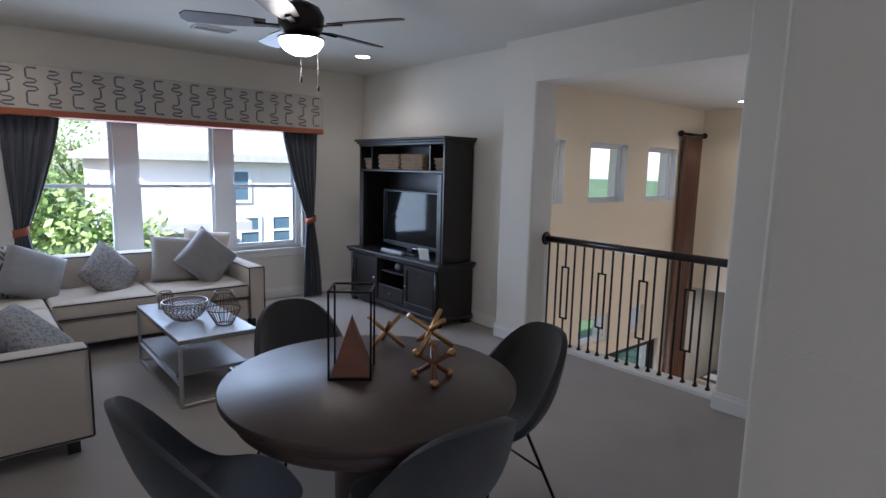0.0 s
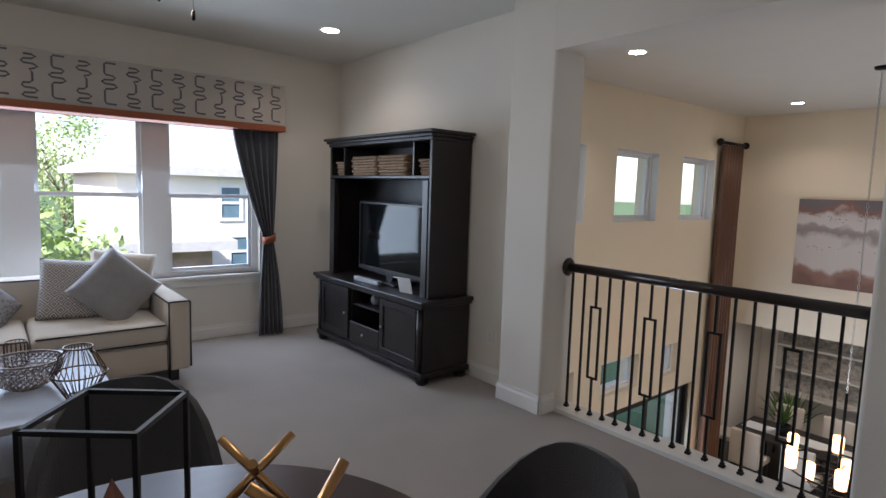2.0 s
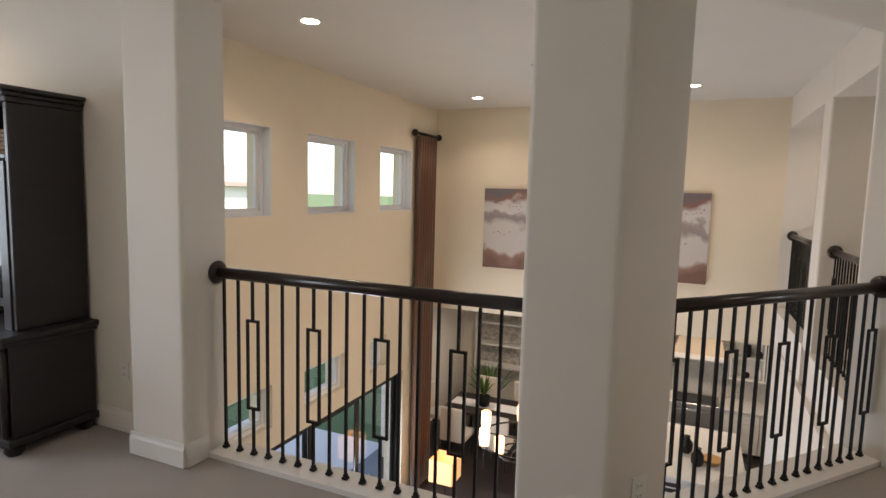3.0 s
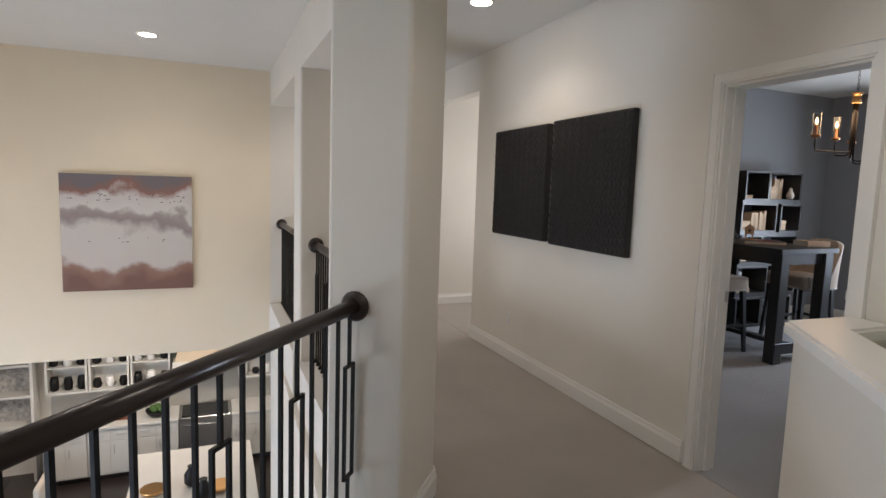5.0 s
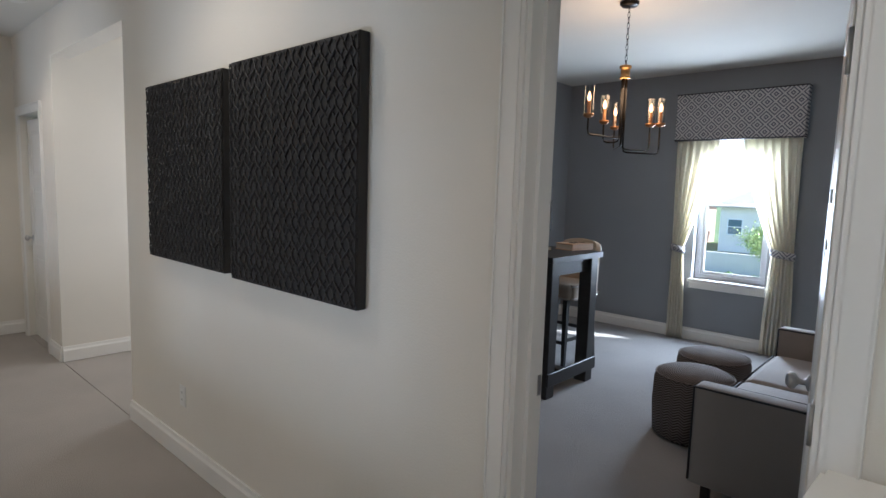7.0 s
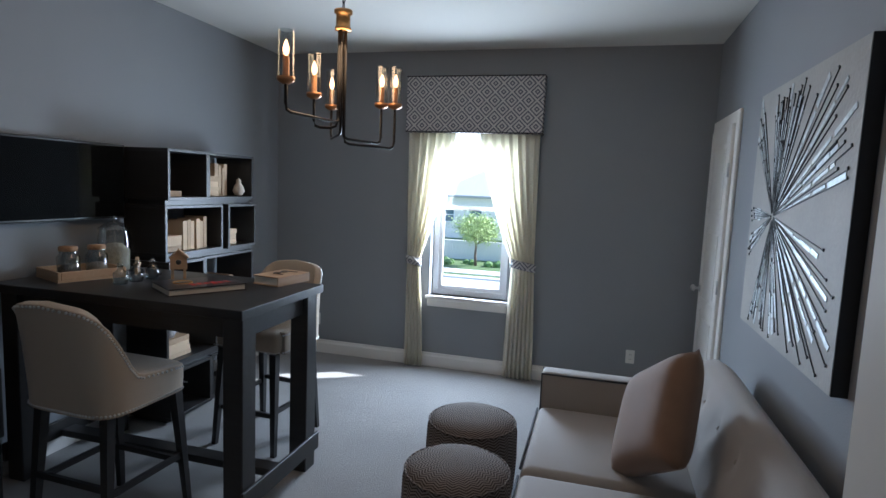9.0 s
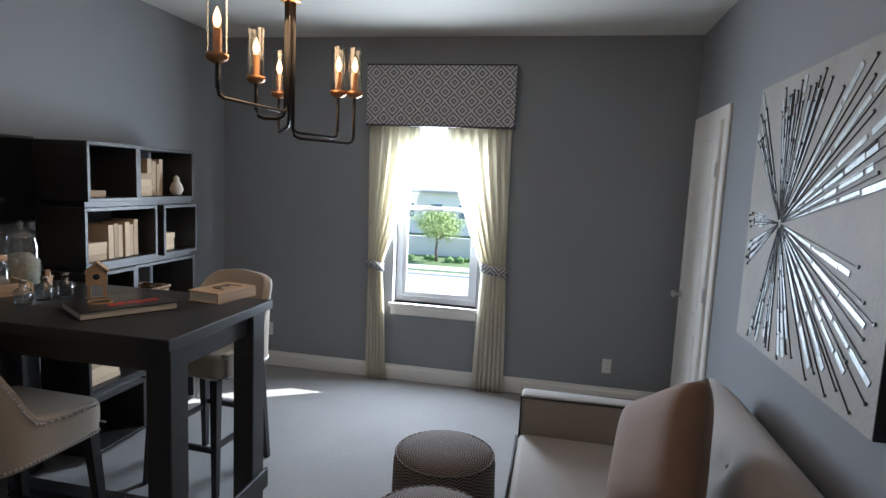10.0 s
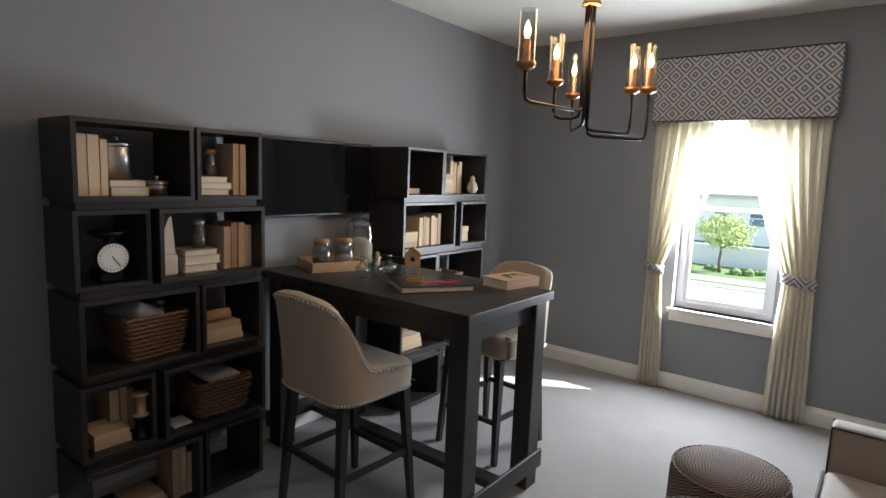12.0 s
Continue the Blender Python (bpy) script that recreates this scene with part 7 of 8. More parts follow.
lathe(bm, [(0.0, -0.50), (0.036, -0.50), (0.036, -0.49), (0.031, -0.485), (0.031, -0.435), (0.04, -0.43), (0.04, -0.415), (0.012, -0.41), (0.0, -0.41)], 24)
part("hub", bm, BRASS, th, "brass hub")
for k, (ex, ey) in enumerate(((0.045, 0.39), (0.12, 0.03), (0.215, -0.33), (-0.08, -0.275), (-0.145, -0.29))):
    r = math.hypot(ex, ey)
    ux, uy = ex / r, ey / r
    zb = -0.90 - 0.022 * k
    arm = []
    bm = bm_new()
    s = 0.016
    tube(bm, [(ux * s, uy * s, -0.50), (ux * s, uy * s, zb + 0.03), (ux * (s + 0.008), uy * (s + 0.008), zb + 0.008), (ux * (s + 0.03), uy * (s + 0.03), zb),
              (ux * (r - 0.03), uy * (r - 0.03), zb), (ux * (r - 0.008), uy * (r - 0.008), zb + 0.008), (ux * r, uy * r, zb + 0.03), (ux * r, uy * r, -0.79)], 0.0065, 8)
    a = part("arm", bm, DARKM, th)
    bm = bm_new()
    lathe(bm, [(0.012, -0.80), (0.03, -0.79), (0.034, -0.782), (0.034, -0.772), (0.013, -0.77), (0.013, -0.70), (0.009, -0.695), (0.0, -0.695)], 20, (ex, ey, 0))
    part("candle_holder", bm, COPPER, a, "copper candle holder")
    bm = bm_new()
    lathe(bm, [(0.004, -0.694), (0.011, -0.68), (0.012, -0.665), (0.006, -0.645), (0.0, -0.632)], 12, (ex, ey, 0))
    part("bulb", bm, BULB, a, "glowing candle bulb")
    bm = bm_new()
    lathe(bm, [(0.029, -0.771), (0.029, -0.60)], 24, (ex, ey, 0), closed=False)
    part("glass_tube", bm, CLEAR, a, "clear glass tube").visible_shadow = False
lamp("chandelier_lamp", "POINT", 4.5, (1.0, 0.62, 0.32), pose(CHX, CHY, CEIL - 0.56), radius=0.2)

# ---- the void and the storey below ----
def abstract_canvas(y0, y1, z0, z1, seed):
    th = thing("abstract_canvas", pose(EASTX - 0.001, (y0 + y1) / 2, (z0 + z1) / 2, 0, 0, -90), "square abstract canvas in cream, grey and rust brown", "painting", "pair of abstract canvases")
    w, h = y1 - y0, z1 - z0
    m = material("painted_canvas", (0.55, 0.50, 0.46), 0.8, vary=0.1, scale=3)
    n, l = m.node_tree.nodes, m.node_tree.links
    co, sep = n.new("ShaderNodeTexCoord"), n.new("ShaderNodeSeparateXYZ")
    l.new(co.outputs["Object"], sep.inputs[0])
    nz = n.new("ShaderNodeTexNoise")
    nz.inputs["Scale"].default_value, nz.inputs["Detail"].default_value = 2.4, 5
    l.new(co.outputs["Object"], nz.inputs["Vector"])
    add = n.new("ShaderNodeMath")
    add.operation, add.inputs[1].default_value = "MULTIPLY_ADD", 0.55
    l.new(nz.outputs["Fac"], add.inputs[0])
    shift = n.new("ShaderNodeMath")
    shift.operation, shift.inputs[1].default_value, shift.inputs[2].default_value = "MULTIPLY_ADD", 1 / h, 0.225
    l.new(sep.outputs[2], shift.inputs[0]), l.new(shift.outputs[0], add.inputs[2])
    ramp = n.new("ShaderNodeValToRGB")
    els = ramp.color_ramp.elements
    stops = ((0.05, (0.20, 0.11, 0.085)), (0.17, (0.30, 0.18, 0.14)), (0.24, (0.58, 0.53, 0.49)), (0.52, (0.60, 0.56, 0.52)), (0.60, (0.30, 0.25, 0.24)), (0.66, (0.36, 0.31, 0.29)), (0.70, (0.62, 0.59, 0.56)), (0.82, (0.58, 0.54, 0.52)), (0.88, (0.26, 0.14, 0.11)), (0.96, (0.17, 0.15, 0.16)))
    els[0].position, els[0].color = stops[0][0], (*stops[0][1], 1)
    els[1].position, els[1].color = stops[-1][0], (*stops[-1][1], 1)
    for p, c in stops[1:-1]:
        e = els.new(p)
        e.color = (*c, 1)
    l.new(add.outputs[0], ramp.inputs["Fac"]), l.new(ramp.outputs["Color"], n["Principled BSDF"].inputs["Base Color"])
    bm = bm_new()
    box(bm, -w / 2, w / 2, -0.04, 0, -h / 2, h / 2, 0.004, 2)
    part("canvas", bm, m, th)
    bm = bm_new()
    rr = random.Random(seed)
    for _ in range(40):
        x, z, s = rr.uniform(-0.45, 0.45) * w, rr.choice((0.30, 0.27, -0.06, 0.33)) * h + rr.uniform(-0.03, 0.03), rr.uniform(0.004, 0.016)
        box(bm, x - s, x + s, -0.0415, -0.0402, z - 0.003, z + 0.004)
    tagged(part("paint_flecks", bm, BLACKPLASTIC, th), kind="stuff")


abstract_canvas(0.825, 2.10, 0.265, 1.535, 2)
abstract_canvas(2.86, 4.13, 0.265, 1.535, 6)


def tall_drape(name, x0, x1, label):
    th = thing(name, pose(0, 0, 0), label, "curtain")
    bm = bm_new()
    nu, nv, folds = 64, 10, 7
    rows = []
    for j in range(nv + 1):
        z = LOW + 0.01 + (2.30 - LOW - 0.01) * j / nv
        rows.append([bm.verts.new((x0 + (x1 - x0) * i / nu, 4.93 - 0.055 * math.sin(i / nu * folds * 2 * math.pi + 0.4 * math.sin(j)), z)) for i in range(nu + 1)])
    for j in range(nv):
        for i in range(nu):
            bm.faces.new((rows[j][i], rows[j][i + 1], rows[j + 1][i + 1], rows[j + 1][i])).smooth = True
    part("panel", bm, BROWNCURTAIN, th).modifiers.new("thickness", "SOLIDIFY").thickness = 0.004
    bm = bm_new()
    tube(bm, [(x0 - 0.10, 4.93, 2.335), (x1 + 0.10, 4.93, 2.335)], 0.024, 12)
    part("rod", bm, IRON, th)
    for x in (x0 - 0.11, x1 + 0.11):
        bm = bm_new()
        bmesh.ops.create_icosphere(bm, subdivisions=2, radius=0.055, matrix=Matrix.Translation((x, 4.93, 2.335)))
        part("finial", bm, IRON, th)
    for x in (x0, x1):
        bm = bm_new()
        tube(bm, [(x, 4.93, 2.335), (x, NORTHY, 2.335)], 0.012, 8)
        part("bracket", bm, IRON, th)


tall_drape("tall_curtain", 9.48, 10.12, "tall brown satin curtain on a short black rod")
tall_drape("tall_curtain", 4.80, 5.36, "tall brown satin curtain on a short black rod")

# sliding doors below
th = tagged(new("door_4"), "black-framed sliding glass doors to the patio", "door", kind="structure")
th.matrix_world = pose(0, NORTHY + 0.1, LOW)
DH = -1.32 - LOW
bm = bm_new()
box(bm, 5.9, 9.3, -0.03, 0.06, DH - 0.06, DH), box(bm, 5.9, 9.3, -0.03, 0.06, 0, 0.04)
box(bm, 5.9, 5.96, -0.03, 0.06, 0.04, DH - 0.06), box(bm, 9.24, 9.3, -0.03, 0.06, 0.04, DH - 0.06)
part("door_frame", bm, BLACKPLASTIC, th)
for i in range(3):
    a, b = 5.96 + i * 1.0933, 5.96 + (i + 1) * 1.0933
    y = 0.0 if i % 2 else 0.03
    bm = bm_new()
    box(bm, a, a + 0.07, y - 0.015, y + 0.012, 0.041, DH - 0.061), box(bm, b - 0.07, b, y - 0.015, y + 0.012, 0.041, DH - 0.061)
    box(bm, a + 0.07, b - 0.07, y - 0.015, y + 0.012, 0.041, 0.12), box(bm, a + 0.07, b - 0.07, y - 0.015, y + 0.012, DH - 0.13, DH - 0.061)
    s = part("sash", bm, BLACKPLASTIC, th)
    bm = bm_new()
    box(bm, a + 0.07, b - 0.07, y - 0.004, y + 0.001, 0.12, DH - 0.13)
    part("pane", bm, PANE, s).visible_shadow = False

# ring chandelier
th = thing("ring_chandelier", pose(7.58, 2.62, CEIL), "black ring chandelier with lit glass cylinders on a long chain", "chandelier")
bm = bm_new()
lathe(bm, [(0.0, -0.03), (0.06, -0.025), (0.07, -0.0005), (0.0, -0.0005)], 20)
part("canopy", bm, IRON, th)
bm = bm_new()
for i in range(80):
    z = -0.03 - 0.04 * i
    tube(bm, [(0.009 * math.cos(t) * (i % 2), 0.009 * math.cos(t) * (1 - i % 2), z - 0.02 + 0.026 * math.sin(t)) for t in [2 * math.pi * k / 6 for k in range(6)]], 0.0035, 4, True)
part("chain", bm, SILVER, th)
ZR = -4.05
for r, z in ((0.48, ZR), (0.26, ZR - 0.16)):
    bm = bm_new()
    tube(bm, [(r * math.cos(2 * math.pi * j / 40), r * math.sin(2 * math.pi * j / 40), z) for j in range(40)], 0.011, 8, True)
    part("ring", bm, IRON, th)
bm = bm_new()
tube(bm, [(0, 0, -3.22), (0, 0, ZR - 0.17)], 0.014, 8)
for k in range(4):
    a = math.pi / 2 * k
    tube(bm, [(0, 0, ZR), (0.48 * math.cos(a), 0.48 * math.sin(a), ZR)], 0.007, 6)
    tube(bm, [(0, 0, ZR - 0.16), (0.26 * math.cos(a), 0.26 * math.sin(a), ZR - 0.16)], 0.007, 6)
part("spokes", bm, IRON, th)
AMBER = glow("amber_lamp_glass", (1.0, 0.58, 0.24), 1.6)
for k in range(9):
    r, z = (0.48, ZR) if k < 6 else (0.26, ZR - 0.16)
    a = 2 * math.pi * k / 6 + 0.3 if k < 6 else 2 * math.pi * k / 3
    x, y = r * math.cos(a), r * math.sin(a)
    bm = bm_new()
    lathe(bm, [(0.0, 0.012), (0.05, 0.012), (0.052, 0.02), (0.012, 0.03), (0.012, 0.05)], 14, (x, y, z))
    h = part("lamp_holder", bm, IRON, th)
    bm = bm_new()
    lathe(bm, [(0.05, 0.021), (0.056, 0.10), (0.056, 0.19), (0.05, 0.20)], 18, (x, y, z), closed=False)
    part("lamp_glass", bm, AMBER, h, "glowing amber glass cylinder")
lamp("ring_chandelier_lamp", "POINT", 11, WARM, pose(7.58, 2.62, CEIL + ZR + 0.45), radius=0.3)

# kitchen
WHITECAB = material("white_cabinet_paint", (0.66, 0.64, 0.60), 0.45, vary=0.04)
QUARTZ = material("white_quartz", (0.70, 0.68, 0.64), 0.25, vary=0.05)
KX, KT = 13.35, LOW + 0.91


def base_cabinet(y0, y1, label):
    th = thing("base_cabinet", pose(0, 0, 0), label, "cabinet", "kitchen base cabinets")
    bm = bm_new()
    box(bm, KX + 0.02, 13.995, y0 + 0.003, y1 - 0.003, LOW + 0.09, KT - 0.04)
    part("body", bm, WHITECAB, th)
    bm = bm_new()
    box(bm, KX + 0.09, 13.995, y0 + 0.003, y1 - 0.003, LOW, LOW + 0.09)
    part("plinth", bm, ESPRESSO, th)
    n = 2 if y1 - y0 > 0.6 else 1
    for i in range(n):
        a, b = y0 + 0.01 + (y1 - y0 - 0.02) * i / n, y0 + 0.005 + (y1 - y0 - 0.02) * (i + 1) / n
        for name, z0, z1 in (("door", LOW + 0.11, KT - 0.25), ("drawer", KT - 0.235, KT - 0.055)):
            bm = bm_new()
            box(bm, KX, KX + 0.019, a, b, z0, z1, 0.004, 1)
            d = part(name, bm, WHITECAB, th)
            bm = bm_new()
            if name == "door":
                tube(bm, [(KX - 0.02, b - 0.05, z1 - 0.20), (KX - 0.02, b - 0.05, z1 - 0.06)], 0.007, 6)
            else:
                tube(bm, [(KX - 0.02, (a + b) / 2 - 0.07, (z0 + z1) / 2), (KX - 0.02, (a + b) / 2 + 0.07, (z0 + z1) / 2)], 0.007, 6)
            part("handle", bm, SILVER, d, "bar handle")


for a, b in ((-1.0, -0.35), (-0.35, 0.33), (1.17, 1.85), (1.85, 2.5), (2.5, 3.1)):
    base_cabinet(a, b, "white kitchen base cabinet with bar handles")
for a, b in ((-1.02, 0.33), (1.17, 3.12)):
    bm = bm_new()
    box(bm, KX - 0.03, 13.99, a, b, KT - 0.039, KT, 0.004, 1)
    tagged(part("kitchen_worktop", bm, QUARTZ), "white stone kitchen worktop", "worktop")
th = thing("range_cooker", pose(0, 0, 0), "steel range cooker below the hood", "cooker")
bm = bm_new()
box(bm, KX, 13.98, 0.34, 1.16, LOW, KT - 0.01, 0.006, 1)
part("body", bm, SILVER, th)
bm = bm_new()
box(bm, KX + 0.03, 13.9, 0.38, 1.12, KT - 0.0098, KT + 0.02, 0.004, 1)
part("hob", bm, BLACKPLASTIC, th)
bm = bm_new()
tube(bm, [(KX - 0.03, 0.4, KT - 0.14), (KX - 0.03, 1.1, KT - 0.14)], 0.012, 8)
part("oven_handle", bm, SILVER, th)
LATT = patterned("lattice_tile", (0.70, 0.67, 0.60), (0.06, 0.055, 0.055), "diamond", 6.0, 0.35)
_n = LATT.node_tree
for nd in _n.nodes:
    if nd.type == "MAPPING":
        nd.inputs["Rotation"].default_value = (0, radians(90), 0)
bm = bm_new()
box(bm, 13.985, 13.998, -1.0, 3.1, KT, LOW + 2.75)
struct("backsplash", bm, LATT, "cream tile backsplash with dark lattice", "tile")
th = thing("range_hood", pose(0, 0, 0), "tapered cream range hood", "hood")
bm = bm_new()
v = [(13.45, 0.28, 0), (13.45, 1.22, 0), (13.98, 1.22, 0), (13.98, 0.28, 0), (13.7, 0.5, 0.75), (13.7, 1.0, 0.75), (13.98, 1.0, 0.75), (13.98, 0.5, 0.75)]
v = [bm.verts.new((x, y, z + LOW + 1.85)) for x, y, z in v]
for f in ((3, 2, 1, 0), (4, 5, 6, 7), (0, 1, 5, 4), (1, 2, 6, 5), (2, 3, 7, 6), (3, 0, 4, 7)):
    bm.faces.new([v[i] for i in f])
bmesh.ops.recalc_face_normals(bm, faces=bm.faces)
part("canopy", bm, material("beige_plaster", (0.52, 0.42, 0.30), 0.7), th)
bm = bm_new()
box(bm, 13.42, 13.98, 0.25, 1.25, LOW + 1.76, LOW + 1.849, 0.006, 1)
part("rim", bm, WHITECAB, th)


def wall_cabinet(y0, y1):
    th = thing("wall_cabinet", pose(0, 0, 0), "white wall cabinet with open shelves of dark crockery", "cabinet", "kitchen wall cabinets")
    z0, z1 = LOW + 1.40, LOW + 2.75
    bm = bm_new()
    box(bm, 13.66, 13.98, y0, y0 + 0.03, z0, z1), box(bm, 13.66, 13.98, y1 - 0.03, y1, z0, z1)
    box(bm, 13.66, 13.98, y0 + 0.03, y1 - 0.03, z0, z0 + 0.03), box(bm, 13.66, 13.98, y0 + 0.03, y1 - 0.03, z1 - 0.06, z1)
    box(bm, 13.96, 13.98, y0 + 0.03, y1 - 0.03, z0 + 0.03, z1 - 0.06)
    part("carcass", bm, WHITECAB, th)
    for k in (1, 2):
        bm = bm_new()
        box(bm, 13.68, 13.958, y0 + 0.031, y1 - 0.031, z0 + k * 0.42, z0 + k * 0.42 + 0.022)
        part("shelf", bm, WHITECAB, th)
    rr = random.Random(int(y0 * 100))
    for k in range(3):
        for i in range(3):
            y = y0 + 0.1 + i * (y1 - y0 - 0.2) / 2
            h = rr.uniform(0.10, 0.26)
            bm = bm_new()
            lathe(bm, [(0.04, 0), (0.06, 0.02), (0.065, h * 0.6), (0.05, h)], 12, (13.8, y, z0 + 0.0305 + (k * 0.42 - 0.008 if k else 0)))
            tagged(part("crockery_pot", bm, IRON if rr.random() < 0.6 else WHITEPLASTIC), "small crockery pot in a kitchen cabinet", "pot")


for a, b in ((-1.0, -0.42), (-0.40, 0.20), (1.30, 1.90), (1.92, 2.5), (2.52, 3.1)):
    wall_cabinet(a, b)
th = thing("kitchen_island", pose(0, 0, 0), "white kitchen island with a stone top", "island")
bm = bm_new()
box(bm, 10.35, 12.05, 0.25, 1.55, LOW, KT - 0.04, 0.01, 1)
part("body", bm, WHITECAB, th)
bm = bm_new()
box(bm, 10.05, 12.15, 0.10, 1.65, KT - 0.039, KT, 0.005, 1)
part("stone_top", bm, QUARTZ, th)
for x, y, s in ((10.75, 0.55, 0), (10.6, 0.75, 1), (11.0, 0.9, 1), (10.9, 1.35, 0)):
    bm = bm_new()
    lathe(bm, [(0.05, 0), (0.09, 0.05), (0.09, 0.16), (0.04, 0.24), (0.05, 0.27)] if s else [(0.06, 0), (0.13, 0.04), (0.15, 0.09)], 16, (x, y, KT))
    tagged(part("table_vase" if s else "table_bowl", bm, IRON if s else BRASS), "dark ornament on the kitchen island" if s else "brass bowl on the kitchen island", "ornament")
for y in (0.45, 1.15):
    th = thing("counter_stool", pose(9.78, y, LOW), "dark wooden counter stool with open back", "stool", "stools at the kitchen island")
    bm = bm_new()
    box(bm, -0.2, 0.2, -0.2, 0.2, 0.62, 0.66, 0.01, 2)
    part("seat", bm, BLACKWOOD, th)
    for sx in (-0.17, 0.17):
        for sy in (-0.17, 0.17):
            bm = bm_new()
            box(bm, sx - 0.02, sx + 0.02, sy - 0.02, sy + 0.02, 0, 0.619 if sx > 0 else 1.05)
            if sx < 0:
                bmesh.ops.translate(bm, verts=bm.verts, vec=(-0.03, 0, 0))
            part("leg", bm, BLACKWOOD, th)
    for z in (0.8, 0.92, 1.0):
        bm = bm_new()
        box(bm, -0.215, -0.195, -0.15, 0.15, z, z + 0.05)
        part("back_slat", bm, BLACKWOOD, th)
bm = bm_new()
box(bm, 13.55, 13.85, 1.9, 2.3, KT + 0.001, KT + 0.06, 0.015, 2)
tagged(part("wooden_box", bm, REDWOOD), "dark wooden box on the kitchen worktop", "box")
th = thing("fruit_bowl", pose(13.6, 1.5, KT + 0.001), "black bowl of green fruit on the worktop", "bowl")
bm = bm_new()
lathe(bm, [(0.07, 0), (0.16, 0.05), (0.19, 0.11), (0.18, 0.112), (0.0, 0.06)], 18)
part("bowl", bm, IRON, th)
LEAF = material("green_leaf", (0.07, 0.14, 0.03), 0.6, vary=0.4, scale=5, alpha_random=0.3)
for k in range(5):
    bm = bm_new()
    bmesh.ops.create_icosphere(bm, subdivisions=2, radius=0.055, matrix=Matrix.Translation((0.08 * math.cos(k * 1.3), 0.08 * math.sin(k * 1.3), 0.13)))
    part("fruit", bm, LEAF, th, "green fruit")
# unseen spots without fittings, added to warm up kitchen and dining nook
for _x, _y in ((12.4, 0.5), (12.4, 2.2), (11.8, 4.4)):
    lamp("kitchen_fill", "SPOT", 26, WARM, look((_x, _y, -0.53), (_x, _y, -3)), radius=0.06, spot=150)

# dining nook
th = thing("dining_table", pose(11.75, 4.2, LOW), "long dark dining table with a white runner", "table")
bm = bm_new()
box(bm, -0.5, 0.5, -1.0, 1.0, 0.71, 0.76, 0.008, 2)
part("tabletop", bm, ESPRESSO, th)
for sx in (-0.4, 0.4):
    for sy in (-0.88, 0.88):
        bm = bm_new()
        box(bm, sx - 0.04, sx + 0.04, sy - 0.04, sy + 0.04, 0, 0.7095)
        part("leg", bm, ESPRESSO, th)
bm = bm_new()
box(bm, -0.18, 0.18, -0.95, 0.95, 0.761, 0.764)
part("runner", bm, WHITEPLASTIC, th, "white cloth runner")


def slip_chair():
    th = thing("parson_chair", pose(0, 0, 0), "cream upholstered dining chair with dark legs", "chair", "chairs at the long dining table")
    part("seat", soft_box(-0.24, 0.24, -0.25, 0.25, 0.38, 0.49, 0.03, 3), CREAMCLOTH, th)
    part("backrest", soft_box(-0.24, 0.24, -0.31, -0.23, 0.38, 1.0, 0.03, 3), CREAMCLOTH, th)
    for sx in (-0.2, 0.2):
        for sy in (-0.24, 0.2):
            bm = bm_new()
            box(bm, sx - 0.02, sx + 0.02, sy - 0.02, sy + 0.02, 0, 0.385)
            part("leg", bm, ESPRESSO, th)
    return th


_sc = slip_chair()
_sc.matrix_world = pose(11.02, 4.75, LOW, 0, 0, -90)
for x, y, a in ((11.02, 3.95, -90), (12.45, 4.75, 90), (12.45, 3.95, 90), (11.75, 5.42, 180), (11.55, 2.95, 0)):
    copy_thing(_sc, pose(x, y, LOW, 0, 0, a))


def leafy_plant(m, label, n, size, pot):
    th = thing("potted_plant", m, label, "plant")
    bm = bm_new()
    lathe(bm, [(0.08, 0), (0.11, 0.02), (0.12, 0.2), (0.10, 0.2), (0.0, 0.17)], 18)
    part("pot", bm, pot, th)
    rr = random.Random(n)
    bm = bm_new()
    for k in range(n):
        a, t = rr.uniform(0, 2 * math.pi), rr.uniform(0.2, 1.0)
        L = size * rr.uniform(0.6, 1.0)
        pts = [Vector((math.cos(a) * t * L * 0.7 * s, math.sin(a) * t * L * 0.7 * s, 0.18 + L * (s - 0.45 * t * s * s))) for s in (0, 0.35, 0.7, 1.0)]
        side = Vector((-math.sin(a), math.cos(a), 0)) * 0.025
        ws = (0.3, 1.0, 0.8, 0.05)
        vs = [(bm.verts.new(p - side * w), bm.verts.new(p + side * w)) for p, w in zip(pts, ws)]
        for (p, q), (r, s2) in zip(vs, vs[1:]):
            bm.faces.new((p, q, s2, r)).smooth = True
    part("leaves", bm, LEAF, th)
    return th


leafy_plant(pose(11.7, 4.5, LOW + 0.765), "green plant in a dark pot on the dining table", 40, 0.5, IRON)
leafy_plant(pose(13.2, 4.9, LOW), "tall green plant in a white pot", 60, 1.3, WHITEPLASTIC)
th = thing("display_shelves", pose(0, 0, 0), "white wall shelves with mottled grey backing", "shelf")
MOTT = material("mottled_wallpaper", (0.10, 0.10, 0.10), 0.7, vary=0.9, scale=14, tint=(0.38, 0.36, 0.33))
bm = bm_new()
box(bm, 13.96, 13.99, 3.3, 5.4, LOW + 0.9, LOW + 2.6)
part("backing", bm, MOTT, th)
for k in range(4):
    bm = bm_new()
    box(bm, 13.66, 13.959, 3.3, 5.4, LOW + 0.9 + 0.5 * k, LOW + 0.94 + 0.5 * k)
    part("shelf", bm, WHITECAB, th)
for _a in (3.26, 5.401):
    bm = bm_new()
    box(bm, 13.66, 13.99, _a, _a + 0.039, LOW, LOW + 2.6)
    part("upright", bm, WHITECAB, th)
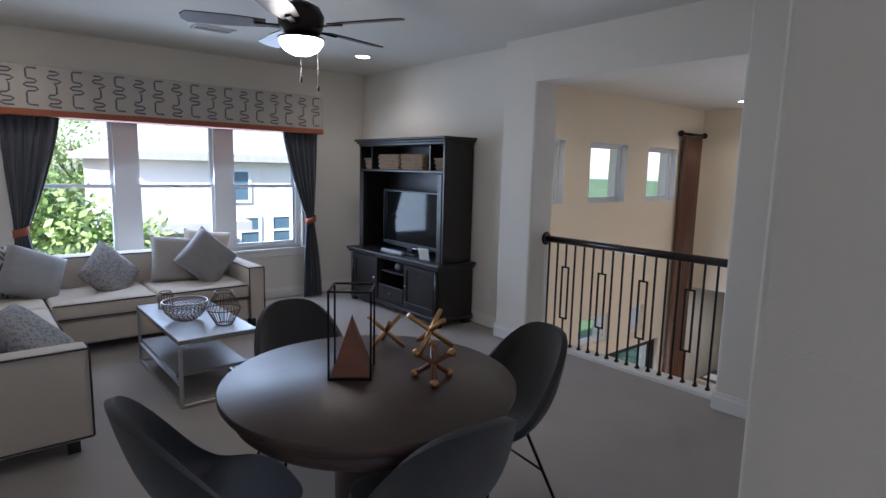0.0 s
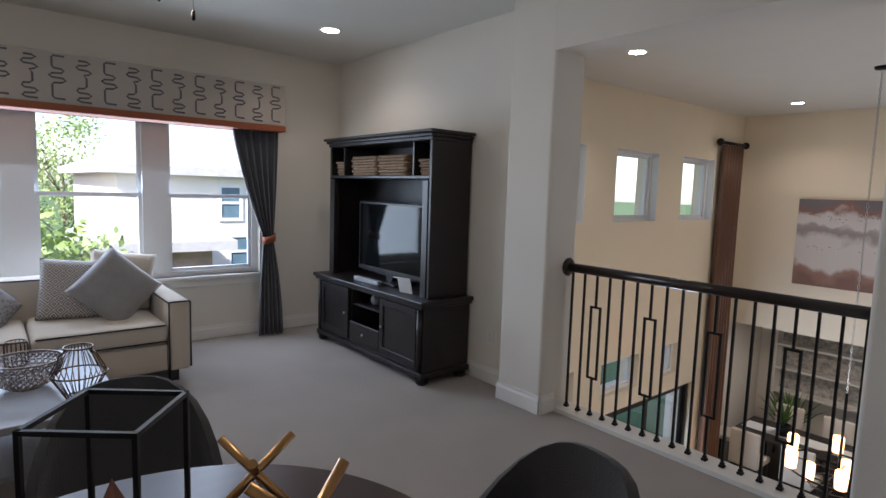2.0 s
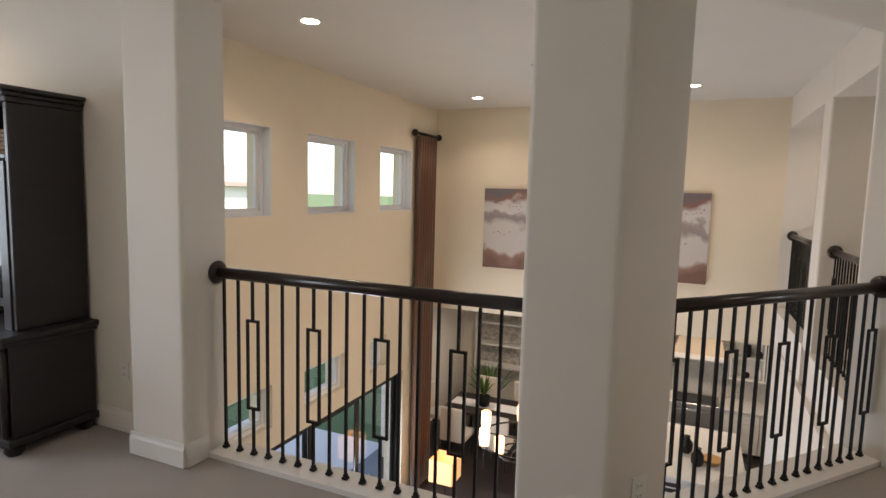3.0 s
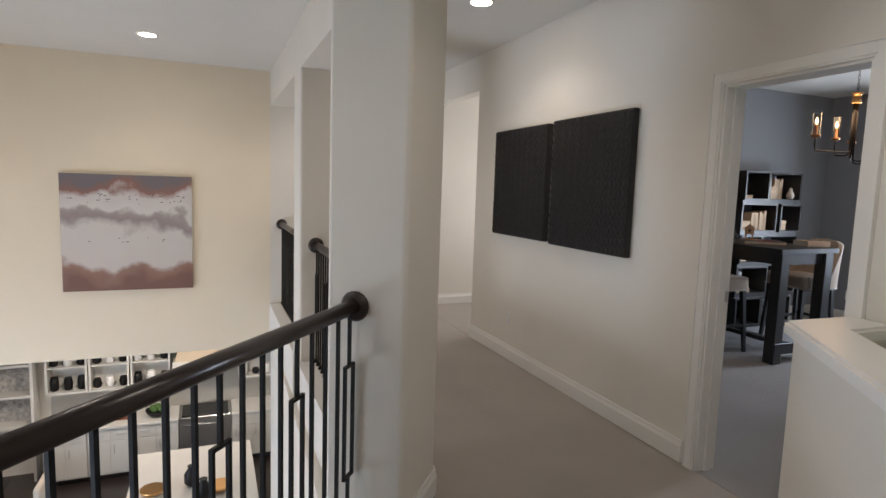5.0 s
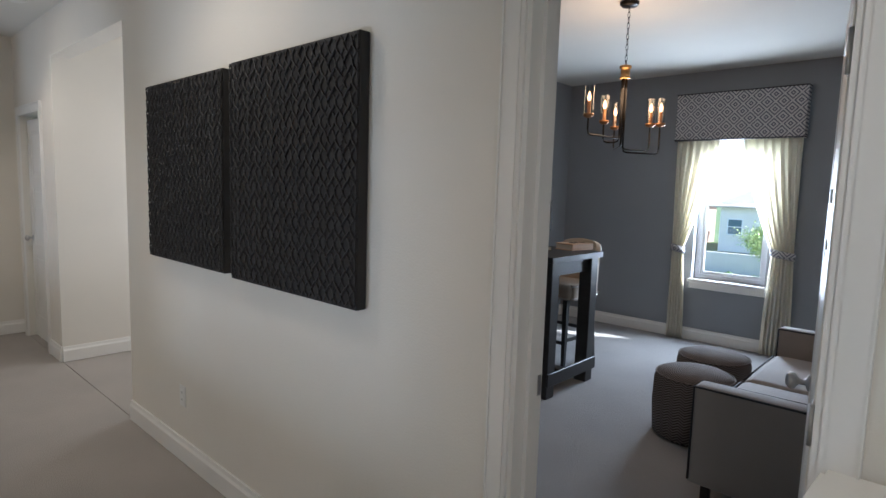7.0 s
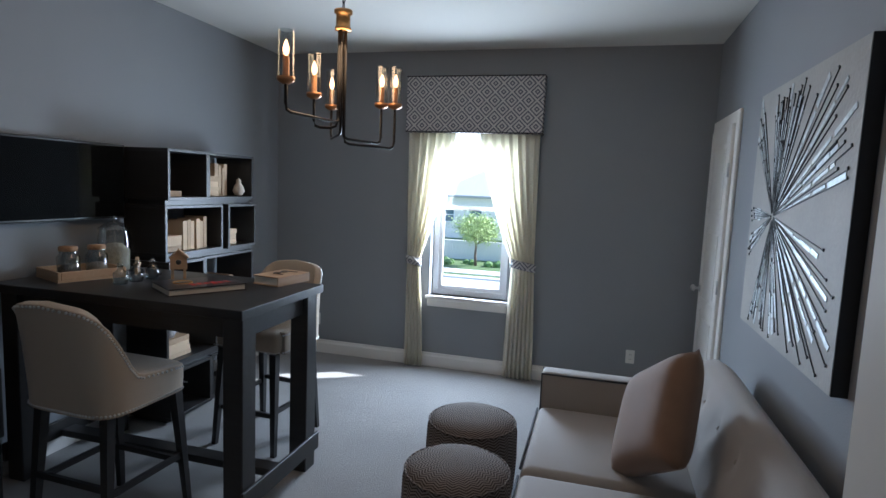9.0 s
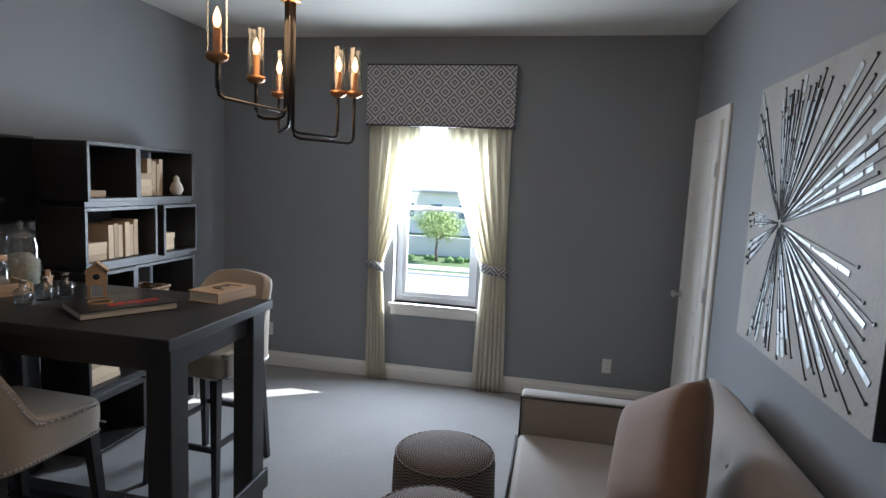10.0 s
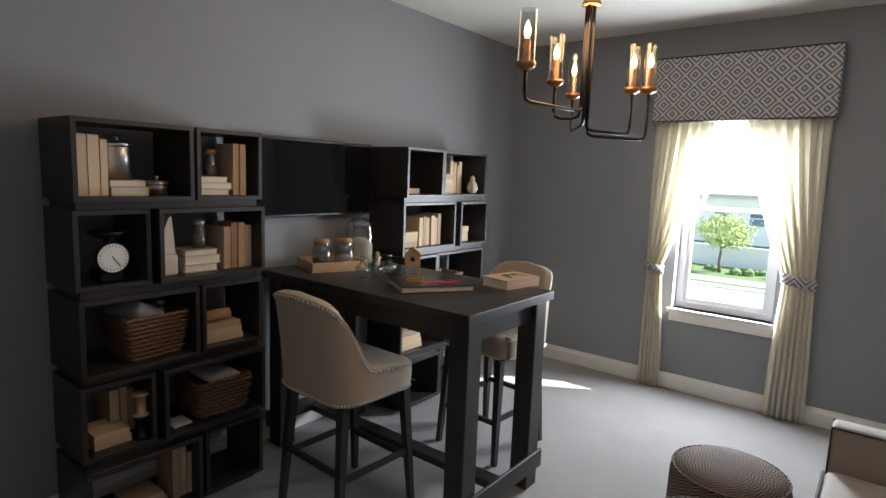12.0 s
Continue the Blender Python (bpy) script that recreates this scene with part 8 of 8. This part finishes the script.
double_hung("window_9", 11.0, 11.9, -2.6, -1.0, 5.9, 1, "white dining nook window")
# square paper lamp by the curtain, lit
th = thing("table_lamp", pose(9.36, 4.29, LOW), "square cream lamp shade, lit, on a dark stand", "lamp")
bm = bm_new()
box(bm, -0.14, 0.14, -0.14, 0.14, 0, 0.025, 0.006, 1)
part("base", bm, ESPRESSO, th)
bm = bm_new()
tube(bm, [(0, 0, 0.025), (0, 0, 0.62)], 0.014, 10)
part("stem", bm, ESPRESSO, th)
PAPERSHADE = glow("lit_paper_shade", (0.80, 0.42, 0.17), 0.32)
for _a in (0, 90, 180, 270):
    bm = bm_new()
    box(bm, -0.185, 0.185, -0.19, -0.186, 0.45, 0.80)
    part("shade_panel", bm, PAPERSHADE, th, m=pose(0, 0, 0, 0, 0, _a))
bm = bm_new()
bmesh.ops.create_icosphere(bm, subdivisions=2, radius=0.035, matrix=Matrix.Translation((0, 0, 0.655)))
part("bulb", bm, glow("warm_lamp_bulb", (1.0, 0.78, 0.5), 10), th, "glowing bulb")

# ---- outdoors ----
GRASS = material("lawn_grass", (0.08, 0.13, 0.04), 0.9, vary=0.35, scale=0.6, bump=0.6, bscale=30)
GZ = -3.75
bm = bm_new()
box(bm, -400, 400, -400, 400, GZ - 0.5, GZ)
struct("ground", bm, GRASS, "green lawn reaching to the horizon", "ground")
CONCRETE = material("pale_concrete", (0.62, 0.60, 0.57), 0.85, vary=0.1, scale=0.8, bump=0.3, bscale=40)
bm = bm_new()
box(bm, 4.3, 11.0, 5.4, 9.5, GZ, LOW - 0.1)
struct("patio", bm, CONCRETE, "pale concrete patio behind the house", "pavement")
ROADM = material("sunlit_road", (0.45, 0.44, 0.42), 0.9, vary=0.1, scale=0.5, bump=0.3, bscale=60)
bm = bm_new()
box(bm, -150, 150, -34.0, -22.0, GZ, GZ + 0.02)
struct("road", bm, ROADM, "pale grey residential road", "road")
for y0, y1 in ((-34.5, -34.0), (-22.0, -21.5)):
    bm = bm_new()
    box(bm, -150, 150, y0, y1, GZ, GZ + 0.14)
    struct("kerb", bm, CONCRETE, "raised concrete kerb", "kerb")
bm = bm_new()
box(bm, -150, 150, -37.6, -36.0, GZ, GZ + 0.05)
struct("pavement", bm, CONCRETE, "pale concrete pavement along the road", "pavement")
bm = bm_new()
box(bm, -60, 80, -43.3, -43.0, GZ, GZ + 1.4)
struct("garden_wall", bm, CONCRETE, "long pale garden wall across the road", "wall")

STUCCO = material("cream_stucco", (0.80, 0.75, 0.68), 0.9, vary=0.06, scale=1.5, bump=0.3, bscale=50)
BRICK = material("red_brick_facing", (0.40, 0.28, 0.23), 0.9, vary=0.35, scale=9, bump=0.4, bscale=60)
SHINGLE = material("brown_shingles", (0.34, 0.26, 0.22), 0.9, vary=0.25, scale=6, bump=0.4, bscale=40)
GREYSH = material("grey_shingles", (0.42, 0.41, 0.40), 0.9, vary=0.25, scale=6, bump=0.4, bscale=40)
DARKGLASS = material("far_window_glass", (0.10, 0.16, 0.20), 0.1, vary=0.2)


def house(x0, x1, y0, y1, eave, ridge, wall, roof, wins, face, label, gable=False):
    """A house: walls, hipped or gabled roof with eaves, framed windows on the face towards the viewer. wins: x0, x1, z0, z1."""
    th = thing("house", pose(0, 0, 0), label, "house")
    bm = bm_new()
    box(bm, x0, x1, y0, y1, GZ, eave)
    part("wall", bm, wall, th)
    o = 0.5
    cx, cy = (x0 + x1) / 2, (y0 + y1) / 2
    bm = bm_new()
    lo = [bm.verts.new(p) for p in ((x0 - o, y0 - o, eave - 0.05), (x1 + o, y0 - o, eave - 0.05), (x1 + o, y1 + o, eave - 0.05), (x0 - o, y1 + o, eave - 0.05))]
    mid = [bm.verts.new(v.co + Vector((0, 0, 0.25))) for v in lo]
    if gable:
        rd = [bm.verts.new((cx, y0 - o, ridge)), bm.verts.new((cx, y1 + o, ridge))]
        faces = [(mid[0], mid[1], rd[0]), (mid[2], mid[3], rd[1]), (mid[1], mid[2], rd[1], rd[0]), (mid[3], mid[0], rd[0], rd[1])]
    else:
        k = min(x1 - x0, y1 - y0) / 2
        rd = [bm.verts.new((x0 + k, cy, ridge)), bm.verts.new((max(x1 - k, x0 + k + 0.1), cy, ridge))]
        faces = [(mid[0], mid[1], rd[1], rd[0]), (mid[1], mid[2], rd[1]), (mid[2], mid[3], rd[0], rd[1]), (mid[3], mid[0], rd[0])]
    for f in faces:
        bm.faces.new(f)
    bm.faces.new(lo[::-1])
    for i in range(4):
        bm.faces.new((lo[i], lo[(i + 1) % 4], mid[(i + 1) % 4], mid[i]))
    bmesh.ops.recalc_face_normals(bm, faces=bm.faces)
    part("roof", bm, roof, th)
    yf = y0 if face < 0 else y1
    for a, b, c, d in wins:
        bm = bm_new()
        s = 0.1
        lo_, hi_ = sorted((yf + face * 0.002, yf + face * 0.07))
        box(bm, a - s, b + s, lo_, hi_, c - s, c), box(bm, a - s, b + s, lo_, hi_, d, d + s)
        box(bm, a - s, a, lo_, hi_, c, d), box(bm, b, b + s, lo_, hi_, c, d), box(bm, a, b, lo_, hi_, (c + d) / 2 - 0.04, (c + d) / 2 + 0.04)
        w = part("window", bm, WINDOWVINYL, th)
        bm = bm_new()
        lo_, hi_ = sorted((yf + face * 0.004, yf + face * 0.03))
        box(bm, a, b, lo_, hi_, c, d)
        part("pane", bm, DARKGLASS, w)
    return th


house(4.0, 16.0, 20.0, 30.0, 1.75, 4.4, STUCCO, GREYSH, ((7.3, 7.95, -1.25, -0.3), (8.5, 9.15, -1.25, -0.3), (7.0, 7.6, 0.35, 1.35), (11.0, 11.8, 0.3, 1.4)), -1, "two-storey cream stucco house with a grey roof")
house(3.2, 5.6, 16.4, 19.9, -0.2, 0.85, BRICK, GREYSH, ((4.0, 4.7, -2.2, -1.0),), -1, "low brick wing with a grey hipped roof")
house(-9.0, 1.6, 22.0, 31.0, 0.0, 3.6, BRICK, SHINGLE, ((-0.6, 0.3, -2.0, -0.4), (-4.5, -3.4, -2.0, -0.4)), -1, "red brick house with a brown shingle roof")
house(17.5, 30, 26, 36, 1.5, 4.5, STUCCO, SHINGLE, ((19, 20, -0.5, 0.9), (22, 23, -0.5, 0.9)), -1, "cream stucco house with a brown roof")
for x, sty in ((9.0, STUCCO), (26.0, BRICK), (-10.0, STUCCO)):
    house(x, x + 13, -72, -60, 0.6, 4.6, sty, GREYSH, tuple((x + 2 + 3 * i, x + 3.2 + 3 * i, -2.0, -0.6) for i in range(4)), 1, "distant house across the road with a grey roof")
bm = bm_new()
for i in range(46):
    box(bm, -14 + i * 0.62, -13.42 + i * 0.62, 15.6, 15.64, GZ, GZ + 1.8 + 0.02 * (i % 3))
tagged(part("garden_fence", bm, grained("cedar_boards", (0.26, 0.14, 0.08), (0.36, 0.21, 0.12), 0.8)), "brown wooden board fence behind the garden", "fence")


def tree(x, y, z0, height, spread, leaves, seed, label, leaf=None, bottom=0.35):
    """Tapered trunk, limbs and a crown of many small leaves in clumps."""
    th = thing("tree", pose(x, y, z0), label, "tree")
    rr = random.Random(seed)
    bark = BARK
    bm = bm_new()
    tube(bm, [(0, 0, 0), (0.05, 0.02, height * 0.2), (0.0, 0.05, height * 0.45), (0.06, 0, height * 0.8)], [0.11, 0.09, 0.065, 0.02], 9)
    part("trunk", bm, bark, th)
    tips = []
    for k in range(12):
        a = 2 * math.pi * k / 12 + rr.uniform(-0.3, 0.3)
        h0 = height * rr.uniform(bottom - 0.08, 0.6)
        r = spread * rr.uniform(0.55, 1.0)
        p = [Vector((0, 0, h0)), Vector((math.cos(a) * r * 0.45, math.sin(a) * r * 0.45, h0 + height * 0.14)), Vector((math.cos(a) * r * 0.85, math.sin(a) * r * 0.85, h0 + height * rr.uniform(0.18, 0.36)))]
        bm = bm_new()
        tube(bm, p, [0.035, 0.022, 0.008], 6)
        part("limb", bm, bark, th)
        tips += [p[1], p[2], (p[1] + p[2]) / 2]
    tips += [Vector((rr.uniform(-0.4, 0.4) * spread, rr.uniform(-0.4, 0.4) * spread, height * rr.uniform(0.7, 1.0))) for _ in range(14)]
    vs, fs = [], []
    for k in range(leaves):
        c = rr.choice(tips) + Vector((rr.gauss(0, 0.17), rr.gauss(0, 0.17), rr.gauss(0, 0.13))) * spread
        s = rr.uniform(0.04, 0.085) * (1 + spread * 0.12)
        e = Euler((rr.uniform(-1.2, 1.2), rr.uniform(-1.2, 1.2), rr.uniform(0, 6.28))).to_matrix()
        i = len(vs)
        vs += [tuple(c + e @ Vector(q)) for q in ((-s, 0, 0), (0, -s * 0.55, 0), (s, 0, 0), (0, s * 0.55, 0))]
        fs.append((i, i + 1, i + 2, i + 3))
    me = bpy.data.meshes.new("crown")
    me.from_pydata(vs, [], fs)
    me.materials.append(leaf or TREELEAF)
    cr = new("crown", me)
    cr.parent = th
    return th


BARK = material("tree_bark", (0.13, 0.09, 0.065), 0.9, vary=0.3, scale=14, bump=0.6, bscale=30)
TREELEAF = material("tree_leaves", (0.14, 0.23, 0.055), 0.6, vary=0.5, scale=2.2, tint=(0.32, 0.42, 0.13))
# lighter copy of the leaf green: overexposed daylight put into the colour
WASHEDLEAF = material("washed_out_tree_leaves", (0.26, 0.36, 0.12), 0.6, vary=0.35, scale=2.2, tint=(0.42, 0.50, 0.20))
tree(0.75, 11.2, GZ, 5.2, 1.75, 9000, 1, "leafy green garden tree outside the window", bottom=0.4)
tree(-1.6, 12.5, GZ, 4.8, 1.7, 7000, 2, "leafy green garden tree outside the window", bottom=0.4)
tree(3.9, 33.0, GZ, 8.0, 2.8, 5000, 3, "distant leafy green tree behind the houses")
tree(10.8, 13.5, GZ, 4.2, 1.3, 5000, 4, "leafy green tree beside the cream house")
tree(13.2, -40.0, GZ, 3.3, 1.75, 6000, 5, "young street tree, leaf green paled to imitate overexposure", WASHEDLEAF, bottom=0.5)
tree(22.0, -33.0, GZ, 6.0, 2.2, 4000, 6, "distant leafy street tree")
bm = bm_new()
for k in range(60):
    a = random.Random(k)
    bmesh.ops.create_icosphere(bm, subdivisions=1, radius=a.uniform(0.2, 0.42), matrix=Matrix.Translation((a.uniform(2, 26), a.uniform(-41.0, -39.4), GZ + 0.1)))
tagged(part("low_shrubs", bm, LEAF), "low green shrubs along the pavement", "shrub", kind="stuff")
